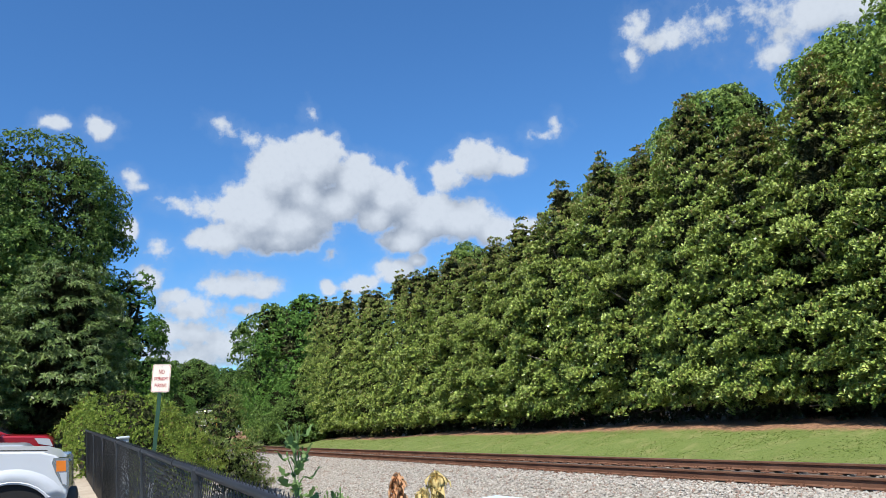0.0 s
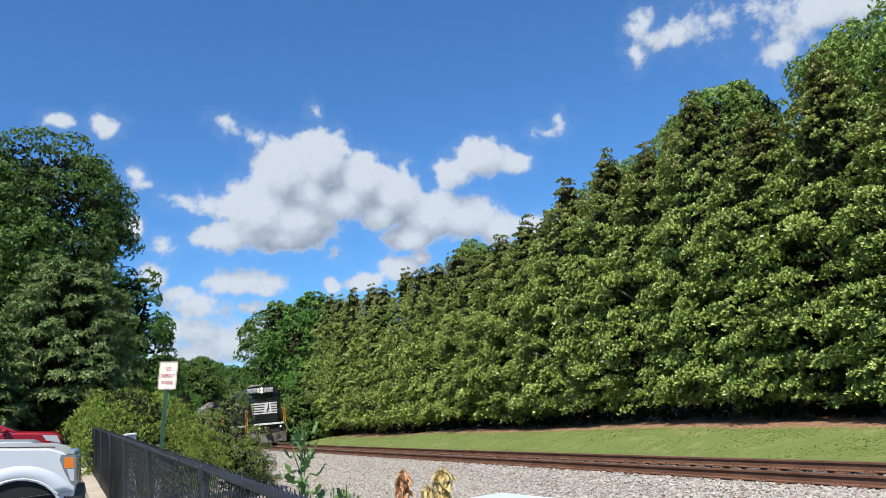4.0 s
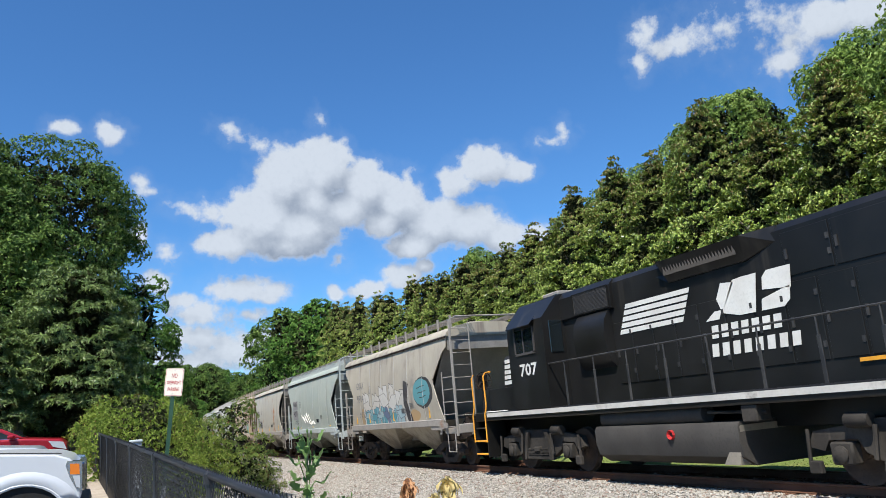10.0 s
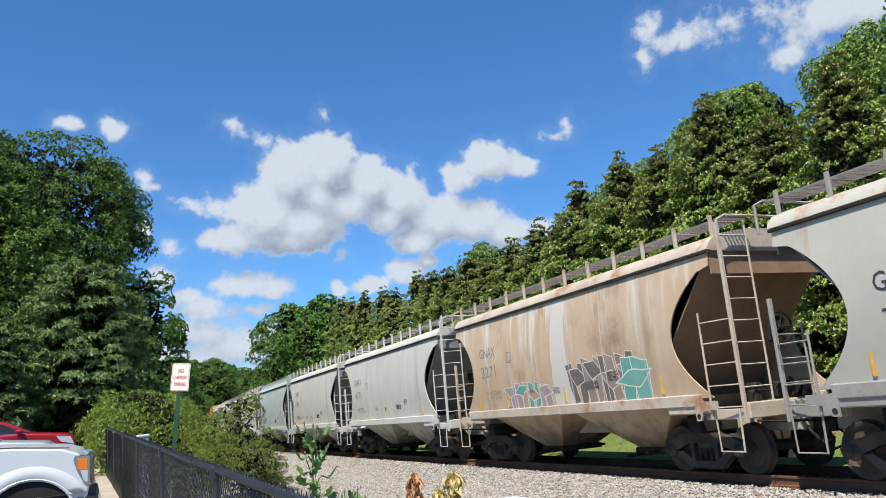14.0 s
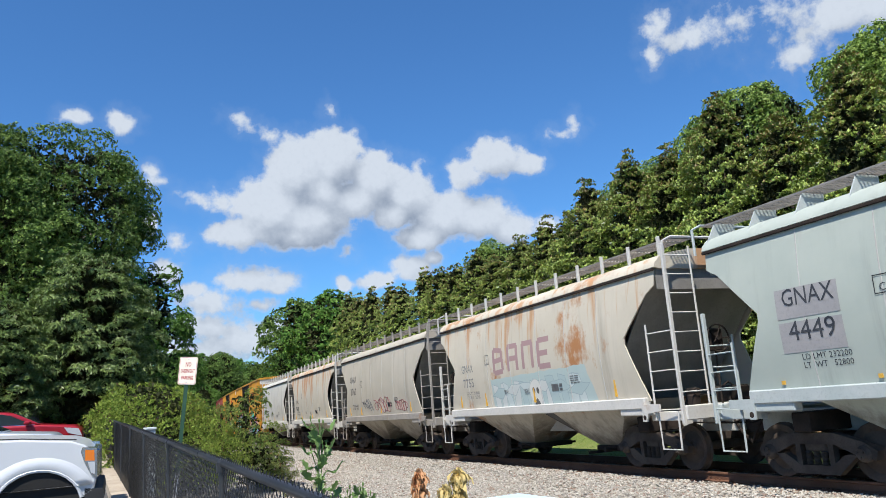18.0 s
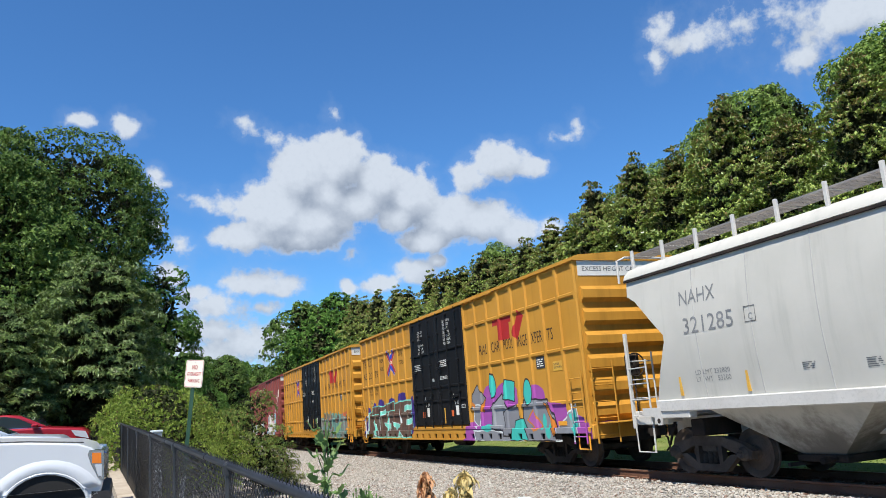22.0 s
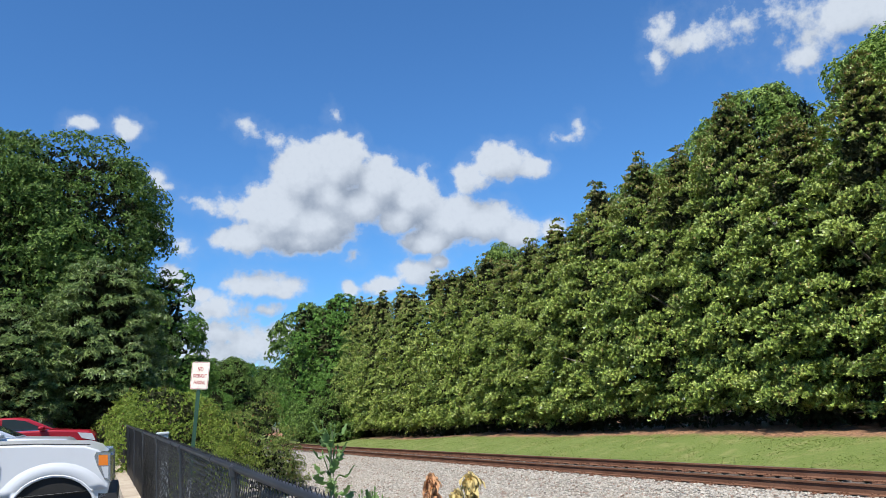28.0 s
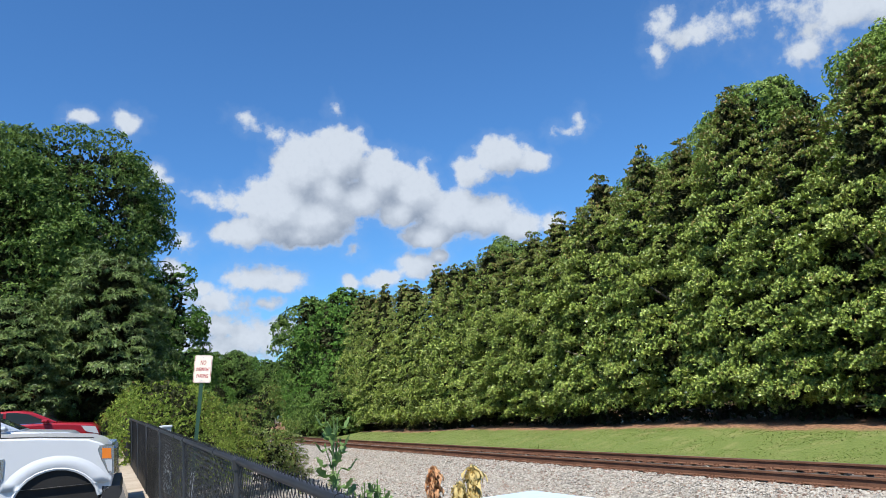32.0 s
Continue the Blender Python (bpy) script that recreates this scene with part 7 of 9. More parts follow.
R_RED = painted("boxcar_red", (0.225, 0.058, 0.050), (0.265, 0.072, 0.060), 0.6, streak=(0.15, 0.05, 0.045), streak_cut=(0.6, 0.8),
                shapes=(((0.42, 0.40, 0.38), None, 0, [(-2.5, 0.8), (-2.8, 1.7), (-6.6, 2.1), (-6.9, 0.8)]), ((0.40, 0.36, 0.33), None, 0, [(8.9, 0.8), (8.8, 1.35), (3.6, 1.3), (3.4, 0.8)]))
                + wild_letters(-6.9, -2.6, 0.85, 2.35, ((0.50, 0.54, 0.54), (0.46, 0.48, 0.44), (0.20, 0.35, 0.47), (0.50, 0.49, 0.40), (0.46, 0.28, 0.31)), (0.60, 0.60, 0.58), 0.03, 25, 5, (0.30, 0.42, 0.40))
                + wild_letters(3.6, 8.9, 0.85, 1.75, ((0.42, 0.45, 0.45), (0.33, 0.40, 0.43), (0.48, 0.46, 0.43), (0.24, 0.09, 0.08)), (0.56, 0.54, 0.51), 0.022, 26, 7)
                + wild_letters(-0.9, 0.7, 0.85, 1.8, ((0.44, 0.46, 0.44), (0.31, 0.43, 0.40)), (0.58, 0.57, 0.54), 0.02, 27, 2))
Y_END = painted("boxcar_yellow_end", YELLOW, YELLOW2, 0.55)
R_END = painted("boxcar_red_end", (0.20, 0.05, 0.043), (0.24, 0.063, 0.054), 0.6)
DOORBLACK = painted("boxcar_black_door", (0.008, 0.008, 0.009), (0.012, 0.012, 0.013), 0.6)


PLACARD = surface("placard_orange", (0.78, 0.14, 0.03), (0.62, 0.11, 0.03), 3.0, 0.5, fine=20, bump=0.03)
PHRASE = (("RAL", -3.46, 0.58), ("CAR", -4.30, 0.56), ("POOL", -5.11, 0.60), ("INGE", -5.94, 0.60), ("XPER", -6.76, 0.60), ("TS", -7.60, 0.30))


def yellow_marks(body, digits, phrase, d=0.0):
    x = -1.504
    for word, yy, zz, ww in (("TB", 9.0, 3.72, 0.47), ("OX", 8.20, 3.72, 0.55), (digits[0], 8.95, 3.20, 0.47), (digits[1], 8.18, 3.20, 0.47), (digits[2], 7.32, 3.20, 0.47)):
        lettering(word, 0.42, BROWNINK, body, (x, yy, zz), width=ww)
    lettering("next\nload", 0.34, BROWNINK, body, (x, 6.54 + d, 3.78), width=0.61)
    lettering("any\nroad", 0.34, BROWNINK, body, (x, 4.05 + d, 3.86), width=0.61)
    for word, yy, ww in phrase:
        lettering(word, 0.44, BROWNINK, body, (x, yy, 3.17), width=ww)
    xd = -1.578
    lettering("CLOSE THIS DOOR\nBEFORE CLOSING\nMAIN DOOR\n\nCIERRE ESTA PUERTA\nANTES DE CERRAR\nLA PUERTA PRINCIPAL", 0.12, WHITE, body, (xd - 0.003, 1.60, 4.40), width=0.62)
    lettering("CLOSE AND LOCK\nDOORS BEFORE\nMOVING CAR\nCIERRE Y PONGA\nEL SEGURO EN LAS\nPUERTAS ANTES DE\nMOVER EL CARRO", 0.125, WHITE, body, (xd - 0.003, -0.84, 4.52), width=0.66)
    bars(body, WHITE, xd - 0.003, 2.2, 3.30, 0.9, 4, 0.03, 0.03, 3)
    bars(body, WHITE, xd - 0.003, -0.25, 3.28, 0.9, 4, 0.03, 0.03, 4)
    bars(body, WHITE, xd - 0.003, -0.35, 2.75, 0.7, 3, 0.02, 0.02, 5)
    lettering("70K", 0.16, WHITE, body, (xd - 0.003, 0.42, 2.62))
    for y in (1.05, -1.55):
        lettering("A\n  S  D", 0.2, WHITE, body, (xd - 0.003, y + 0.2, 2.0), width=0.45)
        part("placard", Shape().box(xd - 0.008, xd - 0.002, y, y - 0.22, 1.45, 1.75), WHITE, body, "white and red placard")
        part("placard", Shape().box(xd - 0.008, xd - 0.002, y + 0.42, y + 0.22, 1.42, 1.62), PLACARD, body, "orange placard")
    part("reflective_strip", Shape().box(xd - 0.008, xd - 0.002, -0.55, -0.62, 1.2, 1.7), YELLOWTAPE, body)
    panel = part("data_panel", Shape().box(-1.512, -1.502, -6.92, -7.38, 2.50, 2.80), BLACKINK, body, "black data panel with white writing")
    bars(panel, WHITE, -1.514, -6.96, 2.74, 0.36, 4, 0.025, 0.03, 6)
    plate = part("notice_plate", Shape().box(-1.508, -1.502, -7.76, -8.28, 2.38, 2.62), YELLOWTAPE, body, "yellow notice plate with black writing")
    lettering("THIS CAR\nEXCESS HEIGHT", 0.075, BLACKINK, plate, (-1.511, -7.80, 2.52), width=0.44)
    part("warning_plate", Shape().box(-1.512, -1.502, -7.75, -8.15, 1.05, 1.15), ORANGE, body, "orange warning plate")
    lettering("LD LMT\nLT WT", 0.15, BROWNINK, body, (x, 8.18, 2.62), width=0.5)
    lettering("205500\n80500", 0.15, BROWNINK, body, (x, 7.36, 2.62), width=0.52)
    label = part("notice_plate", Shape().box(-1.508, -1.502, 8.15, 7.68, 2.06, 2.30), YELLOWTAPE, body, "yellow notice plate with black writing")
    lettering("THIS CAR\nEXCESS HEIGHT", 0.075, BLACKINK, label, (-1.511, 8.12, 2.20), width=0.40)
    part("end_step_stripe", Shape().box(-1.512, -1.502, 8.78, 8.68, 1.4, 2.2), YELLOWTAPE, body)


car, body = boxcar("yellow high-cube box car with black doors and purple graffiti", Y_ONE, Y_END, DOORBLACK, Y_END, "panel")
yellow_marks(body, ("63", "20", "79"), PHRASE)
lettering("2023", 0.17, WHITE, body, (-1.583, -1.90, 1.66), width=0.40)
TRAIN.append((184.66, car))
car, body = boxcar("yellow high-cube box car with black doors and teal graffiti", Y_TWO, Y_END, DOORBLACK, Y_END, "panel")
yellow_marks(body, ("67", "64", "07"), PHRASE, -0.80)
TRAIN.append((205.00, car))
car, body = boxcar("brick-red high-cube box car with pale graffiti along its side", R_RED, R_END, R_RED, R_END, "plain", sign=False)
bars(body, WHITE, -1.577, 1.5, 4.45, 0.7, 5, 0.06, 0.05, 11)
bars(body, WHITE, -1.577, -1.0, 4.5, 0.9, 5, 0.06, 0.05, 12)
for yy, zz in ((8.75, 2.75), (8.1, 2.75), (8.75, 2.15), (8.1, 2.15), (7.4, 2.15)):
    pl = part("stencil_patch", Shape().box(-1.555, -1.51, yy, yy - 0.5, zz, zz + 0.42), WHITE, body, "white stencil patch")
    part("stencil_mark", Shape().box(-1.559, -1.555, yy - 0.12, yy - 0.38, zz + 0.08, zz + 0.34), BLACKINK, pl)
part("data_panel", Shape().box(-1.512, -1.502, -7.38, -7.9, 1.75, 2.2), BLACKINK, body, "black data panel with white border")
part("warning_plate", Shape().box(-1.512, -1.502, -7.5, -8.0, 1.04, 1.22), YELLOWTAPE, body, "yellow warning plate")
bars(body, WHITE, -1.503, -6.85, 2.9, 0.35, 6, 0.05, 0.05, 14)
bars(body, WHITE, -1.503, -7.6, 2.9, 0.3, 6, 0.05, 0.05, 15)
for i, (yy, zz, hh) in enumerate(((-7.15, 3.0, 0.9), (-7.8, 3.1, 0.7), (-8.35, 3.5, 0.5))):
    s = Shape()
    rr = random.Random(30 + i)
    for q in range(3):
        pts = []
        for k in range(7):
            pts.append((-1.506, yy - 0.06 - 0.13 * q - 0.1 * rr.random(), zz + hh * k / 6 + 0.06 * rr.random()))
        s.tube(pts, 0.014, 4)
    part("scrawl", s, WHITE, body, "white sprayed scrawl")
TRAIN.append((225.51, car))


# ---- locomotives ----
def motor_truck(car, y):
    bol = part("truck_frame", Shape().box(-1.15, 1.15, y - 0.5, y + 0.5, 0.55, 0.95, 0.04), DUSTY, car)
    for sx in (-1, 1):
        def blomberg():
            s = Shape()
            s.prism([(-2.0, .62), (-1.9, .86), (-1.0, .98), (-.7, 1.04), (.7, 1.04), (1.0, .98), (1.9, .86), (2.0, .62), (1.72, .56), (1.62, .72), (1.1, .74), (1.0, .55), (.62, .36), (-.62, .36), (-1.0, .55), (-1.1, .74), (-1.62, .72), (-1.72, .56)], "x", -0.08, 0.08)
            return s
        shared("side_frame", "blomberg", blomberg, DUSTY, bol, pose(sx * 1.16, y, 0), smooth=True)
        def swing():
            s = Shape()
            s.box(-0.10, 0.05, -0.62, 0.62, 0.30, 0.42, 0.02)
            for q in range(5):
                s.box(-0.12, 0.06, -0.5, 0.5, 0.42 + 0.035 * q, 0.445 + 0.035 * q)
            s.prism([(-.70, .30), (-.58, .30), (-.40, .98), (-.52, .98)], "x", -0.13, -0.05)
            s.prism([(.70, .30), (.58, .30), (.40, .98), (.52, .98)], "x", -0.13, -0.05)
            s.box(-0.16, -0.04, -0.12, 0.12, 0.50, 0.62, 0.02)
            return s
        shared("leaf_spring", "swing", swing, DUSTY, bol, pose(sx * 1.20, y, 0, 0, 0, 0 if sx < 0 else 180))
        for q in (-1, 1):
            def box_():
                s = Shape().box(-0.12, 0.1, -0.20, 0.20, 0.36, 0.70, 0.03)
                s.disc([(0.0, 0.13), (-0.15, 0.13), (-0.17, 0.10), (-0.17, 0.01)], "x", (0, 0, 0.52), 12)
                return s
            shared("axle_box", "axlebox", box_, DUSTY, bol, pose(sx * 1.20, y + q * 1.37, 0, 0, 0, 0 if sx < 0 else 180), smooth=True)
            def cyl_():
                s = Shape()
                s.disc([(-0.22, 0.02), (-0.22, 0.11), (0.16, 0.12), (0.2, 0.09), (0.2, 0.02)], "y", (-0.1, 0, 1.02), 12)
                return s
            shared("brake_cylinder", "brakecyl", cyl_, DUSTY, bol, pose(sx * 1.2, y + q * 1.0, 0, 0, 0, 0 if sx < 0 else 180), smooth=True)
            shared("brake_lever", ("lever", q), lambda: Shape().tube([(-0.12, q * 0.72, 0.95), (-0.14, q * 0.78, 0.45)], 0.035, 6), DUSTY, bol, pose(sx * 1.2, y, 0))
            shared("brake_hanger", ("hanger", q), lambda: Shape().tube([(-0.12, q * 1.92, 0.9), (-0.13, q * 1.95, 0.35)], 0.03, 6).box(-0.16, -0.06, q * 1.75, q * 1.98, 0.22, 0.42, 0.02), DUSTY, bol, pose(sx * 1.2, y, 0))
    for q in (-1, 1):
        ws = shared("wheelset", "motor_wheelset", lambda: wheelset_shape(0.51), WHEEL, bol, pose(0, y + q * 1.37, 0.512), smooth=True)
        SPINNING.append((ws, car, Vector((0, y + q * 1.37, 0.512)), y + q * 1.37, 0.51))
    return bol


def stripes(parent, x, y0, y1, z0, z1, n, slant, mat, name="white_stripe"):
    """Slanted white stripes on the near side, from y0 (rear) to y1 (front)."""
    pitch = (z1 - z0) / (n - 0.28)
    h = 0.72 * pitch
    for k in range(n):
        za = z0 + k * pitch
        o0, o1 = slant * (za - z0), slant * (za + h - z0)
        s = Shape().slab((x, y0 + o0, za), (x, y1 + o0, za), (x, y1 + o1, za + h), (x, y0 + o1, za + h), (-0.006, 0, 0))
        part(name, s, mat, parent)


def hood_doors(parent, x, ys_, z0, z1, mat):
    for a, b in zip(ys_, ys_[1:]):
        s = Shape().box(x - 0.02, x, a + 0.025, b - 0.025, z0, z1, 0.008)
        d = part("hood_door", s, mat, parent)
        for z in (z0 + 0.25, z1 - 0.25):
            part("hinge", Shape().box(x - 0.035, x - 0.018, a + 0.03, a + 0.09, z - 0.05, z + 0.05), RAILBLACK, d)
        part("latch", Shape().box(x - 0.04, x - 0.018, b - 0.12, b - 0.07, (z0 + z1) / 2 - 0.09, (z0 + z1) / 2 + 0.09), RAILBLACK, d)


def louvres(parent, x, y0, y1, z0, z1, n, mat, upright=True):
    s = Shape()
    for k in range(n):
        if upright:
            y = y0 + (y1 - y0) * (k + 0.5) / n
            w = (y1 - y0) / n
            s.prism([(x, y - 0.4 * w), (x - 0.05, y), (x, y + 0.4 * w)], "z", z0, z1)
        else:
            z = z0 + (z1 - z0) * (k + 0.5) / n
            w = (z1 - z0) / n
            s.prism([(x, z - 0.45 * w), (x - 0.04, z - 0.1 * w), (x, z + 0.4 * w)], "y", y0, y1)
    return part("louvres", s, mat, parent)


def grille(parent, x, y0, y1, z0, z1, n):
    """A flat screened panel: a frame round a grey mesh of thin slats."""
    g = part("screen_panel", Shape().box(x - 0.012, x, y0, y1, z0, z1), MESHGREY, parent, "dusty grey screened panel")
    s = Shape()
    for k in range(n):
        z = z0 + (z1 - z0) * (k + 0.5) / n
        s.box(x - 0.02, x - 0.012, y0 + 0.03, y1 - 0.03, z - 0.006, z + 0.006)
    part("screen_slats", s, MESHGREY, g)
    part("panel_frame", Shape().box(x - 0.026, x, y0, y1, z0 - 0.03, z0).box(x - 0.026, x, y0, y1, z1, z1 + 0.03).box(x - 0.026, x, y0 - 0.03, y0, z0 - 0.03, z1 + 0.03).box(x - 0.026, x, y1, y1 + 0.03, z0 - 0.03, z1 + 0.03), BLACKPAINT, g)


def railing(car, mat, x, ys_, z0=1.6, z1=2.62):
    s = Shape().tube([(x, ys_[0], z1), (x, ys_[-1], z1)], 0.02, 6)
    rl = part("handrail", s, mat, car)
    for y in ys_:
        part("stanchion", Shape().box(x - 0.012, x + 0.012, y - 0.035, y + 0.035, z0 - 0.15, z1 - 0.30, 0.006).tube([(x, y, z1 - 0.32), (x, y, z1)], 0.017, 6), mat, rl)
    return rl


def steps(car, y, d, mats):
    """Corner steps at the platform end, near and far side."""
    for sx in (-1, 1):
        st = part("step_well", Shape().box(sx * 1.48, sx * 0.85, y, y + d * 0.04, 0.34, 1.5).box(sx * 1.48, sx * 0.85, y + d * 0.78, y + d * 0.82, 0.34, 1.5).box(sx * 0.85, sx * 0.89, y, y + d * 0.8, 0.34, 1.5), mats, car)
        for k in range(4):
            z = 0.40 + 0.36 * k
            part("step_tread", Shape().box(sx * 1.44, sx * 0.9, y + d * 0.06, y + d * 0.76, z, z + 0.04, 0.008), DUSTY, st)
            if k < 2:
                part("tread_edge", Shape().box(sx * 1.50, sx * 1.44, y + d * 0.06, y + d * 0.76, z, z + 0.045, 0.008), ORANGE, st, "safety yellow tread edge")
        for yy in (y + d * 0.02, y + d * 0.80):
            s = Shape().tube([(sx * 1.49, yy, 0.75), (sx * 1.49, yy, 1.5), (sx * 1.45, yy - d * 0.05, 1.75), (sx * 1.44, yy, 2.6), (sx * 1.36, yy, 2.70), (sx * 1.36, yy - d * 0.3 * (1 if yy == y + d * 0.02 else 0), 2.70)], 0.024, 6)
            part("grab_rail", s, ORANGE, car, "safety yellow grab rail")


def pilot(car, y, d, plough=True):
    s = Shape()
    s.box(-1.42, 1.42, y, y + d * 0.06, 0.85, 1.45, 0.02)
    part("pilot_plate", s, DUSTY, car)
    if plough:
        for sx in (-1, 1):
            s = Shape().slab((sx * 1.45, y + d * 0.02, 0.92), (0, y + d * 0.36, 0.78), (0, y + d * 0.52, 0.10), (sx * 1.45, y + d * 0.10, 0.14), (0, -d * 0.03, 0))
            part("snow_plough", s, PLOUGH, car)
    part("anticlimber", Shape().box(-0.98, 1.3, y - d * 0.1, y + d * 0.22, 1.46, 1.60, 0.02), WHITE, car, "white anticlimber")
    s = Shape().box(-0.16, 0.16, y, y + d * 0.45, 0.74, 1.0, 0.03)
    s.prism([(-0.21, y + d * 0.43), (0.16, y + d * 0.43), (0.19, y + d * 0.62), (0.06, y + d * 0.70), (-0.02, y + d * 0.58), (-0.19, y + d * 0.68)], "z", 0.68, 1.06)
    part("coupler", s, IRON, car)
    for x in (-0.95, -0.85, -0.75, 0.6, 0.7, 0.8):
        part("air_hose", Shape().tube([(x, y + d * 0.06, 1.02), (x + 0.02, y + d * 0.26, 0.95), (x + 0.12, y + d * 0.34, 0.55), (x + 0.22, y + d * 0.36, 0.28)], 0.022, 6), IRON, car)
        part("hose_end", Shape().tube([(x + 0.21, y + d * 0.36, 0.34), (x + 0.25, y + d * 0.36, 0.22)], 0.035, 6), F_GREY, car)


def loco_base(label):
    car = thing("locomotive", pose(0, 0, 0), label, "locomotive", "locomotives")
    under = part("underframe", Shape().box(-1.48, 1.48, -8.3, 8.3, 1.34, 1.58, 0.02).box(-0.5, 0.5, -8.3, 8.3, 0.9, 1.36, 0.02), BLACKPAINT, car)
    for y in (-5.18, 5.18):
        motor_truck(car, y)
    return car, under


def fuel_tank(car, y0, y1):
    prof = [(-1.10, 0.30), (-1.36, 0.46), (-1.42, 0.7), (-1.42, 0.98), (-1.36, 1.06), (1.36, 1.06), (1.42, 0.98), (1.42, 0.7), (1.36, 0.46), (1.10, 0.30)]
    tank = part("fuel_tank", Shape().loft([[(x, y, z) for x, z in prof] for y in (y0 + 0.0, y0 + 0.55, y1 - 0.1, y1)]), GREYTANK, car, smooth=True)
    part("tank_end", Shape().prism([(y0 - 0.02, 1.0), (y0 + 0.5, 0.32), (y0 + 0.1, 0.32)], "x", -1.38, 1.38), TANDUST, tank, "dusty tan tank end")
    part("filler_cap", Shape().disc([(-1.40, 0.02), (-1.47, 0.09), (-1.40, 0.10)], "x", (0, (y0 + y1) / 2 - 0.4, 0.86), 10), REDINK, tank, "red filler cap")
    s = Shape()
    s.disc([(y0 + 0.9, 0.02), (y0 + 0.9, 0.17), (y1 - 0.2, 0.17), (y1 - 0.2, 0.02)], "y", (-1.22, 0, 1.22), 14)
    part("air_reservoir", s, GREYTANK, car, smooth=True)
    s = Shape().box(-1.44, -1.1, y0 - 0.5, y0 - 0.15, 1.05, 1.34, 0.02).tube([(-1.3, y0 - 0.6, 1.2), (-1.3, y0 + 0.8, 1.24)], 0.03, 6)
    part("air_filter", s, DUSTY, car)


def horse_mark(parent, x, y, z, k):
    """A rearing dark emblem as one plain slanted shape."""
    s = Shape().prism([(x - 0.16 * k, z + 0.18 * k), (x - 0.02 * k, z + 0.10 * k), (x - 0.05 * k, z), (x + 0.03 * k, z + 0.02 * k), (x + 0.10 * k, z + 0.25 * k), (x + 0.24 * k, z + 0.36 * k), (x + 0.20 * k, z + 0.46 * k),
                       (x + 0.13 * k, z + 0.62 * k), (x + 0.20 * k, z + 0.86 * k), (x + 0.10 * k, z + k), (x + 0.02 * k, z + 0.78 * k), (x, z + 0.50 * k), (x - 0.10 * k, z + 0.34 * k)], "y", y, y + 0.004)
    part("emblem_mark", s, BLACKINK, parent, "dark plain emblem")


def logo(parent, x, y, z):
    """The road's emblem as plain white blocks, and bars for the words beneath."""
    blocks = ([(0.42, 0.0), (0.06, 0.0), (-0.02, 0.16), (0.16, 0.16)], [(-0.04, 0.10), (-0.42, 0.62), (-0.10, 0.66), (0.06, 0.38)], [(-0.46, 0.0), (-0.84, 0.0), (-0.98, 0.68), (-0.62, 0.68)], [(-0.04, 0.10), (-0.40, 0.66), (-0.62, 0.68), (-0.46, 0.0)],
              [(-0.98, 0.0), (-1.48, 0.0), (-1.62, 0.10), (-1.66, 0.34), (-1.02, 0.20)], [(-1.06, 0.36), (-1.68, 0.30), (-1.74, 0.68), (-1.22, 0.68), (-1.10, 0.58)])
    for q in blocks:
        part("emblem", Shape().prism([(y - 0.20 + a, z + b) for a, b in q], "x", x - 0.006, x), WHITE, parent, "white slanted emblem block")
    for zz, a, wide in ((z - 0.34, y + 0.12, 0.25), (z - 0.68, y + 0.18, 0.27)):
        for q in range(8 if wide > 0.26 else 7):
            yy = a - wide * q
            part("word_bar", Shape().slab((x, yy, zz), (x, yy - 0.17, zz), (x, yy - 0.20, zz + 0.24), (x, yy - 0.03, zz + 0.24), (-0.006, 0, 0)), WHITE, parent)


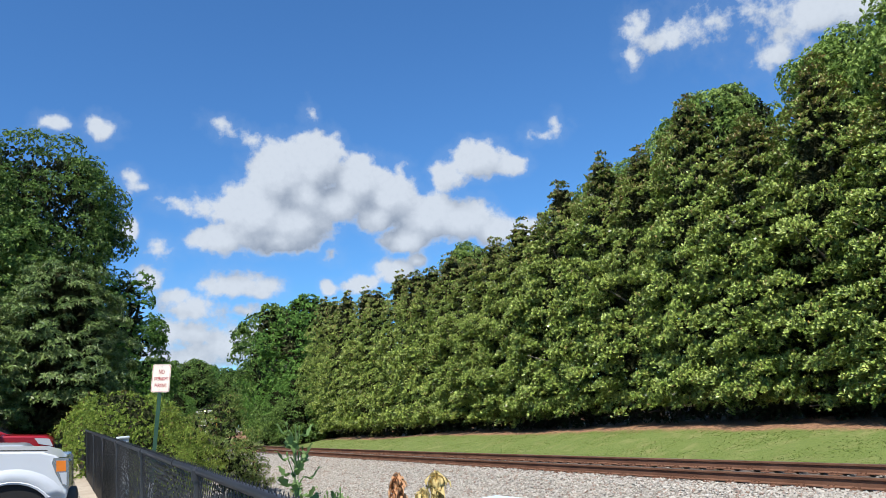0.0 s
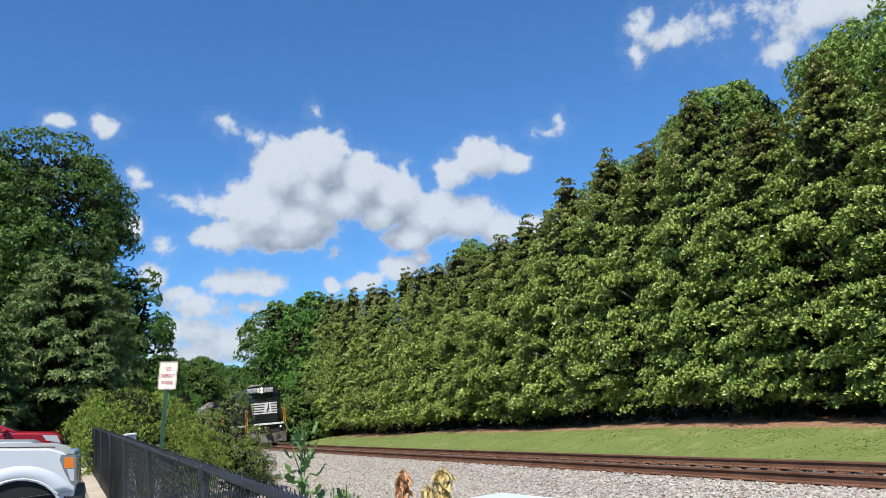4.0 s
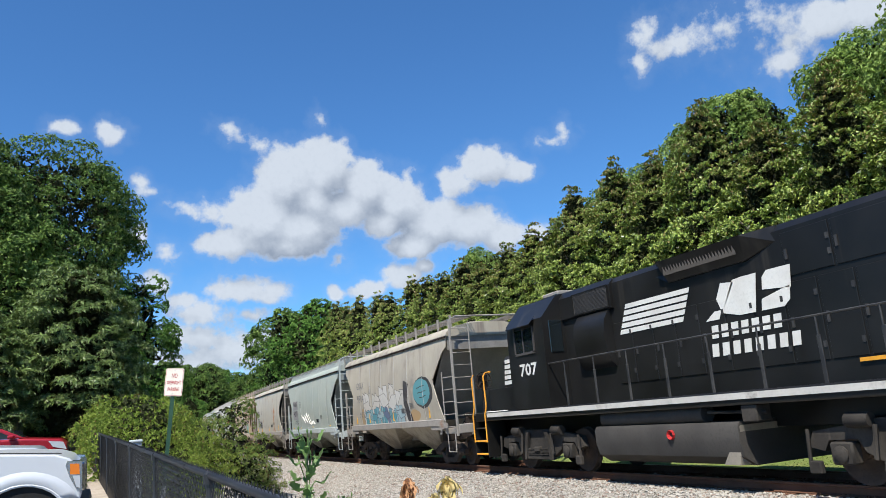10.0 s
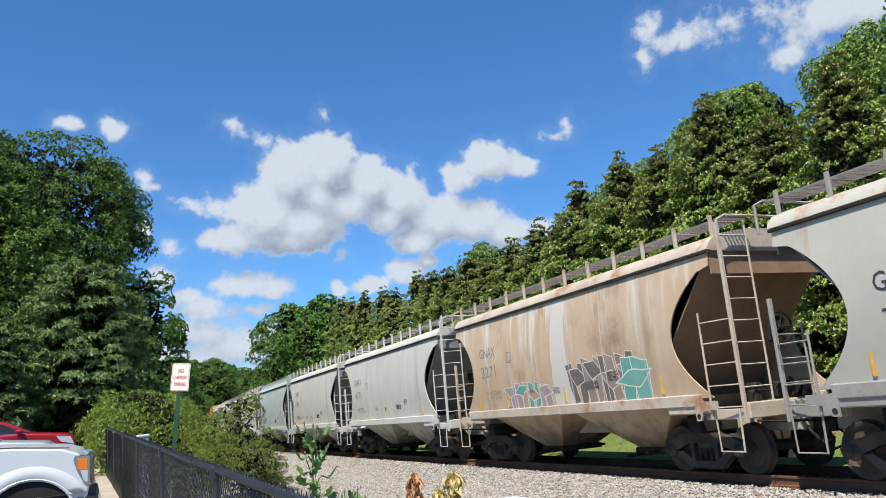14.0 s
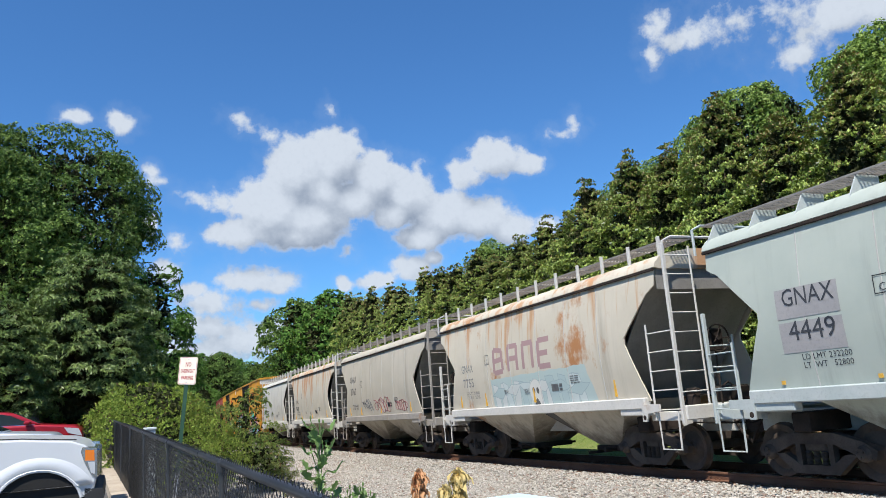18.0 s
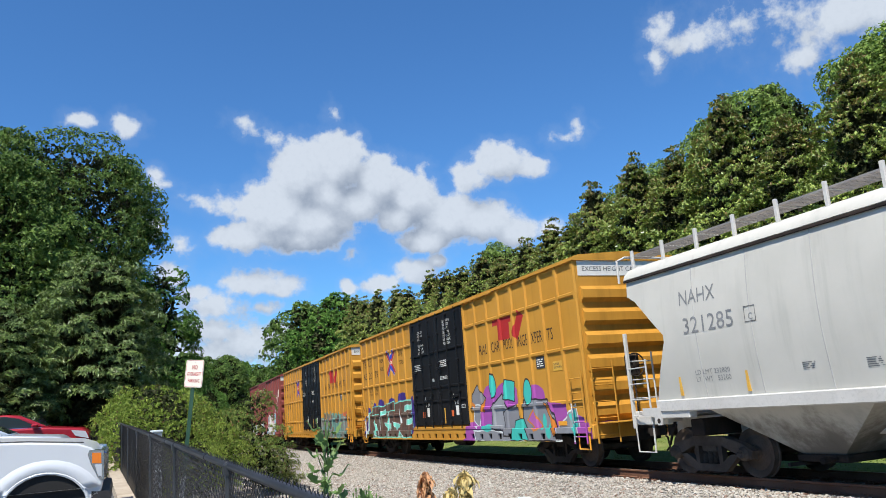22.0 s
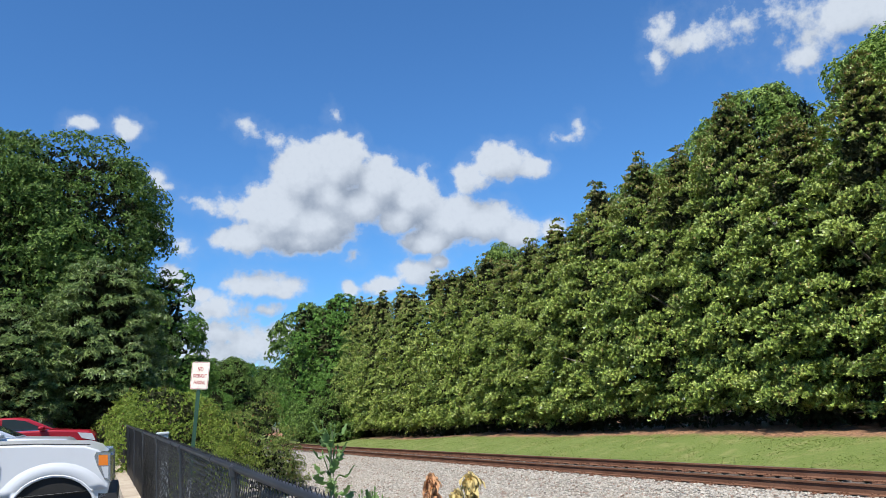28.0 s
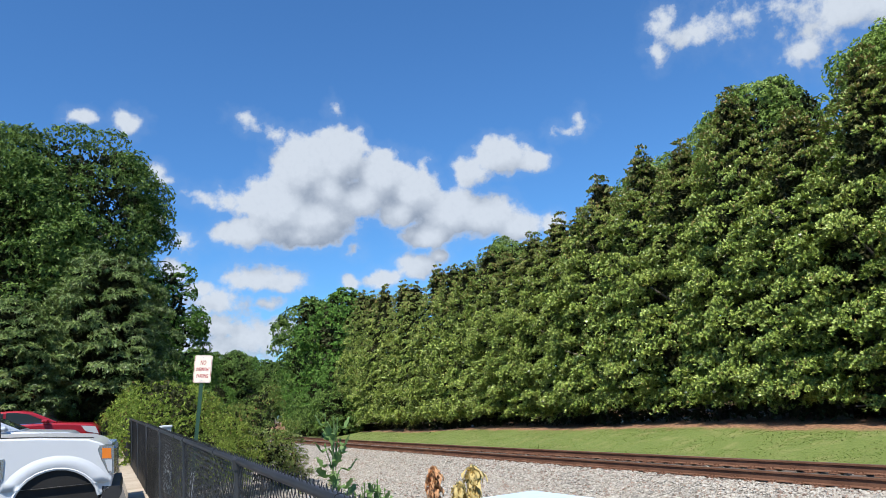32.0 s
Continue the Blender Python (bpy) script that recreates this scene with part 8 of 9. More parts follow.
def loco_lead():
    """Cab and low nose in front (-y)."""
    car, under = loco_base("black diesel locomotive with white stripes, cab and low nose leading")
    part("sill_stripe", Shape().box(-1.505, -1.478, -7.6, 7.5, 1.44, 1.55), SILLWHITE, under, "dirty white sill stripe")
    hood = part("long_hood", Shape().loft([[(x, y, z) for x, z in ((-0.88, 1.58), (-0.88, 4.28), (-0.80, 4.38), (0, 4.46), (0.80, 4.38), (0.88, 4.28), (0.88, 1.58))] for y in (-4.2, 7.75)]), BLACKPAINT, car)
    hood_doors(hood, -0.88, [-3.4, -2.75, -2.1, -1.45, -0.8, -0.15, 0.5, 1.15, 1.8, 2.45, 3.1, 3.75, 4.4, 5.1, 5.8, 6.5, 7.2], 1.95, 3.85, BLACKPAINT)
    # radiator section at the rear
    rad = part("radiator_cowl", Shape().loft([[(x, y, z) for x, z in ((-0.90, 3.46), (-0.955, 3.52), (-0.955, 4.24), (-0.82, 4.48), (0.82, 4.48), (0.955, 4.24), (0.955, 3.52), (0.90, 3.46))] for y in (3.2, 7.72)]), BLACKPAINT, hood)
    grille(rad, -0.957, 3.32, 7.62, 3.56, 4.20, 22)
    for y in (4.2, 6.0):
        part("roof_fan", Shape().disc([(4.46, 0.66), (4.58, 0.66), (4.60, 0.60), (4.60, 0.02)], "z", (0, y, 0), 24), BLACKPAINT, rad, smooth=True)
    # dynamic brake intakes: a flared box under the roof edge
    dyn = part("brake_blister", Shape().loft([[(-0.88, -1.25, 3.84), (-0.88, -1.75, 4.36), (0.88, -1.75, 4.36), (0.88, -1.25, 3.84)], [(-0.90, -1.05, 3.82), (-1.10, -1.35, 4.30), (-0.95, -1.35, 4.42), (0.9, -1.05, 3.82)],
                                              [(-0.90, 2.1, 3.82), (-1.10, 2.35, 4.30), (-0.95, 2.35, 4.42), (0.9, 2.1, 3.82)], [(-0.88, 2.3, 3.84), (-0.88, 2.55, 4.36), (0.88, 2.55, 4.36), (0.88, 2.3, 3.84)]]), BLACKPAINT, hood)
    louvres(dyn, -1.0, 0.3, 2.2, 3.98, 4.16, 24, MESHGREY)
    for y in (-0.2, 1.5):
        part("roof_fan", Shape().disc([(4.42, 0.6), (4.56, 0.6), (4.58, 0.55), (4.58, 0.02)], "z", (0, y, 0), 24), BLACKPAINT, dyn, smooth=True)
    grille(hood, -0.888, -4.1, -1.88, 3.86, 4.27, 16)
    louvres(hood, -0.884, -3.2, -2.0, 3.48, 3.78, 22, MESHGREY)
    part("exhaust_stack", Shape().box(-0.35, 0.35, -2.9, -2.3, 4.42, 4.62, 0.04), BLACKPAINT, hood)
    part("air_horn", Shape().disc([(-3.9, 0.02), (-3.9, 0.05), (-4.3, 0.11), (-4.3, 0.09)], "y", (-0.3, 0, 4.66), 10).disc([(-3.9, 0.02), (-3.9, 0.05), (-4.2, 0.09), (-4.2, 0.07)], "y", (-0.55, 0, 4.62), 10), F_GREY, hood)
    stripes(hood, -0.905, 3.0, 0.6, 3.02, 3.70, 5, -0.55, WHITE)
    stripes(hood, -0.905, 3.6, 3.25, 3.1, 3.5, 4, -0.3, WHITE)
    logo(hood, -0.906, 0.05, 2.92)
    for yy, zz in ((6.9, 3.62), (6.3, 3.66), (4.15, 3.72), (5.0, 2.25), (7.3, 1.72), (6.2, 1.74)):
        part("notice_label", Shape().box(-0.912, -0.90, yy - 0.11, yy + 0.11, zz, zz + 0.07), WHITE, hood, "small white notice label")
    part("warning_label", Shape().box(-0.912, -0.90, 3.72, 3.95, 3.72, 3.90), YELLOWTAPE, hood, "small yellow warning label")
    part("warning_label", Shape().box(-0.912, -0.90, -3.25, -3.05, 3.40, 3.55), YELLOWTAPE, hood, "small yellow warning label")
    # cab
    prof = [(-1.50, 1.58), (-1.50, 3.86), (-1.02, 4.44), (-0.4, 4.56), (0.4, 4.56), (1.02, 4.44), (1.50, 3.86), (1.50, 1.58)]
    cab = part("cab", Shape().loft([[(x, y, z) for x, z in prof] for y in (-6.30, -4.15)]), BLACKPAINT, car)
    part("cab_roof_edge", Shape().loft([[(x * 1.015, y, z + 0.02) for x, z in prof[1:7]] for y in (-6.42, -6.28)]), BLACKPAINT, cab)
    part("roof_unit", Shape().box(-0.75, 0.15, -5.6, -4.6, 4.54, 4.70, 0.03), F_GREY, cab, "pale grey roof unit")
    w = part("side_window", Shape().box(-1.515, -1.497, -5.72, -4.55, 3.02, 3.66, 0.01), DARKGLASS, cab)
    part("window_frame", Shape().box(-1.53, -1.50, -5.76, -5.70, 2.98, 3.70).box(-1.53, -1.50, -4.57, -4.51, 2.98, 3.70).box(-1.53, -1.50, -5.76, -4.51, 2.96, 3.02).box(-1.53, -1.50, -5.16, -5.11, 3.02, 3.66), BLACKPAINT, w)
    part("sun_visor", Shape().slab((-1.50, -5.85, 3.92), (-1.50, -4.4, 3.92), (-1.68, -4.4, 3.66), (-1.68, -5.85, 3.66), (0, 0, 0.02)), BLACKPAINT, cab)
    part("mirror", Shape().box(-1.75, -1.55, -4.48, -4.44, 3.05, 3.28, 0.01).tube([(-1.5, -4.46, 3.15), (-1.75, -4.46, 3.15)], 0.012, 5), F_GREY, cab)
    lettering("3059", 0.48, WHITE, cab, (-1.506, -4.42, 2.58), width=1.15, thick=0.012)
    for xx0, xx1 in ((-1.30, -0.98), (-0.90, -0.08), (0.08, 0.90), (0.98, 1.30)):
        lo = 2.9 if abs(xx0 + xx1) > 2 else 3.30
        ww = part("windscreen", Shape().box(xx0, xx1, -6.325, -6.305, lo, 3.88, 0.01), DARKGLASS, cab)
        part("window_frame", Shape().box(xx0 - 0.04, xx0, -6.34, -6.30, lo - 0.04, 3.92).box(xx1, xx1 + 0.04, -6.34, -6.30, lo - 0.04, 3.92).box(xx0, xx1, -6.34, -6.30, 3.88, 3.93).box(xx0, xx1, -6.34, -6.30, lo - 0.05, lo), BLACKPAINT, ww)
    head = part("number_board", Shape().box(-1.10, 0.92, -6.52, -6.30, 4.02, 4.38, 0.02), WHITE, cab, "white number boards either side of the headlight")
    for a in (-1.04, 0.20):
        part("board_rim", Shape().box(a, a + 0.68, -6.526, -6.518, 4.06, 4.075).box(a, a + 0.68, -6.526, -6.518, 4.325, 4.34).box(a, a + 0.02, -6.526, -6.518, 4.06, 4.34).box(a + 0.66, a + 0.68, -6.526, -6.518, 4.06, 4.34), BLACKINK, head)
        lettering("3059", 0.27, BLACKINK, head, (a + 0.05, -6.53, 4.105), FRONT_END, width=0.58)
    hl = part("headlight", Shape().box(-0.17, 0.17, -6.58, -6.5, 3.94, 4.46, 0.08), F_GREY, head)
    for z in (4.08, 4.32):
        part("lamp", Shape().disc([(-6.58, 0.10), (-6.60, 0.095), (-6.60, 0.01)], "y", (0, 0, z), 14), HEADLAMP, hl, "lit headlamp")
        part("lamp_rim", Shape().disc([(-6.575, 0.10), (-6.615, 0.125), (-6.615, 0.098), (-6.58, 0.09)], "y", (0, 0, z), 18), F_GREY, hl)
    part("cab_door", Shape().box(-1.3, -0.98, -6.335, -6.315, 1.7, 2.85, 0.01), BLACKPAINT, cab)
    part("armrest_panel", Shape().box(-1.515, -1.5, -6.2, -4.3, 1.66, 2.2, 0.01), BLACKPAINT, cab)
    # low nose with stripes
    nose = part("nose", Shape().loft([[(x, y, z) for x, z in ((-0.92, 1.58), (-0.92, 3.12), (-0.84, 3.24), (0.84, 3.24), (0.92, 3.12), (0.92, 1.58))] for y in (-8.05, -6.30)]), BLACKPAINT, car)
    part("nose_top", Shape().loft([[(-0.84, -8.05, 3.242), (0.84, -8.05, 3.242), (0.84, -8.05, 3.2), (-0.84, -8.05, 3.2)], [(-0.7, -6.3, 3.36), (0.7, -6.3, 3.36), (0.7, -6.3, 3.2), (-0.7, -6.3, 3.2)]]), BLACKPAINT, nose)
    for k in range(5):
        z = 2.32 + 0.187 * k
        part("white_stripe", Shape().box(-0.90, 0.90, -8.058, -8.05, z, z + 0.105), WHITE, nose)
        part("white_stripe", Shape().slab((-0.925, -8.05, z), (-0.925, -7.45 + 0.14 * k, z), (-0.925, -7.36 + 0.14 * k, z + 0.105), (-0.925, -8.05, z + 0.105), (-0.005, 0, 0)), WHITE, nose)
    part("emblem", Shape().slab((-0.16, -8.064, 2.32), (0.50, -8.064, 2.32), (0.40, -8.064, 3.153), (-0.02, -8.064, 3.153), (0, 0.007, 0)), WHITE, nose, "white panel with a dark emblem")
    horse_mark(nose, 0.17, -8.066, 2.40, 0.72)
    for x in (-0.60, 1.0):
        d = part("ditch_light", Shape().disc([(-8.42, 0.02), (-8.42, 0.12), (-8.58, 0.13), (-8.59, 0.11)], "y", (x * 1.02, 0, 1.27), 16), BLACKPAINT, car, smooth=True)
        part("lamp", Shape().disc([(-8.585, 0.080), (-8.60, 0.06), (-8.60, 0.01)], "y", (x * 1.02, 0, 1.27), 14), LAMP, d, "lit ditch light")
    part("front_rail", Shape().tube([(-1.25, -8.35, 1.58), (-1.25, -8.35, 2.62), (-0.45, -8.38, 2.62), (-0.45, -8.38, 1.6)], 0.022, 6).tube([(1.25, -8.35, 1.58), (1.25, -8.35, 2.62), (0.45, -8.38, 2.62), (0.45, -8.38, 1.6)], 0.022, 6).tube([(-0.45, -8.4, 2.5), (0.0, -8.42, 2.4), (0.45, -8.4, 2.5)], 0.014, 5), BLACKPAINT, car)
    steps(car, -7.62, -1, BLACKPAINT)
    steps(car, 7.62, 1, BLACKPAINT)
    pilot(car, -8.42, -1)
    pilot(car, 8.42, 1, False)
    railing(car, RAILBLACK, -1.44, [-3.9, -2.7, -1.5, -0.3, 0.9, 2.1, 3.3, 4.5, 5.7, 6.9, 7.6])
    railing(car, RAILBLACK, 1.44, [-3.9, -2.7, -1.5, -0.3, 0.9, 2.1, 3.3, 4.5, 5.7, 6.9, 7.6])
    fuel_tank(car, -3.55, 2.55)
    part("warning_label", Shape().box(-0.935, -0.925, -7.4, -7.2, 1.95, 2.1), ORANGE, nose)
    s = Shape()
    for k in range(8):
        s.box(-1.20, -1.15, -0.9 + 0.5 * k, -0.78 + 0.5 * k, 1.2, 1.34)
    part("sill_bracket", s, DUSTY, under)
    return car


def loco_trail():
    """Long hood in front (-y), cab at the rear."""
    car, under = loco_base("black diesel locomotive running long hood first")
    part("sill_stripe", Shape().box(-1.505, -1.478, -7.9, 7.5, 1.44, 1.55), SILLWHITE, under, "dirty white sill stripe")
    ring = [(-0.86, 1.58), (-0.86, 4.22), (-0.76, 4.34), (0, 4.44), (0.76, 4.34), (0.86, 4.22), (0.86, 1.58)]
    hood = part("long_hood", Shape().loft([[(x * k, y, z if z < 2 else z - (1 - k) * 0.5) for x, z in ring] for y, k in ((-8.35, 0.45), (-8.25, 0.62), (-7.95, 1.0), (4.2, 1.0))]), BLACKPAINT, car)
    hood_doors(hood, -0.86, [-7.2, -6.1, -5.2, -4.3, -3.6, -2.9, -2.2, -1.5, -0.8, -0.1, 0.6, 1.3, 1.95], 1.95, 3.3, BLACKPAINT)
    hood_doors(hood, -0.86, [-7.2, -6.1, -5.1, -4.0, -3.0], 3.4, 4.15, BLACKPAINT)
    dyn = part("air_intake", Shape().loft([[(-0.86, -2.9, 4.05), (-0.8, -2.9, 4.34), (0.8, -2.9, 4.34), (0.86, -2.9, 4.05)], [(-0.90, -2.2, 3.86), (-1.08, -2.3, 4.30), (0.95, -2.3, 4.42), (0.9, -2.2, 3.86)],
                                            [(-0.90, -0.1, 3.86), (-1.08, 0.0, 4.30), (0.95, 0.0, 4.42), (0.9, -0.1, 3.86)], [(-0.86, 0.3, 4.05), (-0.8, 0.3, 4.34), (0.8, 0.3, 4.34), (0.86, 0.3, 4.05)]]), BLACKPAINT, hood)
    louvres(dyn, -0.98, -2.1, -0.1, 4.0, 4.18, 24, MESHGREY)
    grille(hood, -0.935, 1.95, 3.35, 3.72, 4.18, 16)
    part("filter_cowl", Shape().loft([[(x, y, z) for x, z in ((-0.86, 2.35), (-0.98, 2.45), (-1.10, 2.75), (-1.13, 3.1), (-1.08, 3.42), (-0.95, 3.62), (-0.86, 3.66))] for y in (2.0, 3.25)]), BLACKPAINT, hood, smooth=True)
    part("upper_cowl", Shape().loft([[(x, y, z) for x, z in ((-0.86, 3.64), (-0.93, 3.68), (-0.93, 4.2), (-0.8, 4.36))] for y in (1.85, 4.0)]), BLACKPAINT, hood)
    stripes(hood, -0.885, 1.72, -0.35, 3.02, 3.66, 5, -0.5, WHITE)
    logo(hood, -0.886, -1.20, 2.92)
    # hood end: stripes wrap the corner, lamps, numbers
    for k in range(5):
        z = 2.62 + 0.17 * k
        part("white_stripe", Shape().slab((-0.865, -7.95, z), (-0.54, -8.27, z), (-0.54, -8.27, z + 0.085), (-0.865, -7.95, z + 0.085), (-0.006, -0.006, 0)), WHITE, hood)
        part("white_stripe", Shape().box(-0.54, 0.54, -8.345 - 0.012, -8.30, z, z + 0.085), WHITE, hood)
        part("white_stripe", Shape().slab((-0.865, -7.95, z), (-0.865, -7.55 + 0.07 * (4 - k) - 0.3, z), (-0.865, -7.6 + 0.07 * (4 - k) - 0.25, z + 0.085), (-0.865, -7.95, z + 0.085), (-0.006, 0, 0)), WHITE, hood)
    part("emblem", Shape().slab((-0.22, -8.366, 2.62), (0.36, -8.366, 2.62), (0.28, -8.366, 3.385), (-0.10, -8.366, 3.385), (0, 0.009, 0)), WHITE, hood, "white panel with a dark emblem")
    horse_mark(hood, 0.06, -8.370, 2.70, 0.64)
    lettering("707", 0.30, WHITE, hood, (-0.36, -8.36, 3.52), FRONT_END, width=0.55)
    lamp_box = part("headlight", Shape().box(-0.3, 0.3, -8.48, -8.25, 3.85, 4.08, 0.06), BLACKPAINT, hood)
    for x in (-0.13, 0.13):
        part("lamp", Shape().disc([(-8.48, 0.10), (-8.50, 0.09), (-8.50, 0.01)], "y", (x, 0, 3.965), 14), LENS, lamp_box, "unlit headlamp")
    for z in (1.95, 2.3, 2.65, 3.0, 3.35, 3.7, 4.1):
        part("grab_iron", Shape().tube([(-0.42, -8.3, z), (-0.42, -8.42, z), (-0.02, -8.42, z), (-0.02, -8.3, z)], 0.012, 5), BLACKPAINT, hood)
    # cab
    prof = [(-1.50, 1.58), (-1.50, 3.78), (-1.02, 4.32), (-0.4, 4.46), (0.4, 4.46), (1.02, 4.32), (1.50, 3.78), (1.50, 1.58)]
    cab = part("cab", Shape().loft([[(x, y, z) for x, z in prof] for y in (4.0, 5.85)]), BLACKPAINT, car)
    w = part("side_window", Shape().box(-1.515, -1.497, 4.50, 5.42, 3.0, 3.6, 0.01), DARKGLASS, cab)
    part("window_frame", Shape().box(-1.53, -1.50, 4.45, 4.50, 2.96, 3.64).box(-1.53, -1.50, 5.42, 5.47, 2.96, 3.64).box(-1.53, -1.50, 4.45, 5.47, 2.94, 3.0).box(-1.53, -1.50, 4.98, 5.02, 3.0, 3.6), MESHGREY, w)
    part("windscreen", Shape().box(-1.32, -0.95, 3.98, 4.0, 2.9, 3.7, 0.01), DARKGLASS, cab)
    part("sun_visor", Shape().slab((-1.50, 4.35, 3.84), (-1.50, 5.6, 3.84), (-1.68, 5.6, 3.64), (-1.68, 4.35, 3.64), (0, 0, 0.02)), BLACKPAINT, cab)
    lettering("707", 0.42, WHITE, cab, (-1.506, 5.34, 2.42), width=0.88, thick=0.01)
    part("roof_unit", Shape().box(-0.6, 0.2, 4.5, 5.3, 4.42, 4.54, 0.03), F_GREY, cab)
    nose = part("nose", Shape().loft([[(x, y, z) for x, z in ((-0.9, 1.58), (-0.9, 2.95), (-0.8, 3.1), (0.8, 3.1), (0.9, 2.95), (0.9, 1.58))] for y in (5.85, 7.35)]), BLACKPAINT, car)
    stripes(nose, -0.905, 7.35, 6.75, 2.3, 3.0, 5, -0.2, WHITE)
    part("cab_lower_panel", Shape().box(-1.46, -1.44, 5.85, 7.3, 1.6, 2.2, 0.01), BLACKPAINT, cab)
    steps(car, -7.62, -1, BLACKPAINT)
    steps(car, 7.62, 1, BLACKPAINT)
    pilot(car, -8.42, -1)
    pilot(car, 8.42, 1, False)
    for k in range(4):
        part("hazard_stripe", Shape().slab((-1.4 + 0.35 * k, -8.49, 1.42), (-1.22 + 0.35 * k, -8.49, 1.42), (-1.42 + 0.35 * k, -8.49, 0.9), (-1.6 + 0.35 * k, -8.49, 0.9), (0, -0.004, 0)), WHITE, car)
    railing(car, RAILBLACK, -1.44, [-7.0, -6.0, -5.0, -3.9, -2.7, -1.5, -0.3, 0.9, 2.1, 3.3, 4.1])
    railing(car, RAILBLACK, 1.44, [-7.0, -6.0, -5.0, -3.9, -2.7, -1.5, -0.3, 0.9, 2.1, 3.3, 4.1])
    fuel_tank(car, -1.9, 2.4)
    part("access_plate", Shape().box(-0.895, -0.885, -4.9, -4.1, 1.86, 1.92), ORANGE, hood)
    return car


MAROON = surface("maroon_spray", (0.17, 0.035, 0.045), (0.22, 0.06, 0.065), 4.0, 0.7, fine=20, bump=0)


def side_of(i):
    return [ob for ob in TRAIN[i][1].children if ob.name.startswith("body_side")][0]


tag_scrawl(side_of(1), WHITE, 1.75, 1.72, 1.7, 0.62, 3, 4, 0.014)
tag_scrawl(side_of(1), WHITE, 0.0, 1.70, 0.9, 0.22, 4, 5, 0.008)
tag_scrawl(side_of(2), BLACKINK, 2.95, 1.82, 0.75, 0.42, 5, 4)
tag_scrawl(side_of(8), BLACKINK, 2.05, 1.68, 1.25, 0.52, 7, 5)
tag_scrawl(side_of(8), MAROON, 0.35, 1.58, 1.9, 0.62, 9, 5, 0.014)
tag_scrawl(side_of(8), MAROON, -2.3, 1.6, 1.3, 0.42, 11, 6, 0.012)
TRAIN.insert(0, (6.55, loco_lead()))
TRAIN.insert(1, (24.75, loco_trail()))


# ---- clouds, far beyond the rest ----
HEAP = ((8.7, 13.5, 2.3, 1.3), (11.5, 15.2, 3.4, 2.8), (13.5, 18.1, 2.9, 2.8), (16.3, 18.9, 2.6, 2.6), (19.5, 17.5, 2.5, 2.1), (14.2, 14.6, 3.9, 2.2), (21.6, 16.0, 2.7, 2.1), (24.5, 14.2, 3.1, 2.1), (27.2, 13.8, 3.1, 1.8), (29.6, 12.6, 2.2, 1.3), (22.9, 12.8, 2.6, 1.3), (17.6, 15.8, 2.6, 1.7), (13.0, 13.3, 3.8, 1.3), (15.3, 16.4, 2.6, 1.9), (20.6, 14.6, 1.9, 1.4))
HEAP_TAIL = ((7.5, 15.9, 1.5, 0.75), (5.8, 16.2, 1.1, 0.55), (3.2, 17.2, 1.0, 0.5))
SIDE_HEAP = ((28.8, 18.2, 2.6, 1.6), (31.3, 17.4, 1.7, 0.9), (26.4, 17.1, 1.6, 1.2))
SHREDS = ((16.0, 22.2, 0.50, 0.70), (34.3, 19.4, 1.3, 0.55), (35.1, 19.9, 0.55, 0.75), (9.1, 21.8, 1.0, 0.50), (10.3, 21.1, 1.1, 0.45), (11.4, 20.6, 0.8, 0.40), (22.6, 17.9, 0.8, 0.8), (2.6, 17.9, 0.8, 0.45), (4.6, 12.9, 0.9, 0.8), (17.0, 12.0, 0.7, 0.55))
WEST_HEAPS = ((-2.2, 21.4, 1.25, 0.60), (0.8, 21.1, 1.35, 1.0), (2.6, 14.3, 0.8, 1.0), (3.9, 10.9, 1.4, 1.0), (5.7, 9.5, 1.30, 0.8), (9.7, 10.2, 2.8, 1.15), (12.0, 9.8, 1.5, 0.8), (10.7, 8.3, 1.2, 0.65))
WEST_BANK = ((6.6, 8.6, 2.63, 1.18), (5.3, 7.1, 2.00, 1.36), (7.2, 6.8, 2.73, 1.18), (9.1, 5.8, 3.17, 1.63), (6.3, 4.9, 4.08, 1.82), (11.1, 6.2, 1.82, 1.18))
EAST_HEAPS = ((16.7, 9.6, 0.78, 0.74), (19.1, 9.6, 1.56, 0.87), (21.8, 10.4, 2.08, 1.13), (23.4, 11.0, 1.21, 0.78), (32.3, 12.7, 1.13, 0.96))
HIGH_SHREDS = ((42.4, 25.6, 1.18, 1.26), (43.1, 24.3, 1.50, 0.79), (45.2, 24.5, 2.13, 1.10), (41.6, 23.7, 0.79, 0.95))
HIGH_VEIL = ((47.4, 24.8, 1.74, 1.26), (50.2, 25.1, 2.37, 0.95), (52.9, 22.8, 2.52, 2.17))
HIGH_BANK = ((54.8, 23.5, 3.04, 1.47), (57.3, 23.3, 3.47, 1.21), (51.6, 21.6, 1.5, 0.9))
CLOUDS = ((HEAP, 1.22), (HEAP_TAIL, 0.46), (SIDE_HEAP, 1.1), (SHREDS, 0.44), (WEST_HEAPS, 0.80), (WEST_BANK, 0.62), (EAST_HEAPS, 0.95), (HIGH_SHREDS, 0.50), (HIGH_VEIL, 0.26), (HIGH_BANK, 0.9))


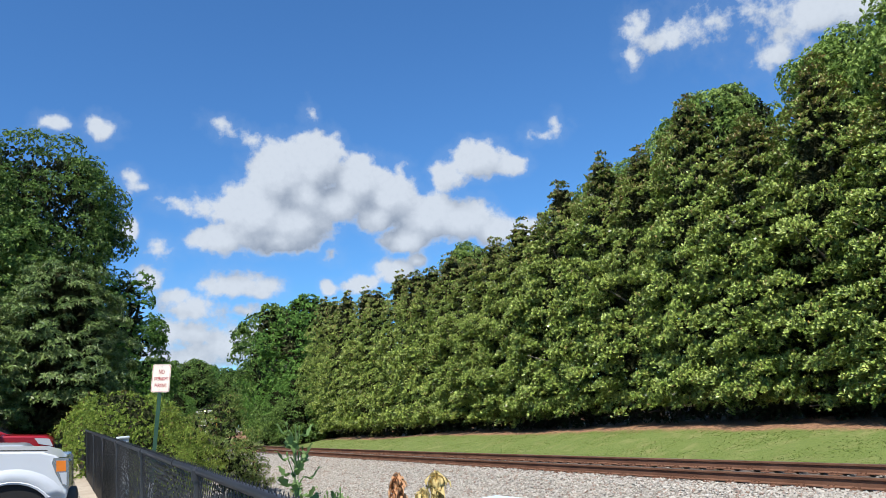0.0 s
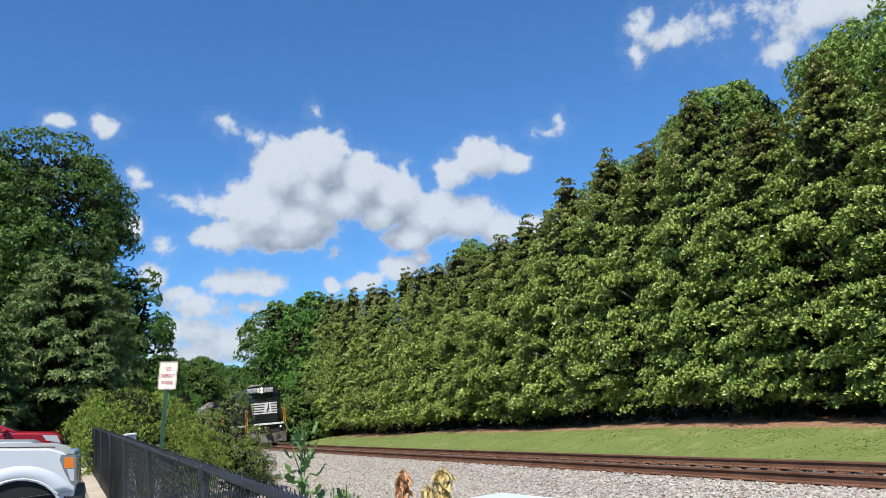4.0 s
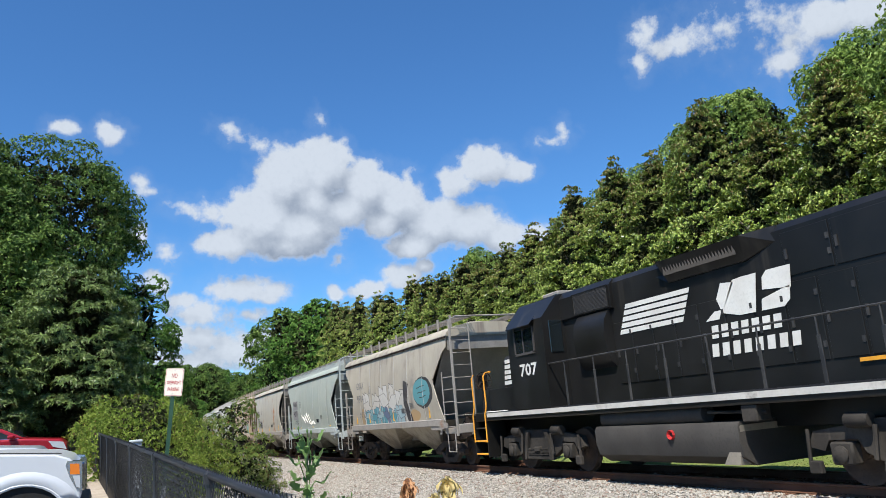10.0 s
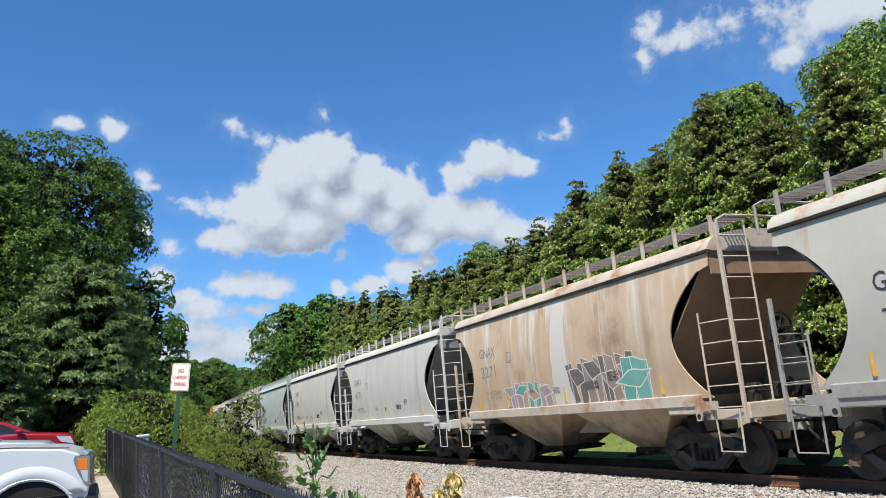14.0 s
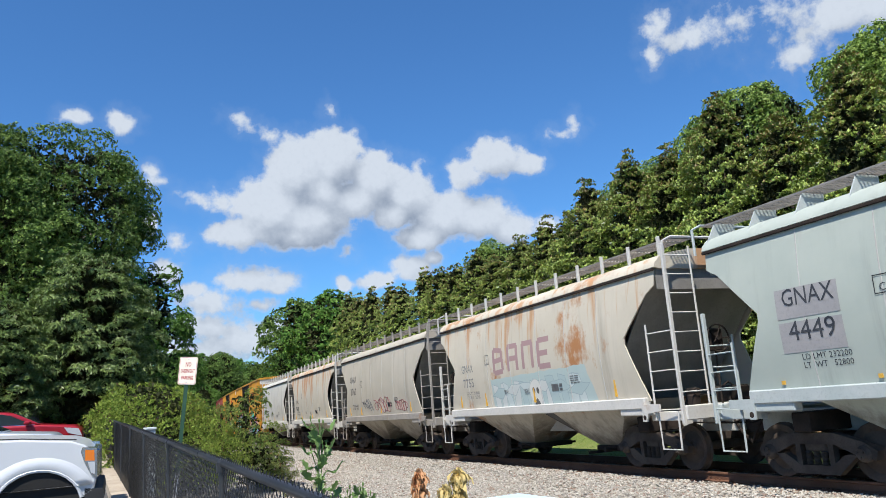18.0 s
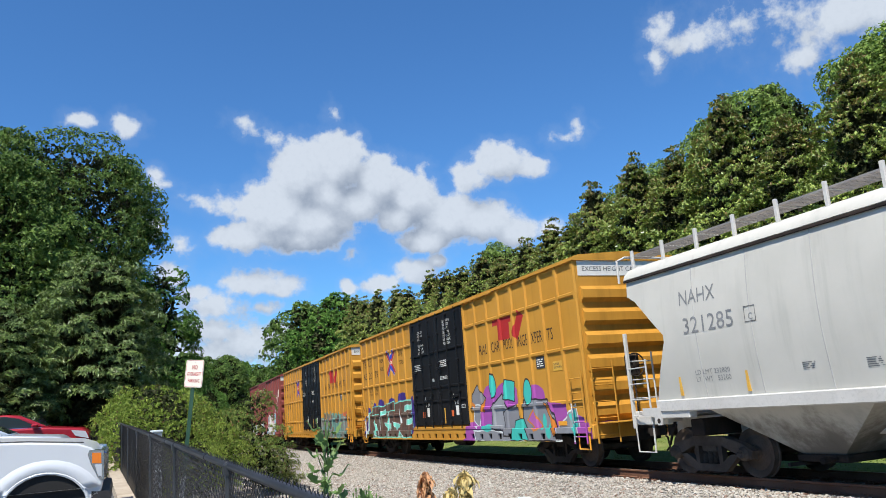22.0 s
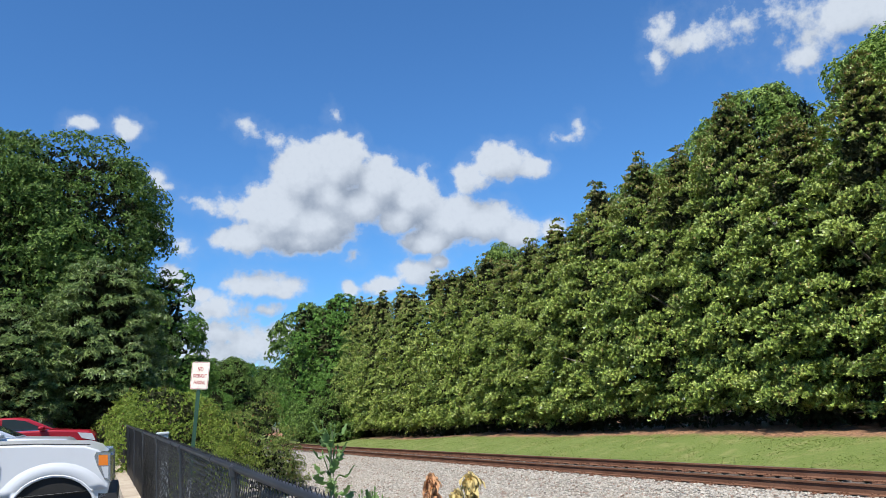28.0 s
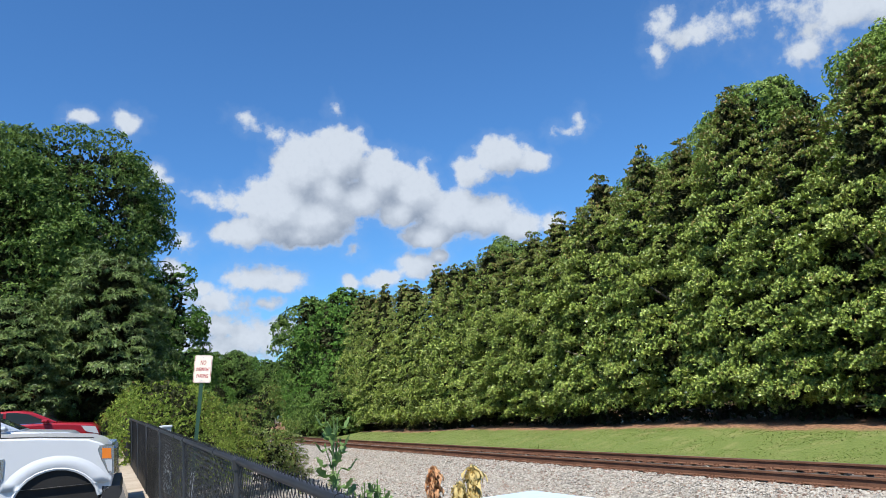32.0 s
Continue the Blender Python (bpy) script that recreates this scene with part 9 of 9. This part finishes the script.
def cloud_material():
    m, nt, bs = nodes_of("cloud_backdrop")
    grp = bpy.data.node_groups.new("cloud_field", "ShaderNodeTree")
    grp.interface.new_socket("uv", in_out="INPUT", socket_type="NodeSocketVector")
    grp.interface.new_socket("field", in_out="OUTPUT", socket_type="NodeSocketFloat")
    gi, go = grp.nodes.new("NodeGroupInput"), grp.nodes.new("NodeGroupOutput")
    n = put(grp, "ShaderNodeTexNoise", Vector=gi.outputs[0], Scale=0.55, Detail=2.0, Roughness=0.5)
    off = grp.nodes.new("ShaderNodeVectorMath")
    off.operation = "MULTIPLY_ADD"
    grp.links.new(n.outputs["Color"], off.inputs[0])
    off.inputs[1].default_value = (1.1, 0.9, 0)
    off.inputs[2].default_value = (-0.55, -0.45, 0)
    wv = grp.nodes.new("ShaderNodeVectorMath")
    wv.operation = "ADD"
    grp.links.new(gi.outputs[0], wv.inputs[0])
    grp.links.new(off.outputs[0], wv.inputs[1])
    best = None
    for u, v, a, b, dense in [(*q, dense) for shapes, dense in CLOUDS for q in shapes]:
        k = grp.nodes.new("ShaderNodeVectorMath")
        k.operation = "MULTIPLY_ADD"
        grp.links.new(wv.outputs[0], k.inputs[0])
        k.inputs[1].default_value = (1 / a, 1 / b, 0)
        k.inputs[2].default_value = (-u / a, -v / b, 0)
        ln = grp.nodes.new("ShaderNodeVectorMath")
        ln.operation = "LENGTH"
        grp.links.new(k.outputs[0], ln.inputs[0])
        w = math_node(grp, "MULTIPLY", math_node(grp, "SUBTRACT", 1.0, ln.outputs["Value"]), dense * min(1.0, 0.55 + 0.2 * min(a, b)))
        if best is None:
            best = w
        else:
            mx = grp.nodes.new("ShaderNodeMath")
            mx.operation = "SMOOTH_MAX"
            grp.links.new(best, mx.inputs[0])
            grp.links.new(w, mx.inputs[1])
            mx.inputs[2].default_value = 0.32
            best = mx.outputs[0]
    puff = put(grp, "ShaderNodeTexNoise", Vector=gi.outputs[0], Scale=0.8, Detail=8.0, Roughness=0.58).outputs["Fac"]
    total = math_node(grp, "MULTIPLY_ADD", math_node(grp, "SUBTRACT", puff, 0.5), 0.95, best)
    grp.links.new(total, go.inputs[0])
    grp.interface.new_socket("mass", in_out="OUTPUT", socket_type="NodeSocketFloat")
    swell = put(grp, "ShaderNodeTexNoise", Vector=gi.outputs[0], Scale=0.75, Detail=2.0, Roughness=0.45).outputs["Fac"]
    grp.links.new(math_node(grp, "MULTIPLY_ADD", math_node(grp, "SUBTRACT", swell, 0.5), 0.55, best), go.inputs[1])

    geo = nt.nodes.new("ShaderNodeTexCoord").outputs["Object"]
    d = nt.nodes.new("ShaderNodeVectorMath")
    d.operation = "NORMALIZE"
    nt.links.new(geo, d.inputs[0])
    sp = put(nt, "ShaderNodeSeparateXYZ", Vector=d.outputs[0])
    az = math_node(nt, "MULTIPLY", math_node(nt, "ARCTAN2", sp.outputs[0], sp.outputs[1]), 180 / math.pi)
    el = math_node(nt, "MULTIPLY", math_node(nt, "ARCSINE", sp.outputs[2]), 180 / math.pi)
    uv = put(nt, "ShaderNodeCombineXYZ", X=az, Y=el)
    g1, g2 = nt.nodes.new("ShaderNodeGroup"), nt.nodes.new("ShaderNodeGroup")
    g1.node_tree = g2.node_tree = grp
    nt.links.new(uv.outputs[0], g1.inputs[0])
    sh = nt.nodes.new("ShaderNodeVectorMath")
    sh.operation = "ADD"
    nt.links.new(uv.outputs[0], sh.inputs[0])
    sh.inputs[1].default_value = (-0.6, 1.25, 0)
    nt.links.new(sh.outputs[0], g2.inputs[0])
    g3 = nt.nodes.new("ShaderNodeGroup")
    g3.node_tree = grp
    sh3 = nt.nodes.new("ShaderNodeVectorMath")
    sh3.operation = "ADD"
    nt.links.new(uv.outputs[0], sh3.inputs[0])
    sh3.inputs[1].default_value = (-0.7, 2.3, 0)
    nt.links.new(sh3.outputs[0], g3.inputs[0])
    alpha = ramp(nt, g1.outputs[0], -0.06, 0.32)
    veil = math_node(nt, "MULTIPLY", ramp(nt, g1.outputs[0], -0.40, 0.05), 0.07)
    alpha = math_node(nt, "MAXIMUM", alpha, veil)
    broad = ramp(nt, math_node(nt, "SUBTRACT", g1.outputs[1], g3.outputs[1]), -0.98, 0.46)
    crisp = ramp(nt, math_node(nt, "SUBTRACT", g1.outputs[0], g2.outputs[0]), -0.60, 0.42)
    lit = math_node(nt, "ADD", math_node(nt, "MULTIPLY", broad, 0.66), math_node(nt, "MULTIPLY", crisp, 0.34))
    thin = ramp(nt, g1.outputs[0], 0.45, 0.05)
    lit = math_node(nt, "MAXIMUM", lit, math_node(nt, "MULTIPLY", thin, 0.68))
    grain = math_node(nt, "MULTIPLY", math_node(nt, "SUBTRACT", noise_of(nt, uv.outputs[0], 2.4, 6.0, 0.6), 0.5), 0.32)
    lit = math_node(nt, "ADD", lit, grain)
    col = blend(nt, lit, (0.32, 0.39, 0.51), (0.79, 0.87, 0.98))
    em = put(nt, "ShaderNodeEmission", Color=col, Strength=0.58)
    tr = nt.nodes.new("ShaderNodeBsdfTransparent")
    mix = put(nt, "ShaderNodeMixShader", Fac=math_node(nt, "MULTIPLY", alpha, 0.97))
    nt.links.new(tr.outputs[0], mix.inputs[1])
    nt.links.new(em.outputs[0], mix.inputs[2])
    nt.links.new(mix.outputs[0], nt.nodes["Material Output"].inputs[0])
    return m


s = Shape()
for j in range(15):
    for i in range(41):
        a, e = radians(-40 + 3.0 * i), radians(2.5 + 2.6 * j)
        s.v.append((3000 * math.sin(a) * math.cos(e), 3000 * math.cos(a) * math.cos(e), 3000 * math.sin(e)))
s.f = [(j * 41 + i, j * 41 + i + 1, (j + 1) * 41 + i + 1, (j + 1) * 41 + i) for j in range(14) for i in range(40)]
clouds = solo("backdrop", s.mesh("backdrop", "all"), cloud_material(), "white heaped clouds in a blue sky", "clouds", kind="structure", m=pose(0, 0, 1.6))


# ---- the train's run ----
PACE = ((0.0, 12.5), (8.0, 12.55), (11.0, 12.55), (13.5, 12.45), (18.0, 12.15), (24.0, 12.05), (32.0, 12.0))
GONE = [0.0]
for f in range(1, frame(32.0)):
    GONE.append(GONE[-1] + float(np.interp((f - 0.5) / FPS, [q[0] for q in PACE], [q[1] for q in PACE])) / FPS)
AT_EIGHT = 12.68


def front_y(t):
    """Where the train's head stands at t seconds; it comes down the y axis and slows a little."""
    f = min(max(t * FPS, 0.0), len(GONE) - 1)
    return AT_EIGHT + GONE[8 * FPS] - float(np.interp(f, range(len(GONE)), GONE))


def time_at(y):
    """When the train's head stands at y."""
    return float(np.interp(AT_EIGHT + GONE[8 * FPS] - y, GONE, range(len(GONE)))) / FPS


def run_train():
    ends = [0.5 * k for k in range(65)]
    for s, car in TRAIN:
        rows_ = []
        for t in ends:
            y = front_y(t) + s
            rows_.append((t, pose(track_x(y), y, 0, 0, 0, -track_turn(y))))
        walk(car, rows_)
    # wheels turn while their car passes
    for ws, car, at, off, r in SPINNING:
        s = [q for q, c in TRAIN if c == car][0] + off
        t0, t1 = max(0.0, time_at(34.0 - s)), min(32.0, time_at(-2.0 - s))
        rows_ = [(0.0, pose(at.x, at.y, at.z))] if t0 > 0.1 else []
        f0, f1 = frame(t0), frame(t1)
        y0 = front_y(t0)
        for f in range(f0, f1 + 1):
            t = (f - 1) / FPS
            a = math.degrees((y0 - front_y(t)) / r)
            rows_.append((t, Matrix.Translation(at) @ pose(0, 0, 0, a, 0, 0)))
        last = rows_[-1][1]
        if t1 < 31.9:
            rows_.append((32.0, last))
        walk(ws, rows_)


def motions():
    walk(clouds, [(0.0, pose(0, 0, 1.6)), (32.0, pose(0, 0, 1.6, 0, 0, 1.2))])
    run_train()


motions()
